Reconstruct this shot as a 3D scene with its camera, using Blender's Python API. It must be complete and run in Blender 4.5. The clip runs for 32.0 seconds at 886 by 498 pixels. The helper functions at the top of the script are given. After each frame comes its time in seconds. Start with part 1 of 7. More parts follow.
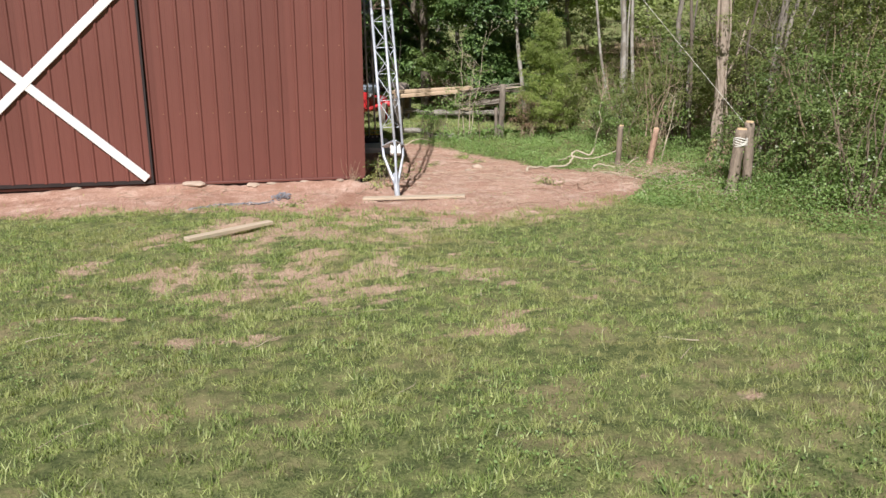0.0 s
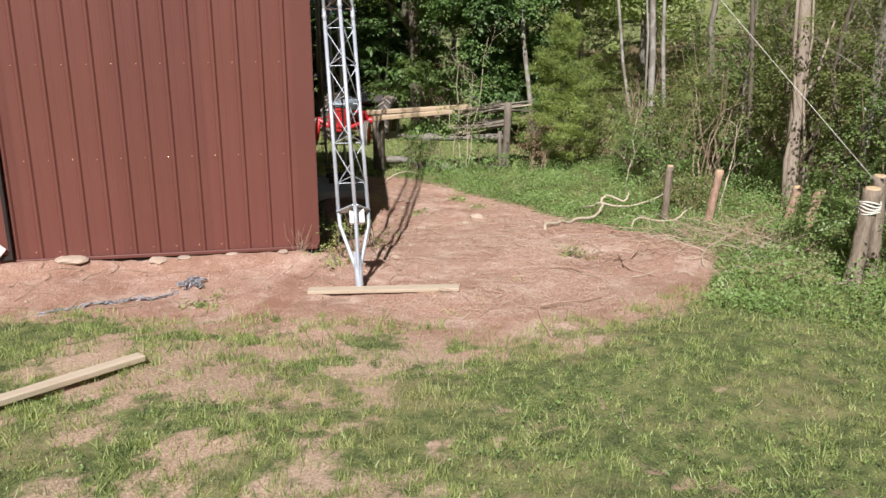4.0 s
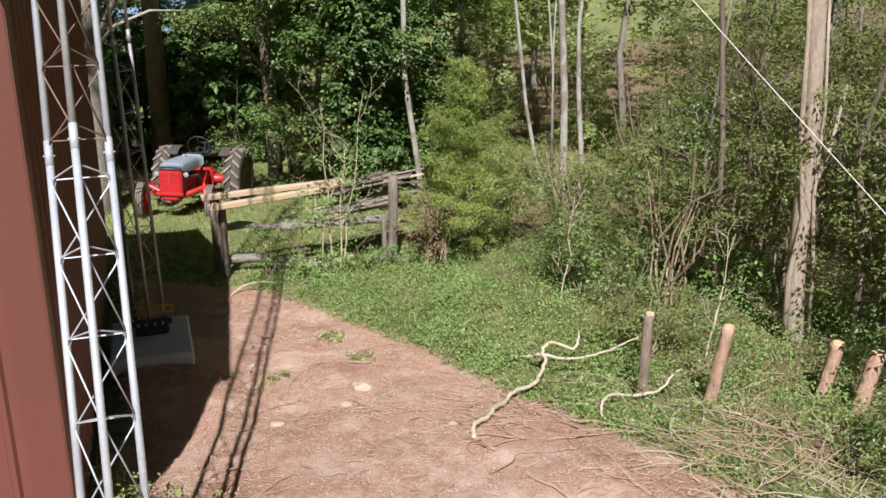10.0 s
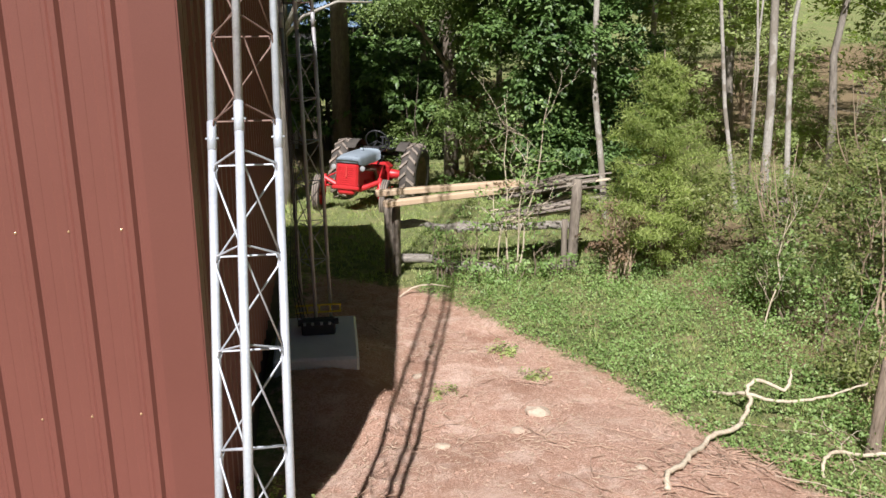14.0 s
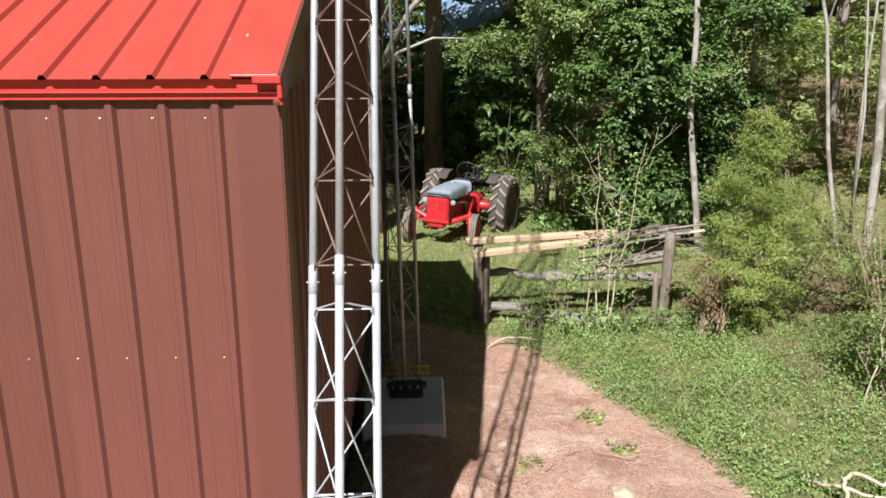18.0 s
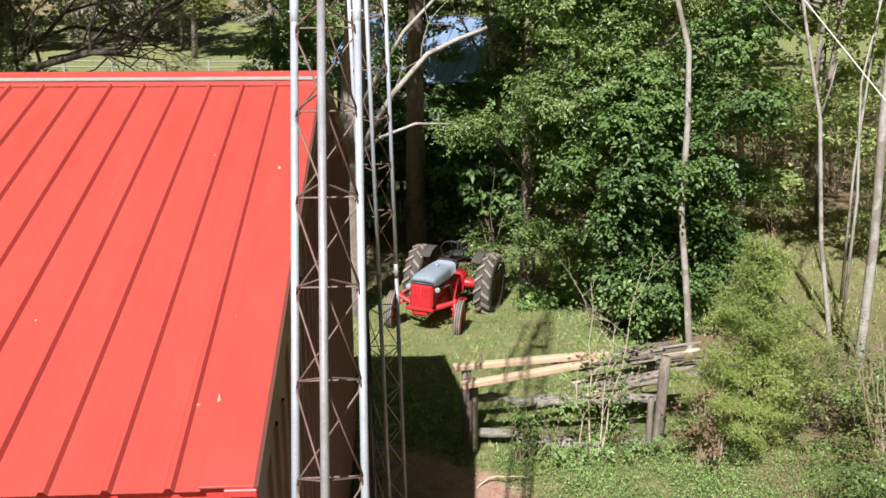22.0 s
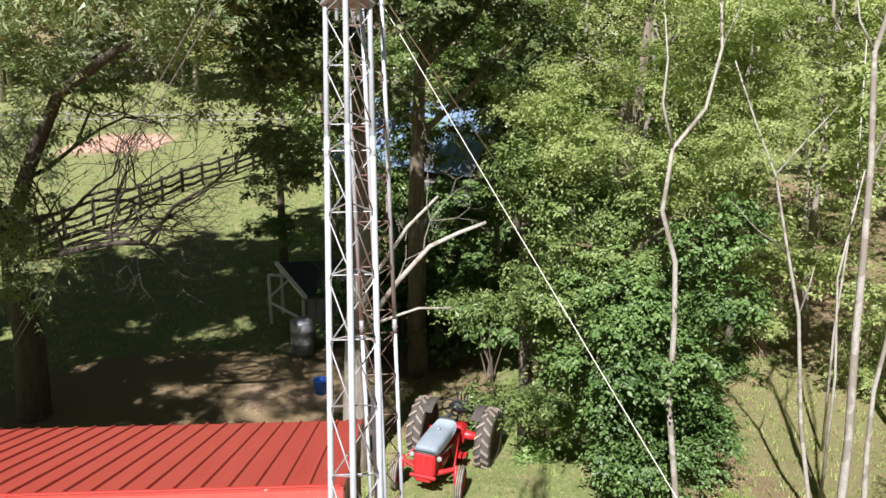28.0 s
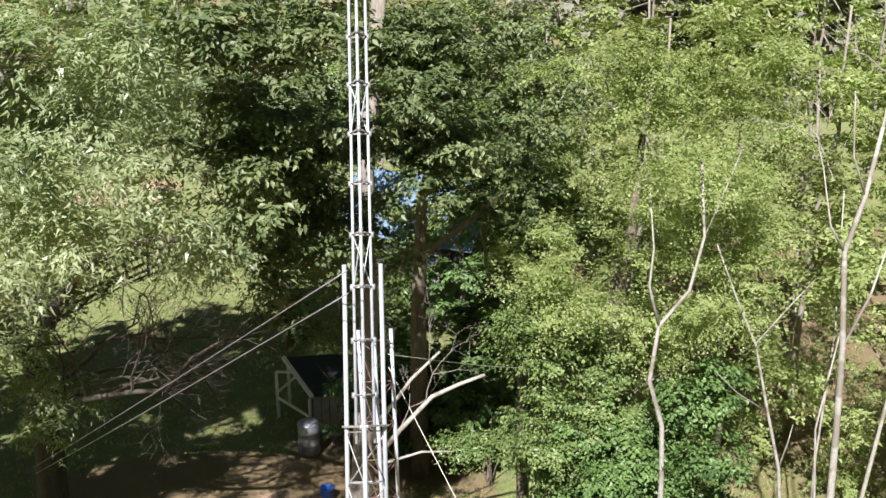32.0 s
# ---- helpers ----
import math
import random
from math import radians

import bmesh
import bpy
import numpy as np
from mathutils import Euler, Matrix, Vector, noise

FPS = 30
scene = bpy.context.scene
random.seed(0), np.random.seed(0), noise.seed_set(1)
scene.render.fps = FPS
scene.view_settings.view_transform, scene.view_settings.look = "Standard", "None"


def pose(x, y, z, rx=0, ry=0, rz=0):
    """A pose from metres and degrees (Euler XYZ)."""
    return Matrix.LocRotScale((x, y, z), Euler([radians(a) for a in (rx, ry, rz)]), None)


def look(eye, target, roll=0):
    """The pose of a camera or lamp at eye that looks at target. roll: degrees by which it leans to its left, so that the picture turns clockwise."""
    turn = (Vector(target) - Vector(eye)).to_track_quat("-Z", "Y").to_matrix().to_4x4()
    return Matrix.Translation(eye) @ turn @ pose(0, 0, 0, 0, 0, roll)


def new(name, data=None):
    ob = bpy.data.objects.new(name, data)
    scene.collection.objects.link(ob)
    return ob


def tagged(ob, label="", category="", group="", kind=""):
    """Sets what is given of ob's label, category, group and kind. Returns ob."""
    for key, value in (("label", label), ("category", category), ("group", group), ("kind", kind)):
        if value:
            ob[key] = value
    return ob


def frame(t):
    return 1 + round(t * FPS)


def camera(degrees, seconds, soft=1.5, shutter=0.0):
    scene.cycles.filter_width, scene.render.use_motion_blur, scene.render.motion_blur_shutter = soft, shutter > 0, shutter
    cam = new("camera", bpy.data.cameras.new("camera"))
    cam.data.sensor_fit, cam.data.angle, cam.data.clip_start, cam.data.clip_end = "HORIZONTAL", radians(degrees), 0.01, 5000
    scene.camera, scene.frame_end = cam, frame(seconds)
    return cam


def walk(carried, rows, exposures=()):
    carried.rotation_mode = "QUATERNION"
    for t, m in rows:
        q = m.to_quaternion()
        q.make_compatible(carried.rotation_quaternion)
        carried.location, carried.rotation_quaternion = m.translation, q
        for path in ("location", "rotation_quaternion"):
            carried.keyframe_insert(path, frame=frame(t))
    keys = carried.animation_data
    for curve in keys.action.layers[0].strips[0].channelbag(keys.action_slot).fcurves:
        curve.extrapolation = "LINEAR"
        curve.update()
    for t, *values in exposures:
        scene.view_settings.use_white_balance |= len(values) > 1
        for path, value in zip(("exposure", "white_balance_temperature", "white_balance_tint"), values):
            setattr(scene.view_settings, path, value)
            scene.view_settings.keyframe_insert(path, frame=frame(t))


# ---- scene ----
# ---- camera and its flight ----
EXPO = ((0.0, 0.35), (7.0, 0.34), (10.0, 0.47), (13.0, 0.58), (17.0, 0.72), (25.0, 0.71), (28.0, 0.92), (32.0, 0.98))
cam = camera(53.34, 32.0)
# seconds, x, y, z, heading, tilt, roll
PATH = [
    (0.0, -1.035, -12.369, 2.762, -10.01, -17.19, 0.09),
    (0.5, -0.933, -12.070, 2.746, -9.96, -17.20, 0.06),
    (1.0, -0.789, -11.624, 2.729, -9.87, -17.18, 0.10),
    (1.5, -0.648, -11.122, 2.711, -9.91, -17.18, 0.12),
    (2.0, -0.514, -10.628, 2.715, -9.85, -17.21, 0.14),
    (2.5, -0.410, -10.130, 2.700, -9.85, -17.24, 0.16),
    (4.5, -0.184, -8.233, 2.620, -10.46, -17.08, -0.01),
    (5.0, -0.083, -7.873, 2.665, -13.07, -17.04, -0.03),
    (5.5, 0.012, -7.545, 2.743, -13.75, -17.07, -0.08),
    (6.0, 0.070, -7.243, 2.820, -14.70, -17.10, -0.13),
    (6.5, 0.115, -6.915, 2.907, -20.28, -17.11, -0.11),
    (7.0, 0.154, -6.576, 3.001, -20.07, -17.10, -0.03),
    (7.5, 0.206, -6.226, 3.061, -19.87, -17.13, -0.02),
    (8.0, 0.292, -5.906, 3.097, -19.54, -17.21, -0.11),
    (8.5, 0.390, -5.564, 3.129, -19.25, -17.32, -0.17),
    (9.0, 0.466, -5.234, 3.141, -19.04, -17.29, -0.16),
    (9.5, 0.517, -4.891, 3.118, -18.88, -17.28, -0.10),
    (10.0, 0.584, -4.566, 3.077, -18.59, -17.27, -0.05),
    (10.5, 0.627, -4.250, 2.999, -18.35, -17.27, -0.01),
    (11.0, 0.667, -3.977, 2.927, -18.05, -17.21, -0.01),
    (11.5, 0.655, -3.740, 2.917, -18.03, -17.16, -0.03),
    (12.0, 0.678, -3.677, 2.916, -17.87, -17.16, -0.03),
    (12.5, 0.685, -3.723, 2.914, -13.63, -17.15, 0.07),
    (13.0, 0.639, -3.776, 2.899, -9.06, -17.13, 0.15),
    (13.5, 0.602, -3.831, 2.908, -7.62, -17.15, 0.14),
    (15.5, 0.683, -3.595, 2.888, -6.97, -17.10, 0.10),
    (16.0, 0.668, -3.574, 2.927, -3.30, -17.17, 0.09),
    (16.5, 0.645, -3.570, 3.035, -1.62, -17.15, 0.08),
    (17.0, 0.635, -3.596, 3.157, -1.55, -17.15, 0.08),
    (17.5, 0.591, -3.631, 3.306, -1.54, -17.14, 0.05),
    (18.0, 0.595, -3.665, 3.495, -1.44, -17.17, -0.01),
    (18.5, 0.611, -3.688, 3.669, -1.29, -17.22, 0.06),
    (19.0, 0.605, -3.615, 3.803, -1.24, -17.30, 0.14),
    (19.5, 0.606, -3.381, 3.916, -2.06, -17.31, 0.11),
    (20.0, 0.632, -2.962, 4.042, -2.59, -17.26, 0.01),
    (20.5, 0.646, -2.743, 4.230, -2.70, -17.29, -0.12),
    (21.0, 0.645, -2.727, 4.396, -2.69, -17.26, -0.16),
    (21.5, 0.604, -2.752, 4.581, -2.74, -17.27, -0.05),
    (22.0, 0.547, -2.778, 4.811, -2.83, -17.25, -0.01),
    (22.5, 0.550, -2.785, 5.045, -2.79, -17.24, 0.03),
    (23.0, 0.505, -2.775, 5.285, -3.01, -17.24, 0.08),
    (23.5, 0.523, -2.732, 5.501, -2.95, -17.22, 0.06),
    (24.0, 0.527, -2.729, 5.775, -2.98, -17.20, 0.07),
    (24.5, 0.513, -2.774, 6.050, -3.06, -17.20, 0.06),
    (25.0, 0.557, -2.801, 6.313, -2.98, -17.18, 0.01),
    (25.5, 0.533, -2.840, 6.581, -3.06, -17.14, -0.05),
    (27.5, 0.458, -2.743, 7.692, -3.10, -17.15, -0.06),
    (28.0, 0.487, -2.688, 7.972, -2.99, -17.22, -0.05),
    (28.5, 0.502, -2.672, 8.281, -2.96, -17.17, -0.07),
    (29.0, 0.490, -2.684, 8.613, -2.95, -17.14, 0.01),
    (29.5, 0.453, -2.739, 8.997, -3.00, -17.22, -0.03),
    (30.0, 0.444, -2.776, 9.388, -3.02, -17.19, 0.14),
    (30.5, 0.439, -2.839, 9.757, -3.05, -17.17, 0.18),
    (31.0, 0.457, -2.802, 10.132, -3.01, -17.21, 0.11),
    (31.5, 0.473, -2.743, 10.486, -2.96, -17.19, -0.02),
    (32.0, 0.459, -2.782, 10.799, -3.00, -17.18, -0.11),
]
walk(cam, [(t, pose(x, y, z, 0, 0, heading) @ pose(0, 0, 0, 90 + tilt) @ pose(0, 0, 0, 0, 0, roll)) for t, x, y, z, heading, tilt, roll in PATH], EXPO)

# ---- world and sun ----
SUN_EL, SUN_AZ = 47.5, math.atan2(-0.322, -0.947)   # towards the sun: behind the first camera, a little to its left
SUN_DIR = Vector((math.cos(radians(SUN_EL)) * math.sin(SUN_AZ), math.cos(radians(SUN_EL)) * math.cos(SUN_AZ), math.sin(radians(SUN_EL))))
world = bpy.data.worlds.new("world")
scene.world = world
world.use_nodes = True
wn = world.node_tree.nodes
sky = wn.new("ShaderNodeTexSky")
sky.sky_type, sky.sun_disc = "NISHITA", False
sky.sun_elevation, sky.sun_rotation = radians(SUN_EL), SUN_AZ
world.node_tree.links.new(sky.outputs[0], wn["Background"].inputs[0])
wn["Background"].inputs[1].default_value = 0.0145
sun = new("sun", bpy.data.lights.new("sun", "SUN"))
sun.data.energy, sun.data.angle, sun.data.color = 5.0, radians(0.53), (1.0, 0.978, 0.998)
sun.matrix_world = look(SUN_DIR * 60, (0, 0, 0))

# ---- materials ----


def mat(name, build):
    m = bpy.data.materials.new(name)
    m.use_nodes = True
    nt = m.node_tree
    build(nt, nt.nodes, nt.links, nt.nodes["Principled BSDF"])
    return m


def node(nt, kind, **sets):
    n = nt.nodes.new(kind)
    for key, value in sets.items():
        n.inputs[key.replace("_", " ")].default_value = value
    return n


def noise_node(nt, scale, detail=4.0, rough=0.6, space="Object", stretch=None):
    tc = nt.nodes.new("ShaderNodeTexCoord")
    n = node(nt, "ShaderNodeTexNoise", Scale=scale, Detail=detail, Roughness=rough)
    src = tc.outputs[space]
    if stretch:
        mp = nt.nodes.new("ShaderNodeMapping")
        mp.inputs["Scale"].default_value = stretch
        nt.links.new(src, mp.inputs[0])
        src = mp.outputs[0]
    nt.links.new(src, n.inputs["Vector"])
    return n


def ramp(nt, src, stops):
    r = nt.nodes.new("ShaderNodeValToRGB")
    els = r.color_ramp.elements
    while len(els) < len(stops):
        els.new(0.5)
    for e, (p, c) in zip(els, stops):
        e.position, e.color = p, (*c, 1)
    nt.links.new(src, r.inputs[0])
    return r.outputs[0]


def mix(nt, fac, a, b, mode="MIX"):
    n = nt.nodes.new("ShaderNodeMix")
    n.data_type, n.blend_type = "RGBA", mode
    for sock, v in ((n.inputs[0], fac), (n.inputs[6], a), (n.inputs[7], b)):
        if isinstance(v, (int, float)):
            sock.default_value = v
        elif isinstance(v, tuple):
            sock.default_value = (*v, 1)
        else:
            nt.links.new(v, sock)
    return n.outputs[2]


def bump(nt, bsdf, src, strength, dist):
    b = node(nt, "ShaderNodeBump", Strength=strength, Distance=dist)
    nt.links.new(src, b.inputs["Height"])
    nt.links.new(b.outputs[0], bsdf.inputs["Normal"])


def plain(name, a, b, rough=0.6, metal=0.0, scale=6.0, bmp=0.0, dist=0.01, stretch=None, fine=60.0, spec=0.5):
    """A two-tone surface: broad stains and fine grain between colours a and b."""
    def build(nt, nodes, links, bsdf):
        n1 = noise_node(nt, scale, 5.0, 0.6, stretch=stretch)
        n2 = noise_node(nt, fine, 3.0, 0.7, stretch=stretch)
        c1 = ramp(nt, n1.outputs["Fac"], [(0.3, a), (0.72, b)])
        c2 = ramp(nt, n2.outputs["Fac"], [(0.25, tuple(x * 0.72 for x in a)), (0.75, tuple(min(1, x * 1.15) for x in b))])
        col = mix(nt, 0.35, c1, c2)
        oi = nodes.new("ShaderNodeObjectInfo")
        hs = node(nt, "ShaderNodeHueSaturation")
        mr = node(nt, "ShaderNodeMapRange")
        mr.inputs[3].default_value, mr.inputs[4].default_value = 0.9, 1.1
        links.new(oi.outputs["Random"], mr.inputs[0])
        links.new(mr.outputs[0], hs.inputs["Value"])
        links.new(col, hs.inputs["Color"])
        links.new(hs.outputs[0], bsdf.inputs["Base Color"])
        bsdf.inputs["Roughness"].default_value, bsdf.inputs["Metallic"].default_value = rough, metal
        bsdf.inputs["Specular IOR Level"].default_value = spec
        if bmp:
            bump(nt, bsdf, n2.outputs["Fac"], bmp, dist)
    return mat(name, build)


def leaf_mat(name, dark, mid, light, trans=0.25, rough=0.45):
    """Leaves: each leaf has its own tone, lets some light through and has a waxy gloss."""
    def build(nt, nodes, links, bsdf):
        geo = nodes.new("ShaderNodeNewGeometry")
        c = ramp(nt, geo.outputs["Random Per Island"], [(0.0, dark), (0.5, mid), (1.0, light)])
        big = noise_node(nt, 0.9, 3.0)
        c = mix(nt, 0.5, c, ramp(nt, big.outputs["Fac"], [(0.3, dark), (0.7, light)]))
        links.new(c, bsdf.inputs["Base Color"])
        bsdf.inputs["Roughness"].default_value = rough
        bsdf.inputs["Specular IOR Level"].default_value = 0.5
        tr = nodes.new("ShaderNodeBsdfTranslucent")
        links.new(mix(nt, 1.0, c, (1.0, 1.25, 0.45), "MULTIPLY"), tr.inputs[0])
        ms = nodes.new("ShaderNodeMixShader")
        ms.inputs[0].default_value = trans
        links.new(bsdf.outputs[0], ms.inputs[1])
        links.new(tr.outputs[0], ms.inputs[2])
        links.new(ms.outputs[0], nodes["Material Output"].inputs[0])
    return mat(name, build)


def bark_mat(name, a, b, scale=9.0, strength=0.7, stretch=(1, 1, 0.25), spots=None):
    def build(nt, nodes, links, bsdf):
        n1 = noise_node(nt, scale, 6.0, 0.7, stretch=stretch)
        n2 = noise_node(nt, scale * 5, 4.0, 0.7, stretch=stretch)
        c = mix(nt, 0.4, ramp(nt, n1.outputs["Fac"], [(0.3, a), (0.7, b)]), ramp(nt, n2.outputs["Fac"], [(0.35, tuple(x * 0.5 for x in a)), (0.7, b)]))
        if spots:
            n3 = noise_node(nt, 3.5, 2.0, 0.5)
            msk = ramp(nt, n3.outputs["Fac"], [(0.52, (0, 0, 0)), (0.58, (1, 1, 1))])
            c = mix(nt, msk, c, spots)
        links.new(c, bsdf.inputs["Base Color"])
        bsdf.inputs["Roughness"].default_value = 0.9
        bump(nt, bsdf, n1.outputs["Fac"], strength, 0.03)
    return mat(name, build)


def ground_build(nt, nodes, links, bsdf):
    at = nodes.new("ShaderNodeAttribute")
    at.attribute_name = "dirt"
    at2 = nodes.new("ShaderNodeAttribute")
    at2.attribute_name = "litter"
    edge = noise_node(nt, 9.0, 8.0, 0.78)
    fine = noise_node(nt, 60.0, 4.0, 0.75)
    broad = noise_node(nt, 0.7, 4.0, 0.6)
    # clay: pinkish tan with pale dry crust and darker damp stains
    clay = mix(nt, 0.45, ramp(nt, broad.outputs["Fac"], [(0.3, (0.42, 0.220, 0.145)), (0.7, (0.59, 0.365, 0.275))]), ramp(nt, fine.outputs["Fac"], [(0.36, (0.22, 0.112, 0.075)), (0.5, (0.52, 0.340, 0.248)), (0.64, (0.90, 0.69, 0.575))]))
    crust = noise_node(nt, 2.2, 7.0, 0.72)
    clay = mix(nt, ramp(nt, crust.outputs["Fac"], [(0.5, (0, 0, 0)), (0.66, (0.75, 0.75, 0.75))]), clay, (0.78, 0.59, 0.485))
    damp = noise_node(nt, 1.3, 7.0, 0.7)
    clay = mix(nt, ramp(nt, damp.outputs["Fac"], [(0.36, (0.7, 0.7, 0.7)), (0.5, (0, 0, 0))]), clay, (0.33, 0.165, 0.105))
    pad_at = nodes.new("ShaderNodeAttribute")
    pad_at.attribute_name = "pad"
    tan = mix(nt, 0.5, ramp(nt, broad.outputs["Fac"], [(0.3, (0.46, 0.305, 0.205)), (0.7, (0.63, 0.455, 0.335))]), ramp(nt, fine.outputs["Fac"], [(0.36, (0.20, 0.12, 0.075)), (0.5, (0.53, 0.37, 0.26)), (0.64, (0.82, 0.64, 0.50))]))
    clay = mix(nt, pad_at.outputs["Fac"], tan, clay)
    # turf seen between the blades, flecked to carry gap shade and blade highlights
    turf = mix(nt, 0.55, ramp(nt, broad.outputs["Fac"], [(0.3, (0.090, 0.110, 0.037)), (0.7, (0.165, 0.180, 0.066))]), ramp(nt, fine.outputs["Fac"], [(0.41, (0.030, 0.042, 0.012)), (0.60, (0.33, 0.34, 0.15))]))
    tuft = noise_node(nt, 8.0, 3.0, 0.6)
    turf = mix(nt, 0.4, turf, ramp(nt, tuft.outputs["Fac"], [(0.36, (0.045, 0.08, 0.028)), (0.5, (0.18, 0.22, 0.075)), (0.62, (0.36, 0.36, 0.15))]))
    far_at = nodes.new("ShaderNodeAttribute")
    far_at.attribute_name = "meadow"
    turf = mix(nt, far_at.outputs["Fac"], turf, ramp(nt, fine.outputs["Fac"], [(0.3, (0.13, 0.165, 0.055)), (0.7, (0.29, 0.32, 0.13))]))
    dry = noise_node(nt, 1.9, 6.0, 0.7)
    turf = mix(nt, ramp(nt, dry.outputs["Fac"], [(0.5, (0, 0, 0)), (0.66, (0.75, 0.75, 0.75))]), turf, (0.36, 0.285, 0.16))
    lit = ramp(nt, fine.outputs["Fac"], [(0.3, (0.12, 0.088, 0.048)), (0.55, (0.27, 0.20, 0.115)), (0.78, (0.46, 0.37, 0.23))])
    s = nodes.new("ShaderNodeMath")
    s.operation = "MULTIPLY_ADD"
    links.new(edge.outputs["Fac"], s.inputs[0])
    s.inputs[1].default_value = 0.75
    links.new(at.outputs["Fac"], s.inputs[2])
    msk = ramp(nt, s.outputs[0], [(0.52, (0, 0, 0)), (0.66, (1, 1, 1))])
    s2 = nodes.new("ShaderNodeMath")
    s2.operation = "MULTIPLY_ADD"
    links.new(edge.outputs["Fac"], s2.inputs[0])
    s2.inputs[1].default_value = 0.9
    links.new(at2.outputs["Fac"], s2.inputs[2])
    msk2 = ramp(nt, s2.outputs[0], [(0.78, (0, 0, 0)), (1.05, (1, 1, 1))])
    c = mix(nt, msk, mix(nt, msk2, turf, lit), clay)
    links.new(c, bsdf.inputs["Base Color"])
    bsdf.inputs["Roughness"].default_value = 0.95
    bsdf.inputs["Specular IOR Level"].default_value = 0.15
    hsum = nodes.new("ShaderNodeMath")
    hsum.operation = "ADD"
    links.new(fine.outputs["Fac"], hsum.inputs[0])
    links.new(edge.outputs["Fac"], hsum.inputs[1])
    bump(nt, bsdf, hsum.outputs[0], 0.7, 0.03)


M_GROUND = mat("ground_soil_and_turf", ground_build)
M_WALL = plain("brown_painted_steel", (0.152, 0.053, 0.041), (0.176, 0.064, 0.050), 0.45, 0.0, 1.2, 0.03, 0.002, fine=200)


def roof_build(nt, nodes, links, bsdf):
    """Red paint with chalky streaks down the slope and a few pale droppings."""
    broad, streak = noise_node(nt, 0.8, 4.0), noise_node(nt, 5.0, 5.0, 0.7, stretch=(1.0, 0.12, 1.0))
    c = mix(nt, 0.5, ramp(nt, broad.outputs["Fac"], [(0.3, (0.43, 0.058, 0.042)), (0.7, (0.50, 0.076, 0.057))]), ramp(nt, streak.outputs["Fac"], [(0.3, (0.41, 0.054, 0.040)), (0.75, (0.53, 0.090, 0.068))]))
    drop = noise_node(nt, 11.0, 2.0, 0.5, "Object", (1.0, 0.7, 1.0))
    c = mix(nt, ramp(nt, drop.outputs["Fac"], [(0.735, (0, 0, 0)), (0.76, (0.7, 0.7, 0.7))]), c, (0.66, 0.50, 0.40))
    links.new(c, bsdf.inputs["Base Color"])
    bsdf.inputs["Roughness"].default_value = 0.45
    bump(nt, bsdf, streak.outputs["Fac"], 0.05, 0.002)


M_ROOF = mat("red_painted_steel", roof_build)
M_TRIM = plain("red_trim_steel", (0.50, 0.04, 0.035), (0.58, 0.06, 0.05), 0.4, 0.0, 3.0)
M_WHITE = plain("white_painted_board", (0.70, 0.69, 0.66), (0.80, 0.79, 0.77), 0.55, 0.0, 8.0, 0.1, 0.003, (1, 1, 1))
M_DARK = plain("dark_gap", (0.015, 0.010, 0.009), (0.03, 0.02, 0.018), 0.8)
M_BRASS = plain("brass_screw", (0.55, 0.38, 0.2), (0.65, 0.48, 0.28), 0.4, 0.6)
M_GALV = plain("galvanised_steel", (0.40, 0.43, 0.47), (0.62, 0.65, 0.70), 0.45, 0.25, 7.0, 0.1, 0.002, fine=90)
M_GALV_OLD = plain("weathered_galvanised_steel", (0.26, 0.24, 0.23), (0.48, 0.48, 0.50), 0.5, 0.3, 5.0, 0.2, 0.002, fine=70)
M_RUST = plain("rusty_rod", (0.13, 0.075, 0.058), (0.30, 0.20, 0.165), 0.75, 0.25, 9.0, 0.3, 0.002)
M_LUMBER = plain("fresh_pine_lumber", (0.52, 0.36, 0.23), (0.72, 0.55, 0.38), 0.65, 0.0, 5.0, 0.3, 0.003, (0.4, 5, 5))
M_PLANK = plain("dry_pale_plank", (0.46, 0.36, 0.25), (0.64, 0.53, 0.40), 0.75, 0.0, 6.0, 0.3, 0.003, (0.4, 5, 5))
M_OLDWOOD = plain("grey_weathered_wood", (0.17, 0.135, 0.11), (0.46, 0.395, 0.325), 0.9, 0.0, 5.0, 0.8, 0.012, (0.6, 6, 6))
M_POST = bark_mat("grey_post_wood", (0.11, 0.085, 0.065), (0.36, 0.30, 0.24), 12.0, 0.8, (1, 1, 0.15))
M_LOG = plain("old_log_bark", (0.10, 0.08, 0.065), (0.62, 0.56, 0.48), 0.95, 0.0, 6.0, 0.9, 0.02, (1, 5, 5))
M_CONC = plain("grey_concrete", (0.50, 0.51, 0.54), (0.62, 0.63, 0.66), 0.9, 0.0, 4.0, 0.3, 0.004)
M_YELLOW = plain("yellow_painted_steel", (0.55, 0.38, 0.03), (0.68, 0.50, 0.05), 0.5)
M_BLACK = plain("black_steel", (0.012, 0.012, 0.014), (0.03, 0.03, 0.033), 0.5)
M_STEEL = plain("dull_steel", (0.24, 0.25, 0.27), (0.42, 0.43, 0.46), 0.5, 0.5)
M_ROPE = plain("pale_rope", (0.62, 0.58, 0.50), (0.80, 0.77, 0.70), 0.9, 0.0, 20.0, 0.4, 0.003)
M_CUT = plain("cut_wood_end", (0.60, 0.40, 0.22), (0.76, 0.56, 0.34), 0.8, 0.0, 14.0, 0.3, 0.004)
M_RAW = bark_mat("raw_reddish_wood", (0.26, 0.14, 0.095), (0.66, 0.44, 0.32), 14.0, 0.6, (1, 1, 0.3))
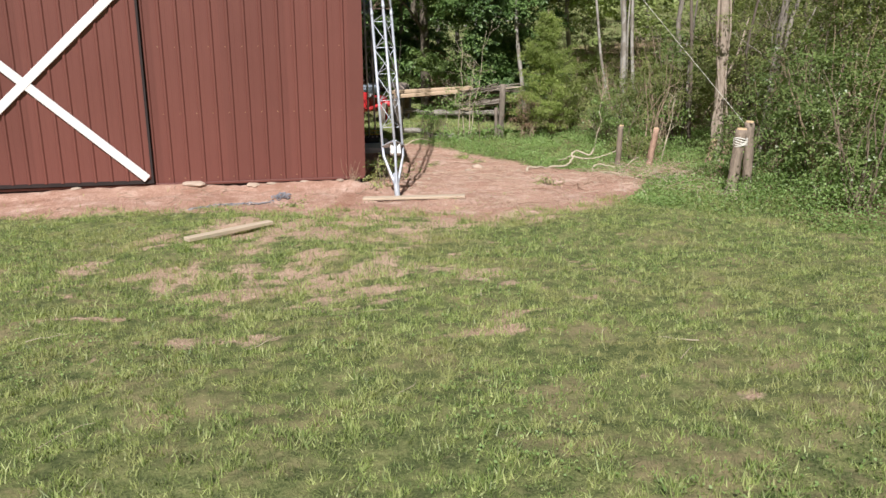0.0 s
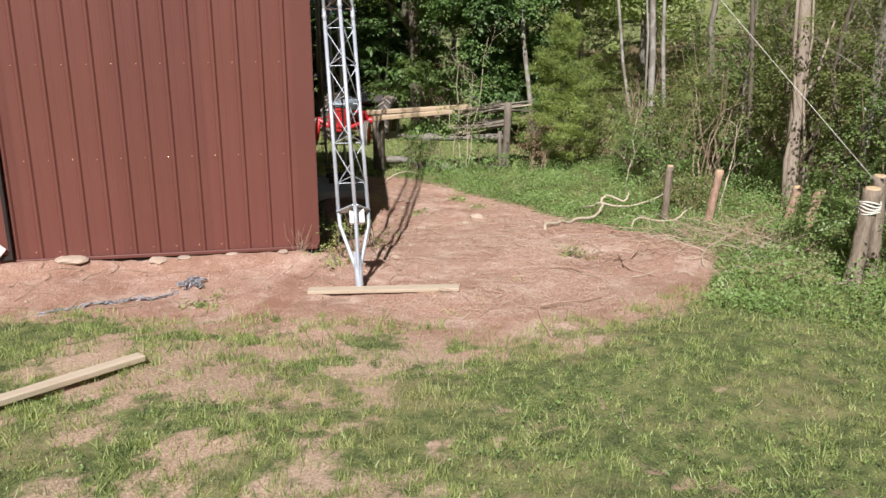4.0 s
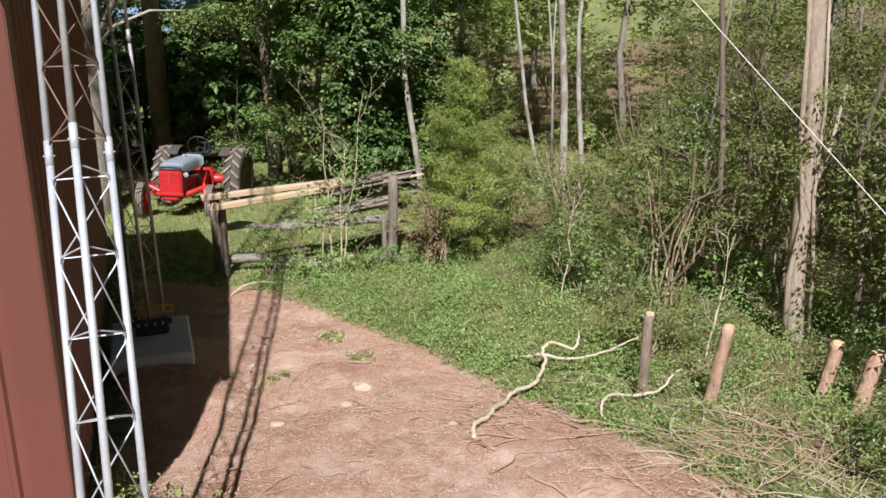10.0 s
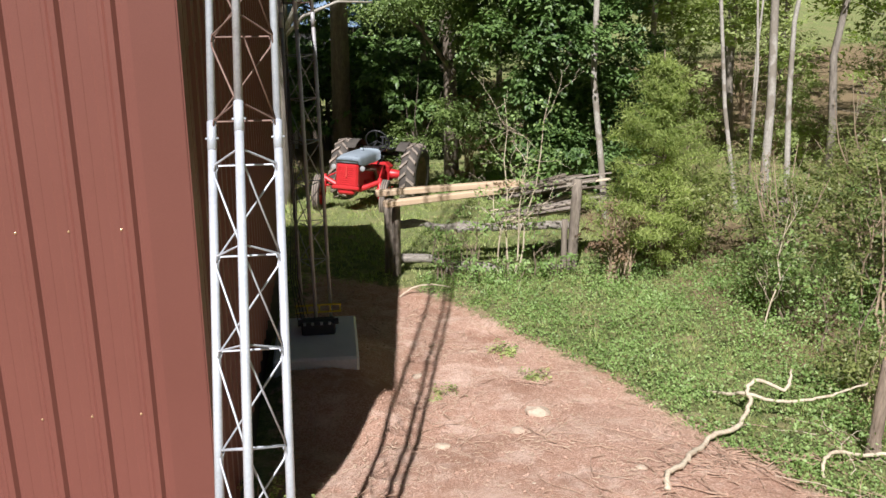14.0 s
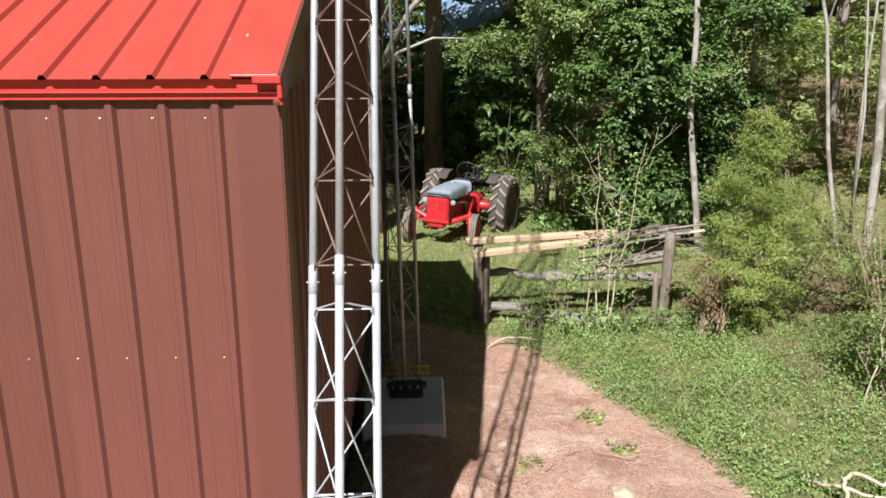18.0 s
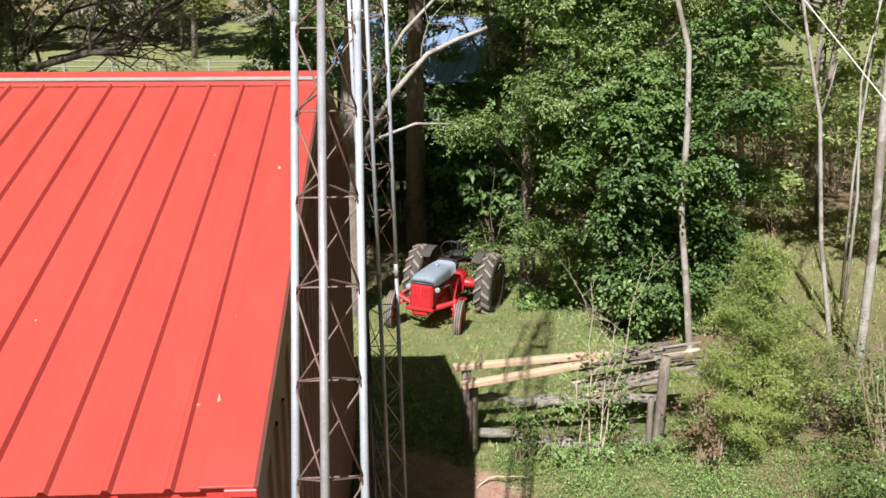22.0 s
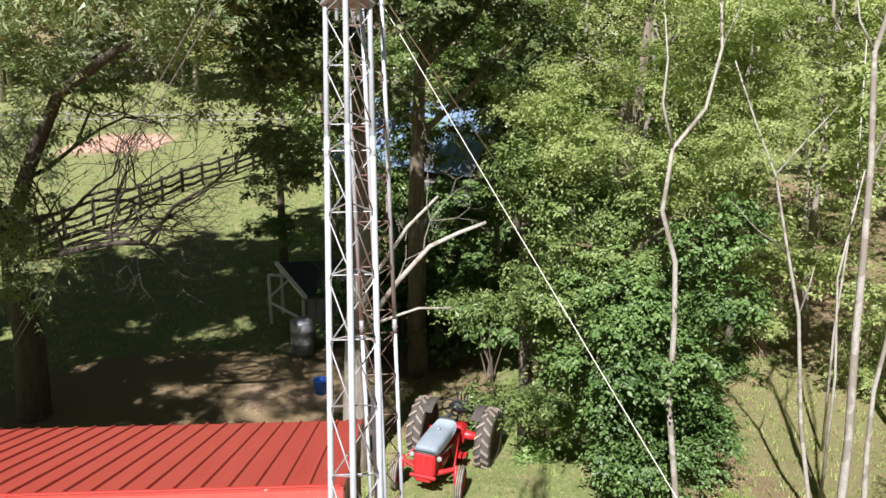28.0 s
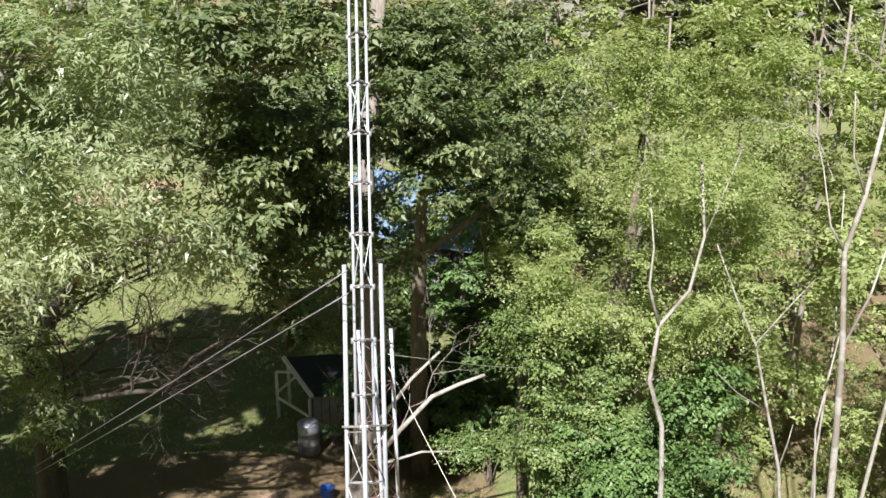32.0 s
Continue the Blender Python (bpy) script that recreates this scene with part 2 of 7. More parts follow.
M_BARE = bark_mat("debarked_trunk", (0.26, 0.19, 0.14), (0.58, 0.48, 0.38), 14.0, 0.5, (1, 1, 0.2))
M_BARK = bark_mat("brown_bark", (0.10, 0.075, 0.055), (0.27, 0.22, 0.17), 10.0, 0.9)
M_PALE = bark_mat("pale_grey_bark", (0.30, 0.27, 0.23), (0.58, 0.54, 0.47), 11.0, 0.5, (1, 1, 0.5), (0.27, 0.235, 0.19))
M_GREYBARK = bark_mat("grey_bark", (0.17, 0.14, 0.115), (0.42, 0.37, 0.31), 8.0, 0.9)
M_STUMP = bark_mat("pale_stump_bark", (0.15, 0.105, 0.075), (0.43, 0.34, 0.26), 12.0, 0.9, (1, 1, 0.2))
# willow bark darkened to stand in for the shade under its crown
M_WILLOW_SHADED = bark_mat("willow_bark_shade_tone", (0.045, 0.036, 0.028), (0.14, 0.115, 0.09), 9.0, 0.9)
M_TWIG = bark_mat("twig_bark", (0.13, 0.09, 0.06), (0.32, 0.25, 0.18), 14.0, 0.4)
M_STICK = bark_mat("dry_stick", (0.24, 0.16, 0.10), (0.52, 0.40, 0.28), 12.0, 0.4)
M_VINE = bark_mat("stripped_vine", (0.42, 0.32, 0.22), (0.76, 0.66, 0.50), 12.0, 0.4)
M_ROOT = bark_mat("pale_root", (0.30, 0.175, 0.115), (0.66, 0.46, 0.34), 14.0, 0.4)
M_CLOD = plain("clay_clod", (0.36, 0.20, 0.14), (0.70, 0.48, 0.37), 0.95, 0.0, 8.0)
M_CHIP = bark_mat("wood_chip", (0.40, 0.25, 0.17), (0.80, 0.64, 0.48), 30.0, 0.3)
M_STONE = plain("pale_stone", (0.38, 0.28, 0.20), (0.58, 0.47, 0.37), 0.9, 0.0, 9.0, 0.5, 0.01)
M_RED = plain("red_tractor_paint", (0.44, 0.017, 0.020), (0.56, 0.028, 0.032), 0.4, 0.0, 5.0)
M_GREY = plain("grey_tractor_paint", (0.22, 0.26, 0.30), (0.31, 0.36, 0.41), 0.45, 0.0, 4.0)
M_TYRE = plain("dusty_rubber", (0.17, 0.135, 0.11), (0.34, 0.28, 0.23), 0.9, 0.0, 6.0, 0.3, 0.004)
M_RUBBER = plain("dark_rubber", (0.035, 0.031, 0.028), (0.11, 0.092, 0.078), 0.85, 0.0, 6.0, 0.3, 0.004)
M_LAMP = plain("lamp_glass", (0.25, 0.25, 0.25), (0.38, 0.38, 0.37), 0.15)
M_BLUE = plain("blue_plastic", (0.02, 0.10, 0.45), (0.03, 0.14, 0.55), 0.4)
M_BLUEROOF = plain("blue_grey_metal_roof", (0.11, 0.17, 0.27), (0.18, 0.26, 0.37), 0.75, 0.0, 2.0)
# grey siding lowered to near black: the house wall's deep shade is in the colour
M_SIDING = plain("weathered_grey_siding_shade", (0.025, 0.025, 0.026), (0.065, 0.064, 0.064), 0.9, 0.0, 3.0, 0.4, 0.006, (5, 5, 0.4))
M_PANE = plain("window_pane", (0.05, 0.07, 0.09), (0.08, 0.10, 0.12), 0.08)
M_RAIL = plain("dark_fence_rail", (0.022, 0.017, 0.014), (0.05, 0.04, 0.032), 0.9)
M_WHITERAIL = plain("whitewashed_rail", (0.26, 0.245, 0.22), (0.36, 0.345, 0.31), 0.8)
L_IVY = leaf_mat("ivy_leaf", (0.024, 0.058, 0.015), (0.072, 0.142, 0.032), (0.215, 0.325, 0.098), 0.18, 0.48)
L_BROAD = leaf_mat("broad_leaf", (0.054, 0.098, 0.022), (0.150, 0.222, 0.058), (0.325, 0.400, 0.150), 0.28, 0.38)
L_SPRING = leaf_mat("spring_leaf", (0.190, 0.236, 0.068), (0.342, 0.402, 0.136), (0.515, 0.565, 0.258), 0.41, 0.48)
L_WOOD = leaf_mat("understory_leaf", (0.075, 0.102, 0.027), (0.195, 0.225, 0.066), (0.370, 0.390, 0.145), 0.34, 0.46)
# broad leaf darkened, so the crowns behind the towers carry shade in their colour
L_LEAF_SHADED = leaf_mat("shade_toned_leaf", (0.045, 0.075, 0.025), (0.115, 0.160, 0.055), (0.250, 0.290, 0.130), 0.25, 0.45)
L_WILLOW = leaf_mat("willow_leaf", (0.120, 0.170, 0.065), (0.275, 0.330, 0.152), (0.520, 0.555, 0.340), 0.36, 0.4)
L_CEDAR = leaf_mat("cedar_spray", (0.110, 0.160, 0.034), (0.290, 0.360, 0.092), (0.530, 0.580, 0.200), 0.36, 0.6)
L_COVER = leaf_mat("ground_cover_leaf", (0.120, 0.205, 0.050), (0.255, 0.385, 0.118), (0.440, 0.570, 0.230), 0.40)


def grass_build(nt, nodes, links, bsdf):
    """Blades: own tone each, drifting from fresh to blue-green to straw from tuft to tuft."""
    geo = nodes.new("ShaderNodeNewGeometry")
    c = ramp(nt, geo.outputs["Random Per Island"], [(0.0, (0.050, 0.085, 0.021)), (0.5, (0.345, 0.430, 0.138)), (1.0, (0.740, 0.750, 0.370))])
    tuft = noise_node(nt, 8.0, 3.0, 0.6)
    c = mix(nt, 0.45, c, ramp(nt, tuft.outputs["Fac"], [(0.38, (0.075, 0.130, 0.045)), (0.5, (0.310, 0.390, 0.120)), (0.62, (0.540, 0.580, 0.230))]))
    broad = noise_node(nt, 0.9, 4.0, 0.65)
    c = mix(nt, ramp(nt, broad.outputs["Fac"], [(0.46, (0, 0, 0)), (0.68, (0.6, 0.6, 0.6))]), c, (0.46, 0.40, 0.20))
    links.new(c, bsdf.inputs["Base Color"])
    bsdf.inputs["Roughness"].default_value = 0.5
    tr = nodes.new("ShaderNodeBsdfTranslucent")
    links.new(mix(nt, 1.0, c, (1.0, 1.2, 0.5), "MULTIPLY"), tr.inputs[0])
    ms = nodes.new("ShaderNodeMixShader")
    ms.inputs[0].default_value = 0.38
    links.new(bsdf.outputs[0], ms.inputs[1])
    links.new(tr.outputs[0], ms.inputs[2])
    links.new(ms.outputs[0], nodes["Material Output"].inputs[0])


# grey twig tone of the far trees, with distance haze put into it
L_BUD_HAZE = leaf_mat("budding_grey_twigs_haze", (0.130, 0.125, 0.090), (0.235, 0.230, 0.165), (0.360, 0.350, 0.260), 0.25, 0.7)
L_GRASS = mat("grass_blade", grass_build)
L_DRY = leaf_mat("brown_dead_leaf", (0.10, 0.06, 0.035), (0.20, 0.12, 0.07), (0.34, 0.23, 0.14), 0.2, 0.7)

# ---- mesh helpers ----
RNG = np.random.default_rng(7)


class Shape:
    """Collects vertices and faces of one part."""

    def __init__(self):
        self.v, self.f = [], []

    def add(self, verts, faces):
        n = len(self.v)
        self.v += [tuple(p) for p in verts]
        self.f += [tuple(i + n for i in f) for f in faces]
        return self

    def box(self, size, at=(0, 0, 0), rot=None, bevel=0.0):
        x, y, z = (s / 2 for s in size)
        b = min(bevel, x * 0.9, y * 0.9, z * 0.9)
        m = rot if rot is not None else Matrix.Identity(3)
        if b <= 0:
            pts = [(sx * x, sy * y, sz * z) for sz in (-1, 1) for sy in (-1, 1) for sx in (-1, 1)]
            fs = [(0, 2, 3, 1), (4, 5, 7, 6), (0, 1, 5, 4), (2, 6, 7, 3), (0, 4, 6, 2), (1, 3, 7, 5)]
        else:
            bm = bmesh.new()
            bmesh.ops.create_cube(bm, size=1)
            bmesh.ops.scale(bm, vec=size, verts=bm.verts)
            bmesh.ops.bevel(bm, geom=bm.edges[:], offset=b, segments=1, affect="EDGES")
            bm.verts.index_update()
            pts, fs = [v.co[:] for v in bm.verts], [[v.index for v in f.verts] for f in bm.faces]
            bm.free()
        return self.add([m @ Vector(p) + Vector(at) for p in pts], fs)

    def tube(self, pts, radii, n=8, caps=True):
        pts = [Vector(p) for p in pts]
        if isinstance(radii, (int, float)):
            radii = [radii] * len(pts)
        verts, faces, ref = [], [], None
        for i, p in enumerate(pts):
            d = (pts[min(i + 1, len(pts) - 1)] - pts[max(i - 1, 0)]).normalized()
            if ref is None:
                ref = d.orthogonal().normalized()
            ref = (ref - d * ref.dot(d)).normalized()
            side = d.cross(ref)
            for k in range(n):
                a = 2 * math.pi * k / n
                verts.append(p + (ref * math.cos(a) + side * math.sin(a)) * radii[i])
        for i in range(len(pts) - 1):
            for k in range(n):
                faces.append((i * n + k, i * n + (k + 1) % n, (i + 1) * n + (k + 1) % n, (i + 1) * n + k))
        if caps:
            faces += [tuple(reversed(range(n))), tuple(range((len(pts) - 1) * n, len(pts) * n))]
        return self.add(verts, faces)

    def lathe(self, profile, n=24, m=None):
        """profile: (radius, height) along local z, closed round."""
        verts, faces = [], []
        for r, h in profile:
            for k in range(n):
                a = 2 * math.pi * k / n
                verts.append(Vector((r * math.cos(a), r * math.sin(a), h)))
        for i in range(len(profile) - 1):
            for k in range(n):
                faces.append((i * n + k, i * n + (k + 1) % n, (i + 1) * n + (k + 1) % n, (i + 1) * n + k))
        if m is not None:
            verts = [m @ v for v in verts]
        return self.add(verts, faces)

    def mesh(self, name, material, smooth=False):
        me = bpy.data.meshes.new(name)
        me.from_pydata(self.v, [], self.f)
        me.materials.append(material)
        if smooth:
            me.polygons.foreach_set("use_smooth", [True] * len(me.polygons))
        me.update()
        return me


def fast(name, verts, faces, material, smooth=False):
    """A mesh from numpy arrays; all faces have the same number of corners."""
    me = bpy.data.meshes.new(name)
    nf, k = faces.shape
    me.vertices.add(len(verts))
    me.vertices.foreach_set("co", np.ascontiguousarray(verts, dtype=np.float32).ravel())
    me.loops.add(nf * k)
    me.loops.foreach_set("vertex_index", np.ascontiguousarray(faces, dtype=np.int32).ravel())
    me.polygons.add(nf)
    me.polygons.foreach_set("loop_start", np.arange(0, nf * k, k, dtype=np.int32))
    me.polygons.foreach_set("loop_total", np.full(nf, k, dtype=np.int32))
    if smooth:
        me.polygons.foreach_set("use_smooth", np.ones(nf, dtype=bool))
    me.materials.append(material)
    me.update()
    me.validate()
    return me


def part(name, data, material, parent, label="", smooth=False):
    me = data.mesh(name, material, smooth) if isinstance(data, Shape) else data
    ob = new(name, me)
    ob.parent = parent
    if label:
        ob["label"] = label
    return ob


def thing(name, label, category, group="", at=(0, 0, 0), turn=0.0):
    ob = new(name)
    ob.matrix_world = pose(*at, 0, 0, turn)
    ob.empty_display_size = 0.2
    return tagged(ob, label, category, group)


def leaves(points, size, up=0.6, long=1.7, droop=0.0):
    """Folded leaf blades at the points: two triangles each, turned at random with their faces rather upwards."""
    n = len(points)
    nrm = RNG.normal(size=(n, 3)) + np.array([0, 0, up * 2])
    nrm /= np.linalg.norm(nrm, axis=1)[:, None]
    d = RNG.normal(size=(n, 3)) + np.array([0, 0, -droop * 2])
    d -= nrm * (d * nrm).sum(1)[:, None]
    d /= np.linalg.norm(d, axis=1)[:, None] + 1e-9
    s = np.cross(nrm, d)
    ln = (size * RNG.uniform(0.6, 1.3, n))[:, None]
    w = ln / long / 2
    v = np.stack([points, points + d * ln * 0.45 + s * w + nrm * w * 0.35, points + d * ln, points + d * ln * 0.45 - s * w + nrm * w * 0.35], 1).reshape(-1, 3)
    i = np.arange(n)[:, None] * 4
    return v, np.concatenate([i + [0, 1, 2], i + [0, 2, 3]], 1).reshape(-1, 3)


def cloud(blobs, n, clump=0.16, per=26, hollow=0.45, flat=0.5):
    """Leaf places in flattened boughs within ellipsoids (centre, radii), mostly near the skin, with gaps between the boughs."""
    vol = np.array([b[1][0] * b[1][1] * b[1][2] for b in blobs]) ** 0.75
    out = []
    for (c, r), share in zip(blobs, vol / vol.sum()):
        k = max(3, int(n * share / per))
        d = RNG.normal(size=(k, 3))
        d /= np.linalg.norm(d, axis=1)[:, None]
        rad = hollow + (1 - hollow) * RNG.random(k) ** 0.5
        cc = np.array(c) + d * rad[:, None] * np.array(r) * RNG.uniform(0.8, 1.15, (k, 1))
        m = RNG.poisson(per * RNG.uniform(0.4, 1.6, k)) + 2
        idx = np.repeat(np.arange(k), m)
        w = RNG.normal(size=(len(idx), 3)) * clump * RNG.uniform(0.6, 1.5, k)[idx][:, None] * np.array([1, 1, flat])
        w[:, 2] -= 0.35 * np.hypot(w[:, 0], w[:, 1])
        out.append(cc[idx] + w)
    return np.concatenate(out)


def boughs(blobs, n, twig=0.34, per=13, fan=8, hollow=0.5, droop=0.25, flat=0.35):
    """Leaf places, directions and faces on leafy twigs that fan out from bough ends set in the skin of the blobs."""
    vol = np.array([b[1][0] * b[1][1] * b[1][2] for b in blobs]) ** 0.7
    pts, dirs, nrms = [], [], []
    for (c, r), share in zip(blobs, vol / vol.sum()):
        k = max(1, int(round(n * share / (per * fan))))
        o = RNG.normal(size=(k, 3))
        o /= np.linalg.norm(o, axis=1)[:, None]
        end = np.array(c) + o * (hollow + (1 - hollow) * RNG.random(k) ** 0.6)[:, None] * np.array(r)
        end, o = np.repeat(end, fan, 0), np.repeat(o, fan, 0)
        d = RNG.normal(size=(k * fan, 3)) * np.array([1, 1, flat]) + o * 0.7
        d /= np.linalg.norm(d, axis=1)[:, None]
        ln = twig * RNG.uniform(0.5, 1.3, k * fan) * np.repeat(RNG.uniform(0.7, 1.3, k), fan)
        u = RNG.random((k * fan, per)) ** 0.8
        p = end[:, None] + d[:, None] * (u * ln[:, None])[..., None]
        p[..., 2] -= droop * ln[:, None] * u ** 2
        p += RNG.normal(size=p.shape) * twig * 0.07
        side = np.cross(d, np.array([0, 0, 1.0]))
        side /= np.linalg.norm(side, axis=1)[:, None] + 1e-9
        s = np.where(RNG.random((k * fan, per)) < 0.5, -1.0, 1.0)[..., None]
        ld = d[:, None] * 0.8 + side[:, None] * s + RNG.normal(size=p.shape) * 0.35
        ld[..., 2] -= droop * 1.2
        nn = np.array([0, 0, 1.0]) + o[:, None] * 0.55 + side[:, None] * s * 0.25 + RNG.normal(size=p.shape) * 0.38
        pts.append(p.reshape(-1, 3))
        dirs.append(ld.reshape(-1, 3))
        nrms.append(nn.reshape(-1, 3))
    return np.concatenate(pts), np.concatenate(dirs), np.concatenate(nrms)


def blades_at(pts, d, nrm, size, long=2.2):
    """Folded leaves at the places given, along d with their faces to nrm."""
    n = len(pts)
    nrm = nrm / np.linalg.norm(nrm, axis=1)[:, None]
    d = d - nrm * (d * nrm).sum(1)[:, None]
    d /= np.linalg.norm(d, axis=1)[:, None] + 1e-9
    s = np.cross(nrm, d)
    ln = (size * RNG.uniform(0.6, 1.35, n))[:, None]
    w = ln / long / 2
    v = np.stack([pts, pts + d * ln * 0.42 + s * w + nrm * w * 0.3, pts + d * ln - nrm * ln * 0.12, pts + d * ln * 0.42 - s * w + nrm * w * 0.3], 1).reshape(-1, 3)
    i = np.arange(n)[:, None] * 4
    return v, np.concatenate([i + [0, 1, 2], i + [0, 2, 3]], 1).reshape(-1, 3)


def shards_at(pts, d, nrm, size, long=2.2):
    """Small far leaves: one pointed triangle each."""
    nrm = nrm / np.linalg.norm(nrm, axis=1)[:, None]
    d = d - nrm * (d * nrm).sum(1)[:, None]
    d /= np.linalg.norm(d, axis=1)[:, None] + 1e-9
    s = np.cross(nrm, d)
    ln = (size * RNG.uniform(0.6, 1.35, len(pts)))[:, None]
    w = ln / long / 2
    v = np.stack([pts + d * ln * 0.25 - s * w, pts + d * ln * 0.35 + s * w, pts + d * ln], 1).reshape(-1, 3)
    return v, np.arange(len(v)).reshape(-1, 3)


def wander(a, b, n, amp, rng=random):
    a, b = Vector(a), Vector(b)
    pts = []
    for i in range(n + 1):
        f = i / n
        w = amp * math.sin(math.pi * f) if 0 < i < n else 0
        pts.append(a.lerp(b, f) + Vector((rng.uniform(-w, w), rng.uniform(-w, w), rng.uniform(-w, w))))
    return pts


def taper(n, r0, r1):
    return [r0 + (r1 - r0) * i / n for i in range(n + 1)]


# ---- ground ----
GY = ((-400, 12), (-60, 4.5), (-20, 1.7), (-12, 0.98), (-8.9, 0.70), (-7, 0.50), (-5, 0.27), (-3.75, 0.21), (-1.5, 0.03), (0, -0.08), (2.1, -0.42), (4, -0.54), (6.7, -0.68), (9, -0.86), (11.3, -1.03), (12.9, -1.23), (16, -1.31), (20, -1.36), (40, -1.5), (70, -1.2), (130, 6), (260, 30), (600, 60))
GY0, GZ0 = np.array([g[0] for g in GY]), np.array([g[1] for g in GY])
DIRT = np.array([(-12.5, 0.5), (0.2, 0.5), (0.3, 6.9), (1.55, 6.0), (2.05, 5.2), (2.9, 3.4), (3.6, 0.8), (3.85, -0.6), (3.6, -1.5), (3.0, -2.4), (2.0, -2.85), (1.3, -2.85), (0.4, -2.5), (-0.6, -2.25), (-1.8, -1.8), (-4.2, -1.65), (-12.5, -1.7)])



def value_noise(x, y, scale, seed=0):
    """Smooth random field between 0 and 1."""
    tab = np.random.default_rng(seed).random((64, 64))
    u, v = np.asarray(x) * scale, np.asarray(y) * scale
    i, j = np.floor(u).astype(int), np.floor(v).astype(int)
    fu, fv = u - i, v - j
    fu, fv = fu * fu * (3 - 2 * fu), fv * fv * (3 - 2 * fv)
    i, j = i % 64, j % 64
    i2, j2 = (i + 1) % 64, (j + 1) % 64
    return (tab[i, j] * (1 - fu) + tab[i2, j] * fu) * (1 - fv) + (tab[i, j2] * (1 - fu) + tab[i2, j2] * fu) * fv


def patchy(x, y, seed):
    return 0.5 * value_noise(x, y, 1.5, seed) + 0.3 * value_noise(x, y, 3.7, seed + 1) + 0.2 * value_noise(x, y, 9.0, seed + 2)


BARE = ((-2.9, -4.4, 0.3, 0.12), (-2.15, -4.9, 0.55, 0.24), (-1.57, -5.6, 0.4, 0.16), (-1.1, -5.45, 0.5, 0.24), (-0.7, -5.15, 0.4, 0.22), (-1.45, -4.3, 0.25, 0.45), (-0.75, -3.4, 0.55, 0.3), (-0.45, -3.75, 0.5, 0.2), (-1.0, -2.95, 0.5, 0.3), (-0.3, -5.1, 0.4, 0.28), (0.2, -3.6, 0.14, 0.5), (0.05, -5.0, 0.32, 0.22), (0.54, -5.4, 0.22, 0.28), (0.25, -7.05, 0.3, 0.14), (0.6, -6.75, 0.26, 0.16), (-1.57, -6.86, 0.38, 0.16),
        (-2.5, -6.2, 0.35, 0.06), (1.1, -6.3, 0.25, 0.08), (-0.4, -5.65, 0.3, 0.16), (1.3, -8.5, 0.1, 0.06), (-0.5, -1.85, 1.0, 0.38), (-1.0, -2.1, 0.6, 0.25), (0.3, -2.05, 0.4, 0.2), (0.78, -2.4, 0.16, 0.5), (1.03, -2.75, 0.13, 0.4), (1.17, -3.1, 0.16, 0.25), (1.73, -2.52, 0.5, 0.13), (2.2, -2.7, 0.4, 0.13), (1.59, -3.23, 0.3, 0.15))


def height(x, y):
    x, y = np.asarray(x, float), np.asarray(y, float)
    z = np.interp(y, GY0, GZ0)
    z = z + 0.02 * np.clip((1.75 - x) / 1.3, 0, 1) * np.clip(y / 2.2, 0, 1) * np.clip((9 - y) / 3, 0, 1)
    z = z + 0.38 * np.clip((y - 11) / 4, 0, 1) * np.clip((-x) / 2.5, 0, 1)
    z = z + np.clip((np.abs(x) - 30) / 120, 0, 3) ** 1.5 * 16 + np.clip((x - 9) / 30, 0, 1) * 2.6 * np.clip((y + 2) / 12, 0, 1)
    z = z + 0.075 * np.exp(-((y + 0.04) / 0.22) ** 2) * np.clip((-0.02 - x) / 0.15, 0, 1)
    z = z + 0.20 * np.exp(-((x - 0.5) / 0.55) ** 4 - ((y - 3.3) / 0.9) ** 4)
    return z + 0.025 * np.sin(1.7 * x + 0.6) * np.cos(1.3 * y + 1.1) + 0.012 * np.sin(4.3 * x + 2 * y) + 0.01 * np.cos(6.1 * y - 2.2 * x)


def H(x, y):
    return float(height(x, y))


def inside(x, y):
    """Signed distance to the cleared pad, positive within."""
    p, q = DIRT, np.roll(DIRT, -1, axis=0)
    best, inn = np.full(x.shape, 1e9), np.zeros(x.shape, bool)
    for (ax, ay), (bx, by) in zip(p, q):
        dx, dy = bx - ax, by - ay
        t = np.clip(((x - ax) * dx + (y - ay) * dy) / (dx * dx + dy * dy), 0, 1)
        best = np.minimum(best, np.hypot(x - ax - t * dx, y - ay - t * dy))
        cross = ((ay > y) != (by > y)) & (x < (bx - ax) * (y - ay) / (by - ay + 1e-12) + ax)
        inn ^= cross
    return np.where(inn, best, -best)


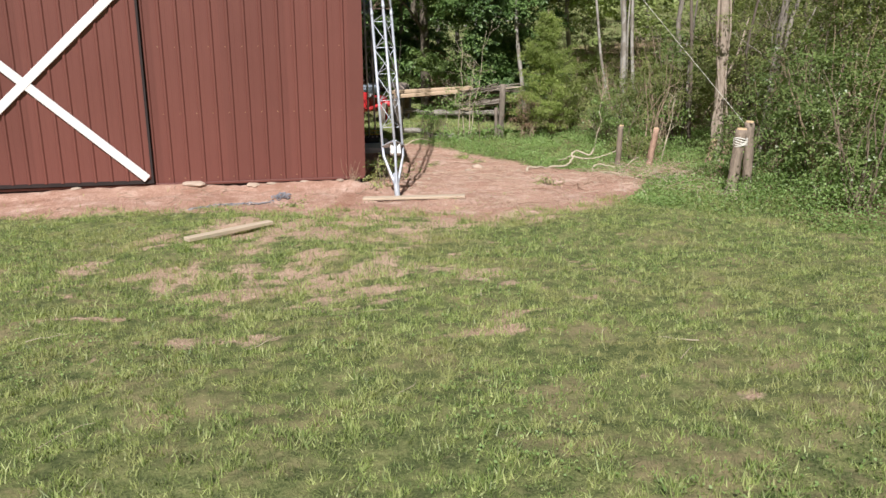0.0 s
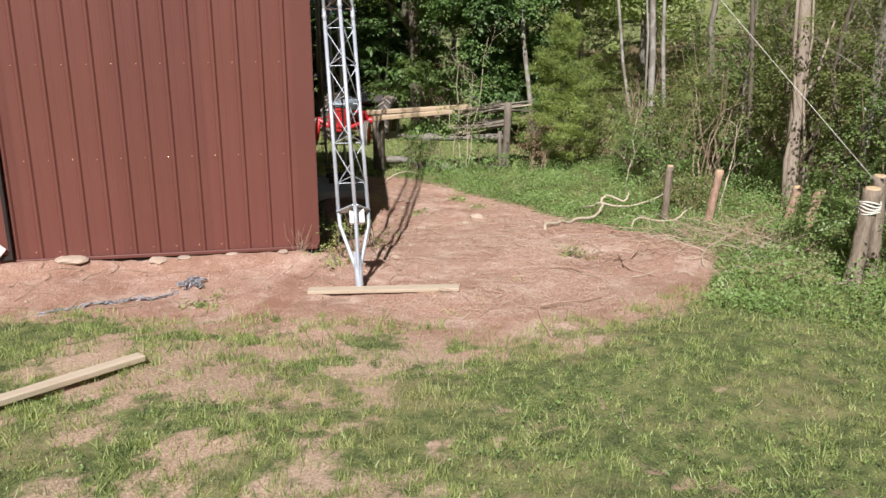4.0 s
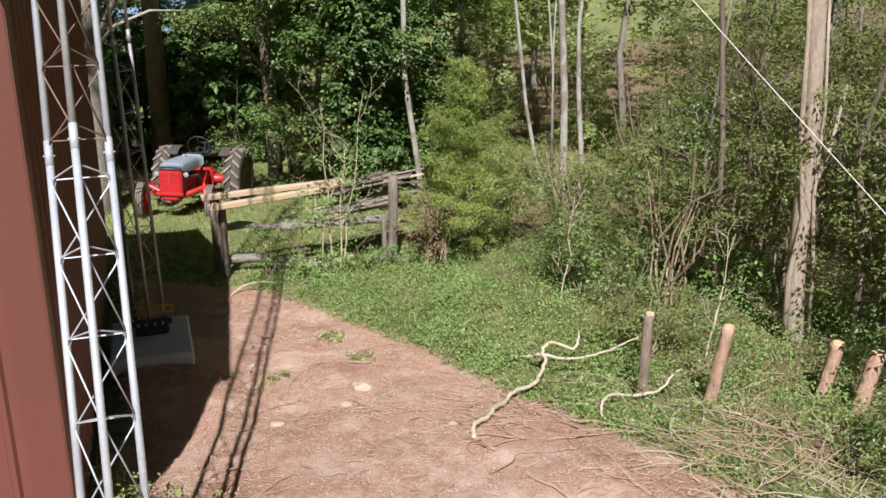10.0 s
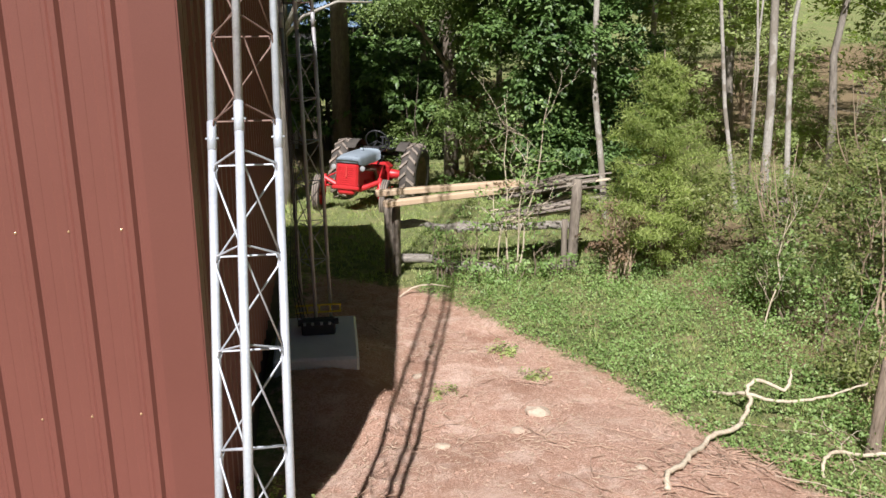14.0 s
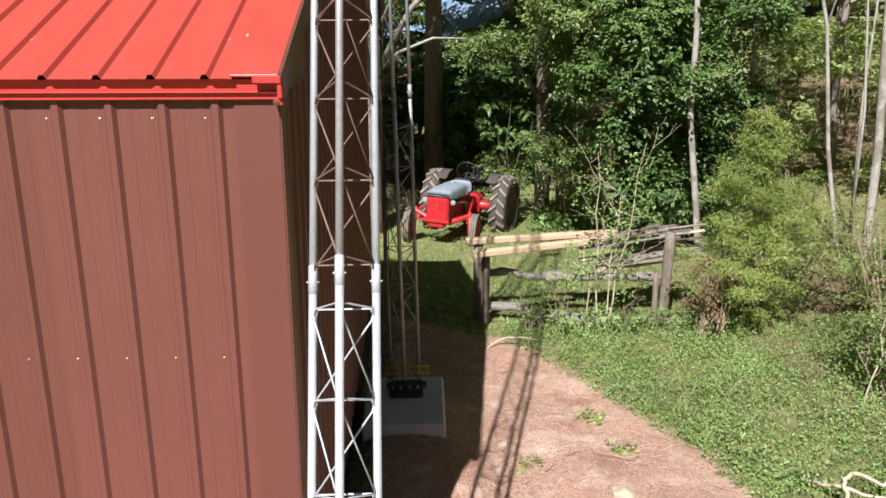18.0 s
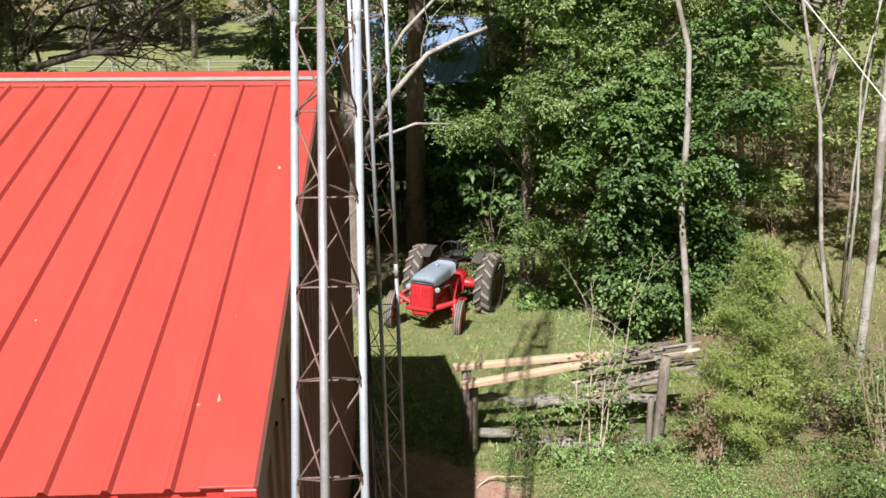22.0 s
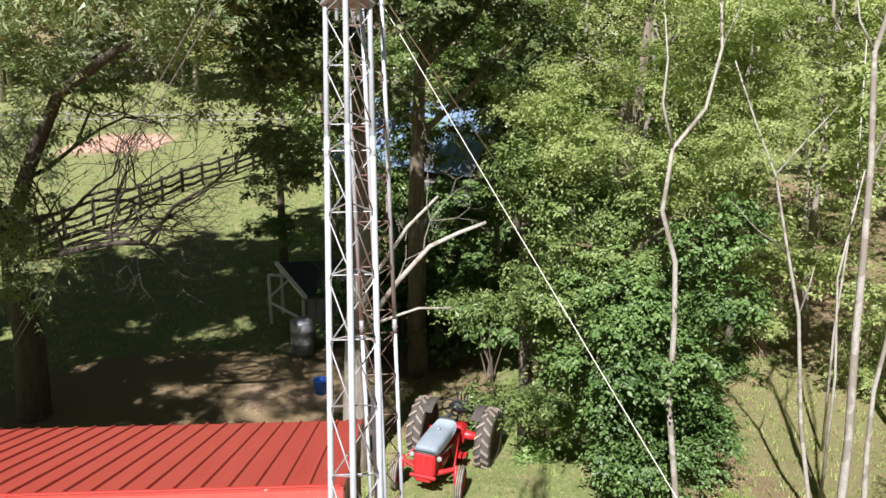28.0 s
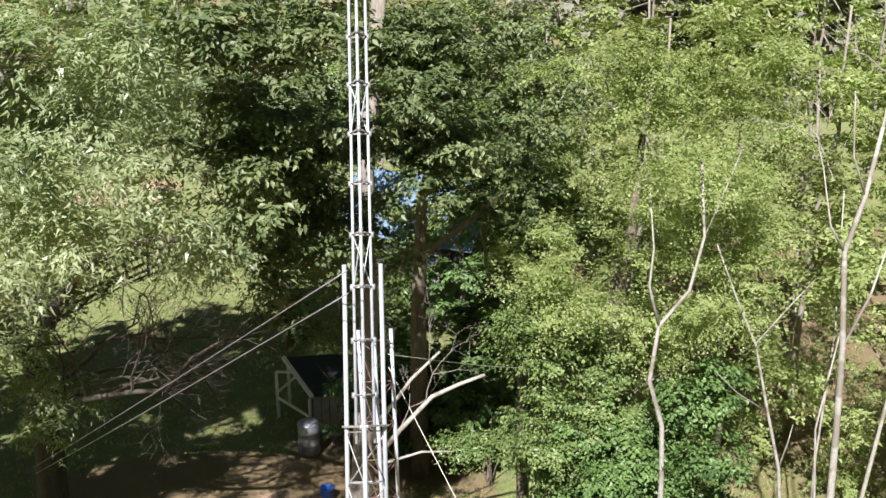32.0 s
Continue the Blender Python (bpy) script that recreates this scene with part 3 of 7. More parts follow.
def dirt(x, y):
    d = np.clip(0.5 + inside(x, y) * 1.6, 0, 1)
    rough = 0.35 + 1.3 * (0.55 * value_noise(x, y, 4.2, 36) + 0.45 * value_noise(x, y, 10.0, 37))
    islands = np.clip((0.55 * value_noise(x, y * 1.3, 3.4, 38) + 0.45 * value_noise(x, y, 8.0, 35)) * 4.4 - 1.15, 0.0, 1)
    for bx, by, rx, ry in BARE:
        d = np.maximum(d, np.clip(1.15 - 0.5 * rough * (((x - bx) / rx) ** 2 + ((y - by) / ry) ** 2), 0, 1) * islands * 0.66)
    worn = 0.67 - 0.34 * np.exp(-((x + 1.2) / 2.0) ** 2 - ((y + 4.3) / 1.8) ** 2) - 0.36 * np.exp(-((x - 0.1) / 2.8) ** 2 - ((y + 2.7) / 0.8) ** 2) - 0.08 * np.exp(-((y + 6.5) / 1.5) ** 2)
    d = np.maximum(d, np.clip((0.42 * patchy(x * 0.8, y * 1.3, 9) + 0.33 * value_noise(x, y * 1.3, 4.6, 31) + 0.25 * value_noise(x, y, 10.0, 33) - worn) * 2.6, 0, 0.85) * np.clip((0.4 - y) / 0.8, 0, 1))
    d = np.maximum(d, 0.95 * np.clip(1.2 - ((x + 2.3) / 1.5) ** 2 - ((y - 15.3) / 0.9) ** 2, 0, 1) * np.clip(patchy(x, y, 5) * 3 - 0.7, 0, 1))
    d = np.maximum(d, np.clip(1.6 - 1.6 * (((x + 15.2) / 3.2) ** 2 + ((y - 47.4) / 3.6) ** 2), 0, 1))
    return d


def litter(x, y):
    a = np.clip((x - 4.0) / 1.5, 0, 1) * np.clip((y + 5) / 2, 0, 1) * np.clip((40 - y) / 10, 0, 1) * np.clip((60 - x) / 20, 0, 1)
    glade = np.clip(1.4 - (((x - 9.2) / 3.2) ** 2 + ((y - 14.0) / 5.5) ** 2), 0, 1)
    b = np.clip((3.2 - np.abs(x - 0.2)) / 1.5, 0, 1) * np.clip((y - 13.0) / 1.5, 0, 1) * np.clip((24 - y) / 3, 0, 1)
    c = 0.9 * np.clip(1.3 - ((x + 4.6) / 4.2) ** 2 - ((y - 15.4) / 2.8) ** 2, 0, 1)
    e = np.clip((y - 74) / 10, 0, 1) * 0.5
    return np.clip(np.maximum.reduce([a * (1 - 0.55 * glade), b, c, e]), 0, 1)


def spread(lo, hi, step, far, k):
    inner = list(np.arange(lo, hi + 1e-6, step))
    out, s = [], step
    p = hi
    while p < far:
        s *= k
        p += s
        out.append(p)
    low, s, p = [], step, lo
    while p > -far:
        s *= k
        p -= s
        low.append(p)
    return np.array(low[::-1] + inner + out)


gx, gy = spread(-6.5, 8.0, 0.09, 420, 1.16), spread(-11.5, 9.0, 0.09, 480, 1.13)
X, Y = np.meshgrid(gx, gy)
Z = height(X, Y)
lumps = (RNG.random(X.shape) - 0.5) * 0.022 * (np.abs(X) < 9) * (np.abs(Y) < 12)
nx, ny = len(gx), len(gy)
ii = (np.arange(ny - 1)[:, None] * nx + np.arange(nx - 1)[None]).ravel()[:, None]
g_me = fast("ground", np.stack([X, Y, Z + lumps], -1).reshape(-1, 3), ii + np.array([0, 1, nx + 1, nx]), M_GROUND, True)
for key, fn in (("dirt", lambda x, y: 0.5 * dirt(x, y)), ("litter", litter), ("meadow", lambda x, y: np.clip((y - 7) / 4, 0, 1)), ("pad", lambda x, y: np.where(y > 40, 1.0, np.clip(0.75 + inside(x, y) * 0.9, 0, 1)))):
    g_me.attributes.new(key, "FLOAT", "POINT").data.foreach_set("value", fn(X, Y).astype(np.float32).ravel())
ground = tagged(new("ground", g_me), "sloping lawn and cleared reddish clay pad beside the barn", "ground", kind="structure")


def blades(x, y, ln, wd, lean):
    n = len(x)
    base = np.stack([x, y, height(x, y) - 0.01], 1)
    a = RNG.uniform(0, 2 * math.pi, n)
    t = np.stack([np.cos(a), np.sin(a), np.zeros(n)], 1)
    b = RNG.normal(size=(n, 3)) * lean + np.array([0, 0, 1])
    b /= np.linalg.norm(b, axis=1)[:, None]
    v = np.stack([base - t * wd[:, None], base + t * wd[:, None], base + b * ln[:, None]], 1).reshape(-1, 3)
    return v, np.arange(n * 3).reshape(-1, 3)


def lawn(n, x0, x1, y0, y1, ln, wd, keep=lambda x, y: x > -99):
    m = n // 8
    x, y = np.repeat(RNG.uniform(x0, x1, m), 8), np.repeat(RNG.uniform(y0, y1, m), 8)
    n = len(x)
    x, y = x + RNG.normal(size=n) * wd * 5, y + RNG.normal(size=n) * wd * 5
    rim = np.clip(np.minimum.reduce([x - x0, x1 - x, y - y0 + 0.2, y1 - y + 0.2]) / 0.8, 0, 1) if n > 100000 else 1.0
    tuft = np.sin(x * 5.1 + np.sin(y * 3.7) * 2) * np.sin(y * 4.6 + np.sin(x * 2.9) * 2)
    wear = dirt(x, y) + 0.7 * (value_noise(x, y, 5.0, 41) - 0.5) + 0.5 * (value_noise(x, y, 14.0, 43) - 0.5)
    ok = (RNG.random(n) > np.clip((wear - 0.32) * 2.6, 0, 0.985)) & (RNG.random(n) < (0.85 + 0.15 * tuft) * (0.15 + 0.85 * rim)) & keep(x, y)
    x, y, tuft = x[ok], y[ok], tuft[ok]
    k = len(x)
    return blades(x, y, ln * RNG.uniform(0.45, 1.5, k) * np.clip((0.35 * value_noise(x, y, 7.0, 51) + 0.65 * value_noise(x, y, 22.0, 52) - 0.2) * 2.6, 0.3, 1.6), wd * RNG.uniform(0.7, 1.4, k), 0.8)


def field(name, sets, label):
    vs, fs, n = [], [], 0
    for v, f in sets:
        vs.append(v)
        fs.append(f + n)
        n += len(v)
    return tagged(new(name, fast(name, np.concatenate(vs), np.concatenate(fs), L_GRASS)), label, "grass", kind="stuff")


def tufts(n, x0, x1, y0, y1, ln, wd, per=48):
    """Clumps of longer grass standing where the turf is thin."""
    x, y = RNG.uniform(x0, x1, n), RNG.uniform(y0, y1, n)
    d = dirt(x, y)
    ok = (d > 0.16) & (d < 0.86) & (inside(x, y) < 0.3)
    x, y, r = x[ok], y[ok], RNG.uniform(0.03, 0.11, ok.sum())
    x, y, r = np.repeat(x, per), np.repeat(y, per), np.repeat(r, per)
    k = len(x)
    return blades(x + RNG.normal(size=k) * r, y + RNG.normal(size=k) * r * 0.8, ln * RNG.uniform(0.4, 1.3, k), wd * RNG.uniform(0.7, 1.3, k), 0.55)


open_lawn = lambda x, y: x < 5.2 + 0.3 * np.sin(y * 2)
field("lawn_grass", [lawn(500000, -5.2, 5.2, -11.0, -5.4, 0.041, 0.0040, open_lawn), lawn(330000, -7.0, 6.0, -5.6, -1.2, 0.046, 0.0040, open_lawn), lawn(30000, -6.2, 1.6, -2.6, -0.25, 0.05, 0.0032), lawn(26000, 1.8, 6.0, -3.2, 6.6, 0.10, 0.0045, lambda x, y: inside(x, y) < -0.1), tufts(1100, -4.0, 3.2, -7.2, -1.3, 0.085, 0.0035)], "short patchy spring grass of the front lawn")
field("back_grass", [lawn(60000, -0.5, 5.5, 6.2, 16.5, 0.08, 0.007), lawn(50000, -14, 0.5, 9, 40, 0.11, 0.016, lambda x, y: litter(x, y) < 0.5), lawn(26000, 5.5, 12, 9, 20, 0.11, 0.012)], "mown grass behind the barn round the tractor")

wx, wy = RNG.uniform(-4.5, 5.0, 60000), RNG.uniform(-10.4, -2.2, 60000)
keep = (patchy(wx, wy, 21) > 0.56) & (dirt(wx, wy) < 0.35) & (RNG.random(60000) < 0.5)
wx, wy = wx[keep], wy[keep]
v, f = leaves(np.stack([wx, wy, height(wx, wy) + RNG.uniform(0.01, 0.04, len(wx))], 1), 0.019, 0.8, 1.5)
tagged(new("lawn_clover", fast("lawn_clover", v, f, L_COVER)), "clover and small broad weeds in the lawn", "weeds", kind="stuff")


# ---- barn ----
WALL_RIB, RIB, EAVE, RIDGE_Y, RIDGE_Z, DEEP, LONG = 0.2170, 0.2145, 3.11, 3.30, 4.14, 6.60, 11.0
PITCH = math.atan2(RIDGE_Z - EAVE, RIDGE_Y)
BACK = EAVE - 0.13     # the rear eave sits lower
PITCH_B = math.atan2(RIDGE_Z - BACK, RIDGE_Y)
barn = thing("barn", "brown ribbed steel pole barn with a bright red metal roof", "barn")


def sheet(length, ribs=4, foot=0.028, rise=0.019, width=WALL_RIB, swage=0.0012):
    """A ribbed steel sheet: local x across the ribs, y along them, z outwards; real thickness, two swages between ribs."""
    xs, hs = [0.0], [0.0]
    for i in range(ribs):
        c = (i + 0.5) * width
        for dx, h in ((-0.087, 0), (-0.083, swage), (-0.046, swage), (-0.042, 0), (-foot, 0.0), (-foot * 0.43, rise), (foot * 0.43, rise), (foot, 0.0), (0.042, 0), (0.046, swage), (0.083, swage), (0.087, 0)):
            xs.append(c + dx)
            hs.append(h)
    xs.append(ribs * width)
    hs.append(0.0)
    n = len(xs)
    v = [(x, y, h + dz) for dz in (0.0, -0.004) for y in (0, length) for x, h in zip(xs, hs)]
    f = [(i, i + 1, n + i + 1, n + i) for i in range(n - 1)] + [(2 * n + i + 1, 2 * n + i, 3 * n + i, 3 * n + i + 1) for i in range(n - 1)]
    f += [(2 * n + i, 2 * n + i + 1, i + 1, i) for i in range(n - 1)] + [(n + i, n + i + 1, 3 * n + i + 1, 3 * n + i) for i in range(n - 1)]
    f += [(0, n, 3 * n, 2 * n), (n - 1, 3 * n - 1, 4 * n - 1, 2 * n - 1)]
    return Shape().add(v, f)


def on_wall(ob, x, y, z, turn):
    """Stands a sheet up: its ribs upright, its face turned outwards by turn degrees about z from the front wall."""
    ob.matrix_local = pose(x, y, z, 90, 0, turn)


# walls: inner boarding and sheets
core = Shape()
core.box((LONG - 0.08, 0.06, EAVE - 0.08), (-LONG / 2 - 0.02, 0.05, EAVE / 2))
core.box((LONG - 0.08, 0.06, BACK - 0.08), (-LONG / 2 - 0.02, DEEP - 0.05, BACK / 2))
for gx_ in (-0.05, -LONG + 0.05):
    v = [(gx_ + dx, y, z) for dx in (-0.03, 0.03) for y, z in ((0.09, -0.1), (DEEP - 0.09, -0.1), (DEEP - 0.09, BACK - 0.08), (RIDGE_Y, RIDGE_Z - 0.1), (0.09, EAVE - 0.08))]
    core.add(v, [(0, 1, 2, 3, 4), (9, 8, 7, 6, 5), (0, 5, 6, 1), (1, 6, 7, 2), (2, 7, 8, 3), (3, 8, 9, 4), (4, 9, 5, 0)])
part("wall_framing", core, M_DARK, barn)
wall_me = sheet(EAVE - 0.07).mesh("wall_panel", M_WALL)
screw_me = Shape().lathe([(0.0, 0.005), (0.003, 0.005), (0.004, 0.003), (0.006, 0.002), (0.006, 0)], 6).mesh("screw", M_BRASS)
X0 = -0.249 + WALL_RIB / 2
for i in range(13):
    p = part("wall_panel", wall_me, M_WALL, barn)
    on_wall(p, X0 - (i + 1) * 4 * WALL_RIB, 0.0, 0.03, 0)
    if i < 8:
        for h in (0.06, 0.95, 1.83, 2.905):
            for k in range(4):
                part("screw", screw_me, M_BRASS, p).matrix_local = pose((k + 0.5) * WALL_RIB - 0.045, h, 0.0)
    q = part("wall_panel", wall_me, M_WALL, barn)
    q.matrix_local = pose(X0 - i * 4 * WALL_RIB, DEEP, 0.03 + BACK - EAVE, 90, 0, 180)
for i in range(8):
    y0 = 0.04 + i * 4 * WALL_RIB
    if y0 + 4 * WALL_RIB > DEEP:
        break
    for gx_, tn in ((0.0, 90), (-LONG, -90)):
        ym = y0 + 2 * WALL_RIB
        low = EAVE if ym < RIDGE_Y else BACK
        top = low + (RIDGE_Y - abs(ym - RIDGE_Y)) / RIDGE_Y * (RIDGE_Z - low)
        me = sheet(top - 0.25).mesh("gable_panel", M_WALL)
        g = part("gable_panel", me, M_WALL, barn)
        g.matrix_local = pose(gx_, y0 if tn == 90 else y0 + 4 * WALL_RIB, 0.0, 90, 0, tn)
for gx_ in (-0.004, -LONG - 0.006):
    v = [(gx_ + dx, y, z) for dx in (-0.004, 0.008) for y, z in ((0.02, EAVE - 0.5), (DEEP - 0.02, EAVE - 0.5), (DEEP - 0.02, BACK - 0.03), (RIDGE_Y, RIDGE_Z - 0.03), (0.02, EAVE - 0.03))]
    part("gable_head", Shape().add(v, [(0, 1, 2, 3, 4), (9, 8, 7, 6, 5), (0, 5, 6, 1), (1, 6, 7, 2), (2, 7, 8, 3), (3, 8, 9, 4), (4, 9, 5, 0)]), M_WALL, barn)
trim = Shape()
trim.box((0.185, 0.012, EAVE - 0.1), (-0.080, -0.008, EAVE / 2 - 0.02)).box((0.012, 0.12, EAVE - 0.1), (0.014, 0.05, EAVE / 2))
part("corner_trim", trim, M_WALL, barn)
part("base_trim", Shape().box((LONG, 0.03, 0.035), (-LONG / 2, -0.02, 0.015), None, 0.006), M_WALL, barn, "dented brown base flashing")
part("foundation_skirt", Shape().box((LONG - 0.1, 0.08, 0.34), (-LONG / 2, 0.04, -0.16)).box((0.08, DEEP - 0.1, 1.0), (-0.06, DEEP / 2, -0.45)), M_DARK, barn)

# roof
SL = RIDGE_Y / math.cos(PITCH) + 0.082
roof_me = sheet(SL, foot=0.02, rise=0.019, width=RIB, swage=0.0006).mesh("roof_panel", M_ROOF)
deck = Shape()
for sgn in (-1, 1):
    m = Matrix.Rotation(-PITCH_B if sgn > 0 else PITCH, 3, "X")
    cy, cz = RIDGE_Y + sgn * RIDGE_Y / 2, ((BACK if sgn > 0 else EAVE) + RIDGE_Z) / 2
    deck.box((LONG - 0.02, SL - 0.14, 0.03), (-LONG / 2 - 0.0, cy, cz - 0.03), m)
part("roof_deck", deck, M_DARK, barn)
for i in range(13):
    x = -0.268 + RIB / 2 - (i + 1) * 4 * RIB
    fpan = part("roof_panel", roof_me, M_ROOF, barn)
    fpan.matrix_local = Matrix.Translation((x, -0.076, EAVE - 0.076 * math.tan(PITCH) + 0.02)) @ Matrix.Rotation(PITCH, 4, "X")
    bpan = part("roof_panel", roof_me, M_ROOF, barn)
    bpan.matrix_local = Matrix.Translation((x + 4 * RIB, DEEP + 0.06, BACK - 0.06 * math.tan(PITCH_B) + 0.02)) @ Matrix.Rotation(math.pi, 4, "Z") @ Matrix.Rotation(PITCH_B, 4, "X")
capw = 0.17
c_, s_ = math.cos(PITCH), math.sin(PITCH)
prof = [(-capw * c_, -capw * s_ + 0.03), (-capw * c_ + 0.02, -capw * s_ + 0.045), (-0.02, 0.055), (0.02, 0.055), (capw * c_ - 0.02, -capw * s_ + 0.045), (capw * c_, -capw * s_ + 0.03)]
n_ = len(prof)
cap = Shape().add([(x, RIDGE_Y + y, RIDGE_Z + z + dz) for dz in (0, -0.006) for x in (0.03, -LONG - 0.3) for y, z in prof],
                  [(i, i + 1, n_ + i + 1, n_ + i) for i in range(n_ - 1)] + [(2 * n_ + i + 1, 2 * n_ + i, 3 * n_ + i, 3 * n_ + i + 1) for i in range(n_ - 1)] + [(i, 2 * n_ + i, 2 * n_ + i + 1, i + 1) for i in range(n_ - 1)])
part("ridge_cap", cap, M_ROOF, barn, "folded red ridge flashing")
for sgn in (-1, 1):
    part("closure_strip", Shape().box((LONG + 0.0, 0.045, 0.006), (-LONG / 2 - 0.0, RIDGE_Y + sgn * (capw - 0.055) * c_, RIDGE_Z - (capw - 0.055) * s_ + 0.052), Matrix.Rotation(sgn * -PITCH, 3, "X")), M_WHITERAIL if sgn < 0 else M_TRIM, barn, "closure strip, pale in front and red behind")
part("eave_trim", Shape().box((LONG + 0.02, 0.010, 0.085), (-LONG / 2 + 0.01, -0.034, EAVE - 0.052), None, 0.003).box((LONG + 0.02, 0.022, 0.005), (-LONG / 2 + 0.01, -0.046, EAVE - 0.062), None, 0.002), M_TRIM, barn, "red eave flashing")
part("eave_end_cap", Shape().box((0.115, 0.030, 0.032), (-0.020, -0.078, EAVE - 0.008), None, 0.004).box((0.020, 0.05, 0.07), (0.029, -0.06, EAVE - 0.05), None, 0.004).box((0.012, 0.04, 0.03), (0.031, -0.05, EAVE - 0.098), None, 0.003), M_TRIM, barn)
part("eave_trim", Shape().box((LONG + 0.02, 0.014, 0.1), (-LONG / 2 + 0.02, DEEP + 0.045, BACK - 0.06)), M_TRIM, barn)
for gx_ in (0.033, -LONG - 0.03):
    rk = Shape()
    for sgn in (-1, 1):
        m = Matrix.Rotation(-PITCH_B if sgn > 0 else PITCH, 3, "X")
        mid_z = ((BACK if sgn > 0 else EAVE) + RIDGE_Z) / 2
        rk.box((0.016, SL, 0.13), (gx_, RIDGE_Y + sgn * (RIDGE_Y / 2 + 0.03), mid_z - 0.035), m)
        rk.box((0.03, SL, 0.012), (gx_ - 0.02 if gx_ > 0 else gx_ + 0.02, RIDGE_Y + sgn * (RIDGE_Y / 2 + 0.03), mid_z - 0.095), m)
    part("rake_trim", rk, M_WALL, barn, "brown rake flashing")

for sgn in (-1, 1):
    part("rake_flashing", Shape().box((0.205, SL - 0.03, 0.012), (-0.068, RIDGE_Y + sgn * (RIDGE_Y / 2 + 0.045), ((BACK if sgn > 0 else EAVE) + RIDGE_Z) / 2 + 0.012), Matrix.Rotation(-PITCH_B if sgn > 0 else PITCH, 3, "X"), 0.003), M_ROOF, barn, "flat red flashing along the gable edge")

# sliding door with a white cross
DX1, DX0, DZ0, DZ1 = -2.88, -5.86, 0.05, 2.80
door = thing("sliding_door", "brown ribbed steel sliding barn door with a white board cross, closed", "door")
dw = (DX1 - DX0 - 0.04) / 14
d_me = sheet(DZ1 - DZ0 - 0.04, 7, width=dw).mesh("door_panel", M_WALL)
for i in range(2):
    on_wall(part("door_panel", d_me, M_WALL, door), DX0 + 0.02 + i * 7 * dw, -0.06, DZ0 + 0.04, 0)
# rails, plus near-black edge strips that stand in for the door's shadow line
dfr = Shape().box((DX1 - DX0, 0.035, 0.05), ((DX0 + DX1) / 2, -0.052, DZ0 + 0.02)).box((DX1 - DX0, 0.035, 0.05), ((DX0 + DX1) / 2, -0.052, DZ1))
dfr.box((0.03, 0.045, DZ1 - DZ0), (DX1 - 0.012, -0.05, (DZ0 + DZ1) / 2)).box((0.03, 0.045, DZ1 - DZ0), (DX0 + 0.012, -0.05, (DZ0 + DZ1) / 2))
part("door_frame", dfr, M_DARK, door, "dark bottom rail and near-black strips standing in for the door edge's shadow")
mid = Vector(((DX0 + DX1) / 2, -0.098, (DZ0 + DZ1) / 2))
for k, sgn in enumerate((-1, 1)):
    w, h = DX1 - DX0 - 0.1, DZ1 - DZ0 - 0.1
    ang = math.atan2(h, w) * sgn
    part("cross_board", Shape().box((math.hypot(w, h) - 0.06, 0.02, 0.115), mid + Vector((0, -0.004 * k, 0)), Matrix.Rotation(-ang, 3, "Y"), 0.004), M_WHITE, door, "white painted board")
part("door_track", Shape().box((6.2, 0.06, 0.09), (-5.0, -0.06, DZ1 + 0.09), None, 0.01), M_WALL, door)


# ---- lattice towers ----


def axis_frame(foot, head):
    """A frame with z from foot to head, x as level as can be."""
    z = (Vector(head) - Vector(foot)).normalized()
    y = z.cross(Vector((1, 0, 0))).normalized()
    x = y.cross(z)
    m = Matrix((x, y, z)).transposed().to_4x4()
    m.translation = foot
    return m


def lattice(parent, face, s0, s1, bays, r, m_leg, m_rod, joints=(), front_top=None, r_rod=0.0045):
    """Three legs along the parent's z, two behind and one in front, with level bent rods at the heights in bays (one list a
    section) and a diagonal on each face of each bay."""
    R = face / math.sqrt(3)
    corners = [Vector((R * math.cos(a), R * math.sin(a), 0)) for a in (radians(30), radians(150), radians(270))]
    for k, c in enumerate(corners):
        top = s1 if k < 2 or front_top is None else front_top
        cuts = [s0] + [j for j in joints if s0 < j < top] + [top]
        for i, (a, b) in enumerate(zip(cuts, cuts[1:])):
            part("leg", Shape().tube([c + Vector((0, 0, a)), c + Vector((0, 0, b))], r if i % 2 == 0 else r * 0.94, 10), m_leg[0] if k < 2 and len(m_leg) > 2 else m_leg[min(i, len(m_leg) - 1)], parent, smooth=True)
        for j in joints:
            if s0 < j < top:
                part("splice_sleeve", Shape().tube([c + Vector((0, 0, j - 0.10)), c + Vector((0, 0, j + 0.02))], r * 1.1, 10).tube([c + Vector((-r * 1.5, 0, j - 0.05)), c + Vector((r * 1.5, 0, j - 0.05))], 0.005, 6), m_leg[0], parent, "bolted splice sleeve", smooth=True)
    for i, rungs in enumerate(bays):
        mm = m_rod[min(i, len(m_rod) - 1)]
        for j, s in enumerate(rungs):
            z = Vector((0, 0, s))
            for k in range(3):
                a, b = corners[k], corners[(k + 1) % 3]
                d = (b - a).normalized()
                part("level_rod", Shape().tube([a + d * 0.012 + z + Vector((0, 0, -0.035)), a + d * 0.024 + z, b - d * 0.024 + z, b - d * 0.012 + z + Vector((0, 0, -0.035))], r_rod, 6), mm, parent, smooth=True)
                if j + 1 < len(rungs):
                    top = Vector((0, 0, rungs[j + 1] - 0.02))
                    part("diagonal_rod", Shape().tube([a + d * 0.012 + top, a + d * 0.02 + top - Vector((0, 0, 0.03)), b - d * 0.015 + z], r_rod, 6), mm, parent, smooth=True)
    return corners


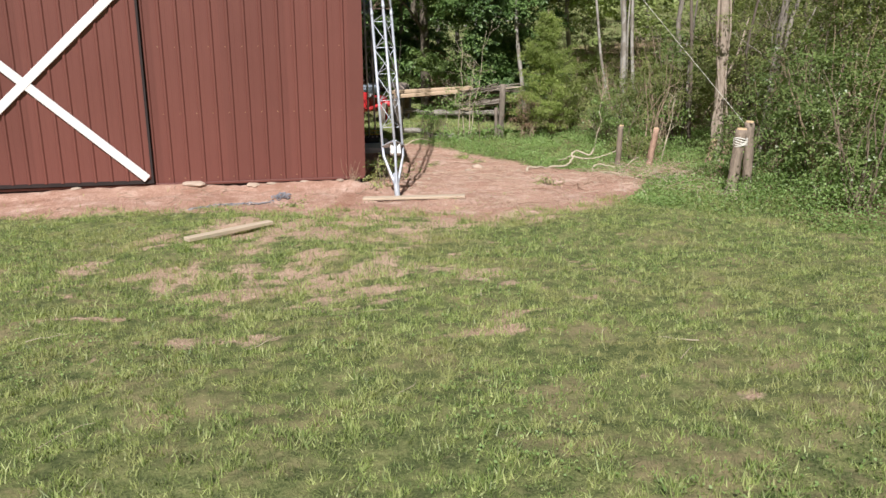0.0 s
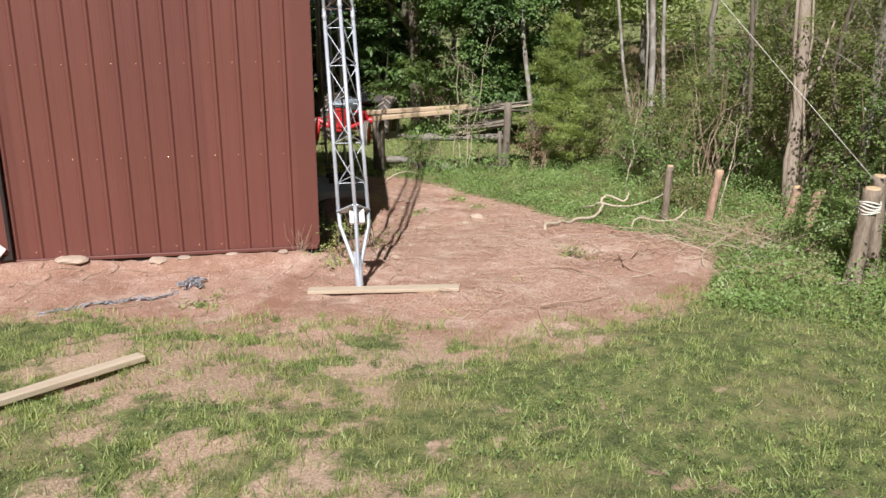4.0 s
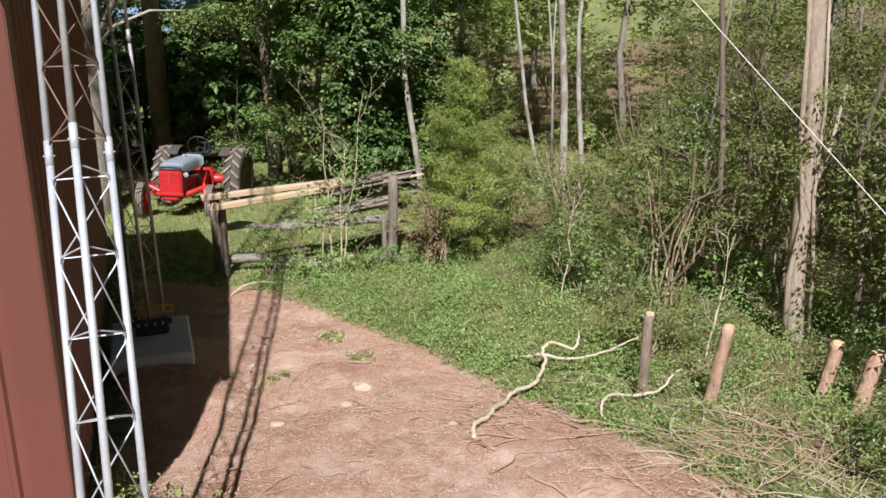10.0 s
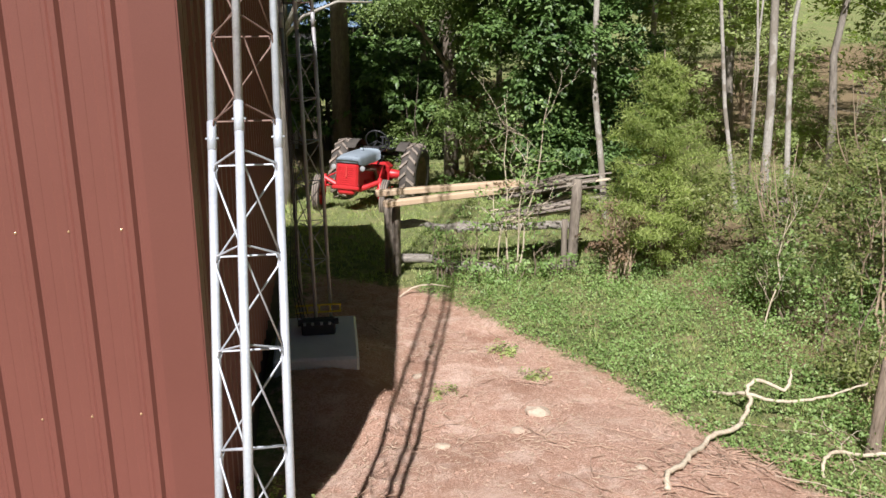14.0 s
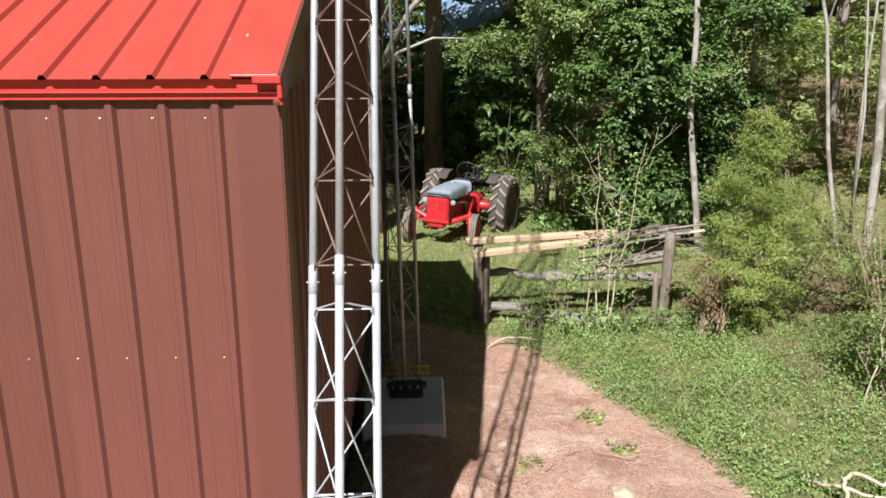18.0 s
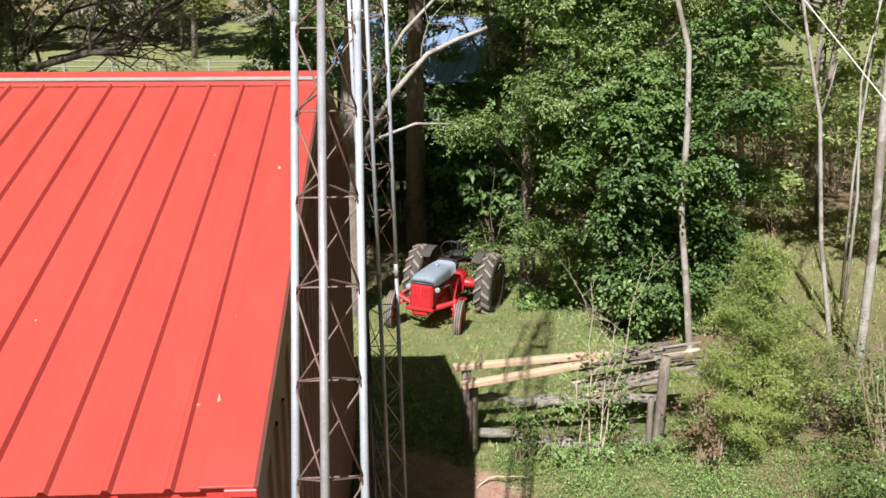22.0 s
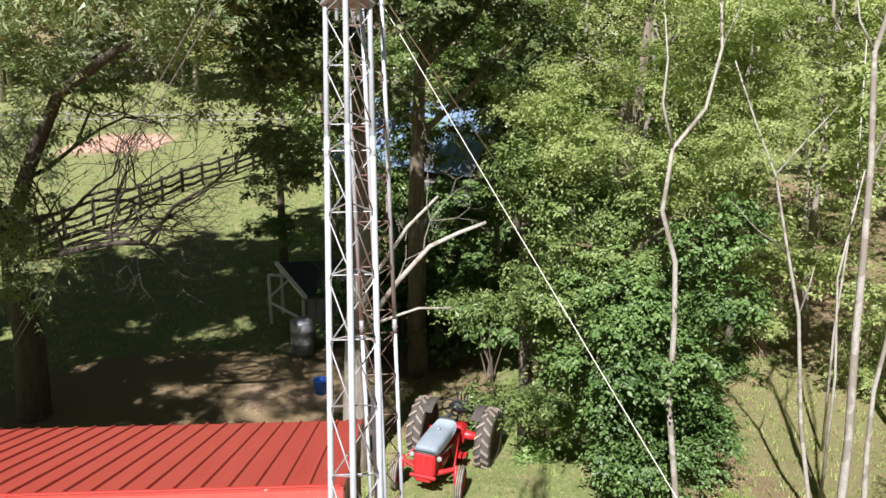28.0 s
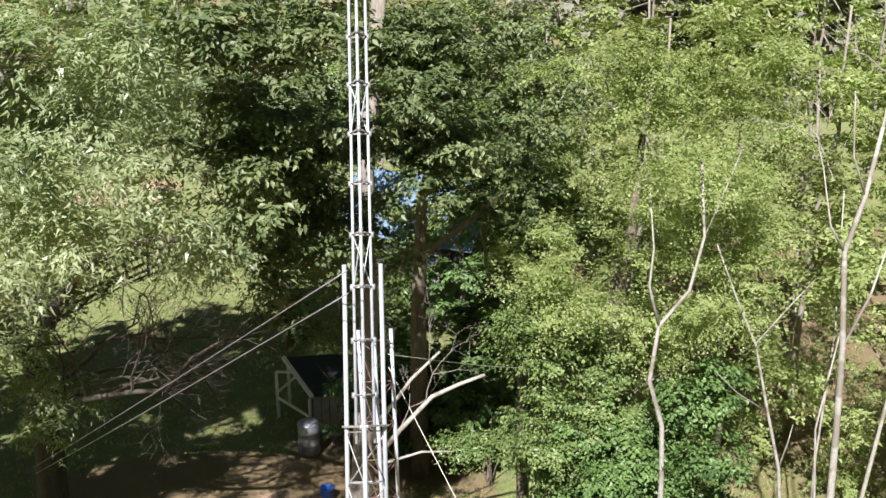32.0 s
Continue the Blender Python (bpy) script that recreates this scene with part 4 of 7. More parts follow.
N_FOOT, N_HEAD = Vector((0.30, -1.47, 0.04)), Vector((0.205, 2.75, 7.98))
near = new("leaning_tower")
near.matrix_world = axis_frame(N_FOOT, N_HEAD)
tagged(near, "galvanised lattice tower section leaning back over the barn", "tower", "lattice towers")
NF = 0.262
bays = [[0.985 + 0.37 * k for k in range(5)], [2.65 + 0.365 * k for k in range(8)], [5.42 + 0.36 * k for k in range(8)], [8.1, 8.46, 8.80]]
cs = lattice(near, NF, 0.72, 9.98, bays, 0.0175, (M_GALV, M_GALV_OLD, M_GALV, M_GALV), (M_GALV, M_RUST, M_GALV_OLD, M_GALV_OLD), (2.63, 5.33, 8.0), 8.83)
for c in cs:
    part("tapered_leg", Shape().tube([c * 0.10 + Vector((0, 0, 0.0)), c * 0.14 + Vector((0, 0, 0.2)), c * 0.96 + Vector((0, 0, 0.60)), c + Vector((0, 0, 0.74))], [0.018, 0.018, 0.0175, 0.0175], 10), M_GALV, near, smooth=True)
part("foot_pipe", Shape().tube([(0, 0, -0.06), (0, 0, 0.34)], 0.036, 14), M_GALV, near, "thick galvanised foot pipe", smooth=True)


def tri_plate(r, z, th):
    pts = []
    for a in (30, 150, 270):
        for da in (-9, 9):
            pts.append((r * math.cos(radians(a + da)), r * math.sin(radians(a + da))))
    return Shape().add([(x, y, z + dz) for dz in (0, th) for x, y in pts], [tuple(reversed(range(6))), tuple(range(6, 12))] + [(i, (i + 1) % 6, 6 + (i + 1) % 6, 6 + i) for i in range(6)])


part("base_plate", tri_plate(0.165, 0.72, 0.010), M_GALV, near, "triangular steel plate")
part("box", Shape().box((0.13, 0.09, 0.13), (0.02, -0.02, 0.65), None, 0.008), M_WHITE, near, "white junction box under the plate")
part("cap_plate", tri_plate(0.175, 8.83, 0.014), M_GALV_OLD, near, "triangular cap plate")
# the slim mast that rises from the cap plate
MF = 0.125
mr_ = MF / math.sqrt(3)
for a in (30, 150, 270):
    c = Vector((mr_ * math.cos(radians(a)), mr_ * math.sin(radians(a)), 0))
    part("mast_leg", Shape().tube([c + Vector((0, 0, 8.72)), c + Vector((0, 0, 10.6)), c + Vector((0, 0, 13.2))], 0.0115, 8), M_GALV, near, smooth=True)
for i in range(11):
    z = 9.05 + i * 0.38
    ring = Shape()
    for a in (30, 150, 270):
        p = Vector((mr_ * 1.2 * math.cos(radians(a)), mr_ * 1.2 * math.sin(radians(a)), z))
        q = Vector((mr_ * 1.2 * math.cos(radians(a + 120)), mr_ * 1.2 * math.sin(radians(a + 120)), z))
        ring.tube([p, q], 0.007, 6)
        ring.tube([p * 1.0 + Vector((0, 0, -0.02)), p + Vector((0, 0, 0.02))], 0.016, 8)
    part("mast_ring", ring, M_GALV_OLD, near, smooth=True)
    if i % 3 == 2:
        for a in (30, 150, 270):
            p = Vector((mr_ * math.cos(radians(a)), mr_ * math.sin(radians(a)), z))
            q = Vector((mr_ * math.cos(radians(a + 120)), mr_ * math.sin(radians(a + 120)), z + 0.38))
            part("mast_brace", Shape().tube([p, q], 0.004, 6), M_GALV, near)

# the fixed tower on its slab
SLAB_Z = -0.15
slab = tagged(new("concrete_slab", Shape().box((0.72, 0.97, 0.62), (0.43, 3.54, SLAB_Z - 0.31), None, 0.02).mesh("concrete_slab", M_CONC)), "square grey concrete tower footing beside the barn", "concrete slab")
F_FOOT, F_HEAD = Vector((0.43, 3.86, SLAB_Z)), Vector((0.255, 3.72, 8.0))
far_tower = new("standing_tower")
far_tower.matrix_world = axis_frame(F_FOOT, F_HEAD)
tagged(far_tower, "weathered lattice tower standing on a concrete footing", "tower", "lattice towers")
bays = [[0.6 + 0.365 * k for k in range(6)], [2.85 + 0.365 * k for k in range(8)], [5.6 + 0.365 * k for k in range(8)]]
lattice(far_tower, 0.262, 0.02, 8.25, bays, 0.0165, (M_GALV_OLD, M_GALV), (M_STEEL, M_RUST), (2.75, 5.5), None)
part("hinge_block", Shape().box((0.30, 0.16, 0.12), (0.02, -0.22, 0.06), None, 0.015).tube([(-0.16, -0.22, 0.1), (0.2, -0.22, 0.1)], 0.03, 10), M_BLACK, far_tower, "black steel hinge block")
for dx in (-0.1, -0.03, 0.05, 0.12):
    part("bolt", Shape().tube([(dx, -0.31, 0.11), (dx, -0.31, 0.135)], 0.012, 6), M_STEEL, far_tower)
bar = Shape().box((0.42, 0.02, 0.012), (0.02, 0.02, 0.17)).box((0.42, 0.02, 0.012), (0.02, 0.02, 0.10))
for dx in (-0.18, -0.08, 0.03, 0.13, 0.22):
    bar.box((0.012, 0.02, 0.08), (dx, 0.02, 0.135))
part("yellow_bracket", bar, M_YELLOW, far_tower, "yellow slotted bracket")
for k in range(4):
    part("cable", Shape().tube([(-0.16 + 0.03 * k, -0.12 + 0.02 * k, 0.05), (-0.2 + 0.02 * k, -0.13, 0.5), (-0.14 + 0.015 * k, -0.1, 1.3), (-0.1, -0.05, 2.6), (-0.08 + 0.01 * k, -0.06, 5.0)], 0.004, 6), M_BLACK, far_tower, smooth=True)

# guy ropes
ANCHOR = Vector((4.72, -1.95, 0.97))


def rope(name, a, b, r, sag, label, m=M_ROPE, cat="rope"):
    a, b = Vector(a), Vector(b)
    pts = [a.lerp(b, i / 16) - Vector((0, 0, sag * math.sin(math.pi * i / 16))) for i in range(17)]
    return tagged(new(name, Shape().tube(pts, r, 6).mesh(name, m, True)), label, cat, "guy lines")


rope("guy_rope", (0.36, 3.62, 7.85), ANCHOR, 0.0028, 0.06, "pale guy rope from the tower top to the cut stump")
rope("guy_wire", (0.36, 3.75, 7.9), (3.4, 13.5, 3.2), 0.004, 0.05, "thin guy wire running back into the trees")
for dz in (0.0, 0.16):
    rope("overhead_wire", (0.12, 2.72, 8.80 + dz), (-7.25, 13.9, 0.85 + dz), 0.0045, 0.02, "dull wire running from the tower down to the willow's trunk", M_STEEL, "cable")


# ---- split rail fence with the lumber stacked on it ----
rnd = random.Random(11)


def rough_post(x, y, z0, top, r, m, lean=(0, 0), n=9, square=False):
    s = Shape()
    pts = [Vector((x + lean[0] * f, y + lean[1] * f, z0 + (top - z0) * f)) for f in (0, 0.2, 0.5, 0.8, 1.0)]
    s.tube(pts, [r * k for k in (1.05, 1.0, 0.97, 1.02, 0.94)], 4 if square else n)
    return s


fence = thing("split_rail_fence", "old split-rail fence of weathered posts and lichened log rails", "fence")
for x, y, top, r in ((1.38, 6.62, 0.28, 0.055), (1.30, 6.86, 0.30, 0.06), (3.62, 6.66, 0.50, 0.066), (3.50, 6.60, 0.0, 0.04), (6.15, 6.2, 0.30, 0.07)):
    part("fence_post", rough_post(x, y, H(x, y) - 0.2, top, r, M_POST, (rnd.uniform(-.04, .04), 0.0)), M_POST, fence, smooth=True)
RAILS = ((1.36, 6.70, -0.44, 2.55, 6.74, -0.62, 0.05), (2.0, 6.66, -0.60, 3.0, 6.72, -0.70, 0.058), (2.75, 6.66, -0.70, 3.72, 6.86, -0.76, 0.075), (1.36, 6.80, -0.04, 2.5, 6.82, -0.12, 0.05), (2.15, 6.76, -0.12, 3.7, 6.92, -0.17, 0.055))
for a in RAILS:
    pts = wander(a[:3], a[3:6], 9, 0.035, rnd)
    part("rail", Shape().tube(pts, [a[6] * rnd.uniform(0.7, 1.2) for _ in pts], 8), M_LOG, fence, smooth=True)


def beam(a, b, w, h, m, name, label, cat, group=""):
    a, b = Vector(a), Vector(b)
    d = b - a
    rot = d.to_track_quat("X", "Z").to_matrix()
    ob = tagged(new(name, Shape().box((d.length, w, h), (0, 0, 0), None, min(w, h) * 0.12).mesh(name, m)), label, cat, group)
    ob.matrix_world = Matrix.Translation((a + b) / 2) @ rot.to_4x4()
    return ob


for a, b in (((1.14, 6.80, 0.355), (3.05, 7.02, 0.395)), ((1.22, 6.40, 0.315), (2.95, 6.93, 0.335))):
    beam(a, b, 0.095, 0.075, M_LUMBER, "lumber_beam", "fresh pale sawn beam lying along the fence top", "lumber", "stacked lumber")
for i in range(24):
    y0, z0 = 6.92 + rnd.uniform(-.1, .2), 0.20 + rnd.uniform(0, .14)
    beam((2.35 + rnd.uniform(-.1, .6), y0, z0), (3.85 + rnd.uniform(-.4, .45), y0 + 0.15 + rnd.uniform(-.1, .1), z0 + 0.05 + rnd.uniform(-.02, .09)), rnd.uniform(.035, .09), rnd.uniform(.012, .026), (M_OLDWOOD, M_BARK, M_BARK, M_OLDWOOD, M_PLANK)[i % 5] if i % 10 != 4 else M_BARK, "old_board", "grey weathered board in the stack on the fence", "board", "stacked lumber")
for i in range(14):
    y0, z0 = 6.86 + rnd.uniform(-.08, .14), -0.10 + rnd.uniform(0, .15)
    beam((2.65 + rnd.uniform(-.1, .35), y0, z0), (4.0 + rnd.uniform(-.3, .4), y0 + 0.25 + rnd.uniform(-.1, .1), z0 + 0.12 + rnd.uniform(-.03, .05)), rnd.uniform(.04, .1), rnd.uniform(.014, .028), M_PLANK if i % 4 == 0 else M_OLDWOOD, "old_board", "split grey board leaning in the fence below the stack", "board", "stacked lumber")

# ---- cut stumps and posts at the edge of the woods ----


def stump(name, x, y, top, r, lean, m, label, cat="stump", flare=1.5):
    z0 = H(x, y) - 0.1
    st = thing(name, label, cat, "cut stumps")
    n, k = 14, 16
    pts = [Vector((x + lean[0] * i / n + rnd.uniform(-.006, .006), y + lean[1] * i / n, z0 + (top - z0) * i / n)) for i in range(n + 1)]
    v, f = [], []
    for i, p in enumerate(pts):
        foot = 1 + (flare - 1) * max(0.0, 1 - i / n * 3.2) ** 1.5
        for q in range(k):
            a = 2 * math.pi * q / k
            ridge = noise.noise(Vector((math.cos(a) * 1.8 + x * 3, math.sin(a) * 1.8 + y * 3, p.z * 1.2)))
            crack = noise.noise(Vector((math.cos(a) * 5 + x, math.sin(a) * 5, p.z * 3.5)))
            rr = r * (foot + 0.16 * ridge + 0.09 * crack + 0.12 * (foot - 1) * math.cos(a * 4 + x))
            v.append(p + Vector((rr * math.cos(a), rr * math.sin(a), 0)))
    f = [(i * k + q, i * k + (q + 1) % k, (i + 1) * k + (q + 1) % k, (i + 1) * k + q) for i in range(n) for q in range(k)] + [tuple(range(n * k, n * k + k))]
    part("trunk", Shape().add(v, f), m, st, smooth=True)
    tip = Vector((lean[0] * 0.05, lean[1] * 0.05, 0.012))
    part("cut_end", Shape().add([q.lerp(pts[-1], 0.12) + Vector((0, 0, -0.004)) for q in v[-k:]] + [q.lerp(pts[-1], 0.2) + tip for q in v[-k:]], [(q, (q + 1) % k, k + (q + 1) % k, k + q) for q in range(k)] + [tuple(range(k, 2 * k))]), M_CUT, st, "fresh pale saw cut")
    return st, pts, r


stump("cut_post", 4.29, 1.24, 0.43, 0.045, (0.03, 0.02), M_STUMP, "grey cut sapling post with a pale sawn top")
stump("cut_post", 4.62, 0.80, 0.46, 0.048, (0.10, -0.04), M_RAW, "leaning debarked cut post with a pale sawn top")
stump("cut_post", 5.50, 0.56, 0.28, 0.055, (0.12, 0.0), M_RAW, "short reddish debarked stump", flare=0.75)
stump("cut_post", 5.50, 0.18, 0.32, 0.058, (0.19, 0.05), M_RAW, "short leaning reddish debarked stump", flare=0.75)
st, pts, rad = stump("rope_stump", 4.49, -2.16, 0.93, 0.072, (0.09, 0.0), M_STUMP, "thick cut stump with pale rope wound round its top", "stump", 1.3)
for k in range(5):
    z = 0.82 - k * 0.022
    ring = [Vector((4.572 + 0.083 * math.cos(a), -2.16 + 0.083 * math.sin(a), z + 0.012 * math.sin(a * 2 + k))) for a in [2 * math.pi * i / 20 for i in range(21)]]
    part("rope_turn", Shape().tube(ring, 0.008, 7), M_ROPE, st, "pale rope", smooth=True)
stump("anchor_stump", 4.86, -1.93, 0.98, 0.06, (-0.06, 0.0), M_STUMP, "dark cut stump holding the guy rope", flare=1.3)

# ---- loose things on the clay ----


def on_ground(name, pts_xy, r, m, label, cat, group="", lift=0.4, n=7):
    """A crooked branch lying along the places given (x, y and how far it arches up), smoothed between them."""
    key = [Vector((q[0], q[1], q[2] if len(q) > 2 else 0.0)) for q in pts_xy]
    ext = [key[0] * 2 - key[1]] + key + [key[-1] * 2 - key[-2]]
    fine, fr = [], []
    for i in range(1, len(ext) - 2):
        for k in range(4):
            t = k / 4
            a, b, c, d = ext[i - 1:i + 3]
            p = 0.5 * (2 * b + (c - a) * t + (2 * a - 5 * b + 4 * c - d) * t * t + (3 * b - a - 3 * c + d) * t ** 3)
            fine.append(p + Vector((rnd.gauss(0, .008), rnd.gauss(0, .008), 0)))
            fr.append((r[i - 1] * (1 - t) + r[i] * t) * 0.68 * rnd.uniform(0.88, 1.12))
    pts_xy, r = [tuple(p) for p in fine] + [tuple(key[-1])], fr + [r[-1] * 0.6]
    pts = [Vector((x, y, H(x, y) + r[i] * lift + (q[2] if len(q) > 2 else 0))) for i, q in enumerate(pts_xy) for x, y in (q[:2],)]
    return tagged(new(name, Shape().tube(pts, r, n).mesh(name, m, True)), label, cat, group)


def plank(name, ax, ay, bx, by, w, h, m, label, tip=0.0):
    return beam((ax, ay, H(ax, ay) + h / 2 + tip), (bx, by, H(bx, by) + h / 2 + tip), w, h, m, name, label, "plank")


plank("foot_board", -0.14, -1.44, 1.13, -1.70, 0.11, 0.03, M_PLANK, "pale plank lying under the tower foot on the clay", 0.01)
plank("loose_plank", -2.08, -3.72, -1.27, -3.02, 0.09, 0.04, M_PLANK, "pale plank lying in the patchy grass", 0.03)
for i in range(46):
    t = i / 45
    if i < 22:
        x, y = -2.25 + 1.0 * i / 22, -1.62 + 0.55 * i / 22 + 0.04 * math.sin(i)
    else:
        x, y = -1.17 + rnd.uniform(-.14, .12), -0.86 + rnd.uniform(-.1, .12)
    if i == 0:
        chain = thing("chain", "dull steel chain trailing to a small heap on the clay", "chain")
    s = Shape()
    loop = [Vector((0.03 * math.cos(a), 0.017 * math.sin(a), 0)) for a in [2 * math.pi * j / 8 for j in range(9)]]
    m3 = Euler((rnd.uniform(-1, 1), rnd.uniform(-.5, .5), rnd.uniform(0, 3) if i >= 22 else 0.5)).to_matrix()
    c = Vector((x, y, H(x, y) + 0.015 + (rnd.uniform(0, .05) if i >= 22 else 0)))
    part("link", s.tube([m3 @ p + c for p in loop], 0.007, 5, False), M_STEEL, chain, smooth=True)

# pale stripped vine across the edge of the pad
on_ground("stripped_vine", [(2.64, 0.84), (2.70, 0.98, .05), (2.86, 1.14, .03), (2.98, 1.30, .05), (3.16, 1.50, .03), (3.30, 1.64, .07), (3.56, 1.80, .06), (3.70, 1.95, .10), (3.78, 2.05, .18), (3.80, 2.16, .22), (3.92, 2.22, .28), (4.10, 2.16, .22), (4.20, 2.23, .26), (4.26, 2.34, .32)], [.030, .028, .03, .028, .03, .028, .028, .026, .025, .024, .023, .022, .02, .012], M_VINE, "thick pale crooked stripped vine lying across the pad", "branch", "cut branches")
on_ground("stripped_vine", [(3.64, 2.54, .04), (3.68, 2.40, .08), (3.74, 2.28, .12), (3.80, 2.14, .19), (3.96, 2.06, .17), (4.14, 2.02, .18), (4.34, 1.94, .24), (4.48, 1.90, .30), (4.59, 1.83, .37)], [.016, .02, .022, .022, .020, .018, .016, .014, .010], M_VINE, "pale vine reaching up to a cut post", "branch", "cut branches")
on_ground("stripped_vine", [(3.75, 0.94, .02), (3.80, 1.04, .08), (3.92, 1.12, .11), (4.08, 1.14, .07), (4.30, 1.15, .05), (4.44, 1.16, .09), (4.54, 1.20, .17), (4.66, 1.24, .22)], [.014, .018, .02, .02, .019, .017, .014, .008], M_VINE, "pale curved branch at the foot of a post", "branch", "cut branches")
on_ground("root", [(1.55, -3.0), (1.6, -2.5, .02), (1.75, -2.3, .03), (2.25, -2.12, .01)], [.012, .016, .014, .008], M_ROOT, "brown root on the clay", "branch", "cut branches")
on_ground("root", [(2.1, -0.95), (2.3, -1.15, .03), (2.5, -1.55, .02)], [.010, .014, .006], M_ROOT, "dark root on the clay", "branch", "cut branches")
on_ground("branch", [(3.0, -0.55), (2.88, -0.95, .05), (2.85, -1.2, .02), (3.05, -1.45, 0)], [.014, .016, .014, .006], M_ROOT, "forked dead branch on the clay", "branch", "cut branches")
on_ground("branch", [(3.0, -0.85, .02), (3.2, -0.7, .14), (3.35, -0.9, .04)], [.012, .010, .005], M_ROOT, "dead branch on the clay", "branch", "cut branches")
on_ground("weed_stalk", [(1.35, 5.75), (1.5, 5.85, .07), (1.7, 5.75, .12), (1.95, 5.85, .03)], [.014, .016, .014, .008], M_VINE, "pale bent stalk at the edge of the pad", "branch", "cut branches")


def sticks(name, n, fn, rlo, rhi, llo, lhi, m, label, curl=0.22, rise=0.03):
    """Strewn twigs: each bends as it goes; rise is how far their ends stand off the ground."""
    s = Shape()
    for _ in range(n):
        x, y = fn()
        a, ln, r, bend = rnd.uniform(0, math.pi), rnd.uniform(llo, lhi), rnd.uniform(rlo, rhi), rnd.gauss(0, curl)
        k = 4 if ln < 0.25 else 6
        p, z1 = [], rnd.uniform(0, rise)
        for i in range(k):
            p.append((x, y, H(x, y) + r * 0.6 + z1 * i / k + rnd.uniform(0, .012)))
            a += bend + rnd.gauss(0, curl * 0.8)
            x, y = x + ln / k * math.cos(a), y + ln / k * math.sin(a)
        s.tube(p, [r * (1 - 0.65 * i / (k - 1)) for i in range(k)], 4, False)
    return tagged(new(name, s.mesh(name, m)), label, "debris", kind="stuff")


def pad():
    while True:
        x, y = rnd.uniform(0.3, 4.0), rnd.uniform(-2.5, 6)
        if inside(np.array([x]), np.array([y]))[0] > 0.05 and rnd.random() < 2.6 * float(patchy(x, y, 61)) - 0.75:
            return x, y


sticks("clay_sticks", 210, pad, .002, .007, .10, .6, M_ROOT, "dry twigs and root scraps strewn over the clay", 0.3, .05)
sticks("clay_chips", 1500, pad, .002, .005, .012, .06, M_CHIP, "pale wood chips and clay crumbs scattered over the clay")
sticks("clay_straw", 2000, pad, .0016, .0036, .03, .20, M_CHIP, "pale straw and root threads on the clay", 0.4, .03)
sticks("edge_straw", 150, lambda: (rnd.gauss(4.3, .55), rnd.gauss(-0.5, 0.9)), .002, .006, .2, .9, M_VINE, "pale dry stalks at the edge of the pad", 0.35, .22)
sticks("edge_brush", 120, lambda: (rnd.gauss(4.35, .5), rnd.gauss(-0.4, 0.9)), .002, .006, .25, 1.1, M_ROOT, "cut brush heaped at the edge of the pad", 0.25, .3)
sticks("root_tangle", 70, lambda: (rnd.gauss(3.35, .4), rnd.gauss(1.0, .35)), .003, .008, .25, .8, M_ROOT, "tangle of torn roots round the vine", 0.45, .07)
sticks("yard_sticks", 60, lambda: (rnd.uniform(-4, 0.2), rnd.uniform(-2, -.2)), .003, .006, .1, .6, M_STICK, "twigs in front of the barn wall")
sticks("lawn_straw", 26, lambda: (rnd.uniform(-3, 3), rnd.uniform(-8.5, -2.5)), .0015, .004, .1, .45, M_VINE, "dry straws lying in the lawn")


# crumbs of clay over the bare ground
nc = 13000
kx, ky = RNG.uniform(-6, 3.9, nc), RNG.uniform(-2.6, 6.2, nc)
ok = (inside(kx, ky) > -0.15) & ~((kx < 0.05) & (ky > -0.08))
kx, ky = kx[ok], ky[ok]
kr = 0.003 + 0.011 * RNG.random(len(kx)) ** 3
octa = np.array([(1, 0, 0), (0, 1, 0), (-1, 0, 0), (0, -1, 0), (0, 0, 0.8), (0, 0, -0.8)], float)
kv = np.stack([kx, ky, height(kx, ky) + kr * 0.3], 1)[:, None] + (octa[None] + RNG.normal(size=(len(kx), 6, 3)) * 0.22) * kr[:, None, None]
kf = np.array([(0, 1, 4), (1, 2, 4), (2, 3, 4), (3, 0, 4), (1, 0, 5), (2, 1, 5), (3, 2, 5), (0, 3, 5)])
tagged(new("clay_crumbs", fast("clay_crumbs", kv.reshape(-1, 3), (np.arange(len(kx))[:, None, None] * 6 + kf).reshape(-1, 3), M_CLOD)), "crumbs and small clods of dry clay", "debris", kind="stuff")


def stone(x, y, r, flat=0.5, m=M_STONE, label="small pale stone on the clay", name="stone"):
    bm = bmesh.new()
    bmesh.ops.create_icosphere(bm, subdivisions=2, radius=r)
    for v in bm.verts:
        k = 1 + 0.35 * noise.noise(v.co * (1.6 / r) + Vector((x * 7, y * 5, 0)))
        v.co = Vector((v.co.x * k, v.co.y * k * 0.75, v.co.z * k * flat))
    me = bpy.data.meshes.new(name)
    bm.to_mesh(me)
    bm.free()
    me.materials.append(m)
    ob = tagged(new(name, me), label, "stone", "stones")
    ob.matrix_world = pose(x, y, H(x, y) + r * flat * 0.3, 0, 0, rnd.uniform(0, 180))


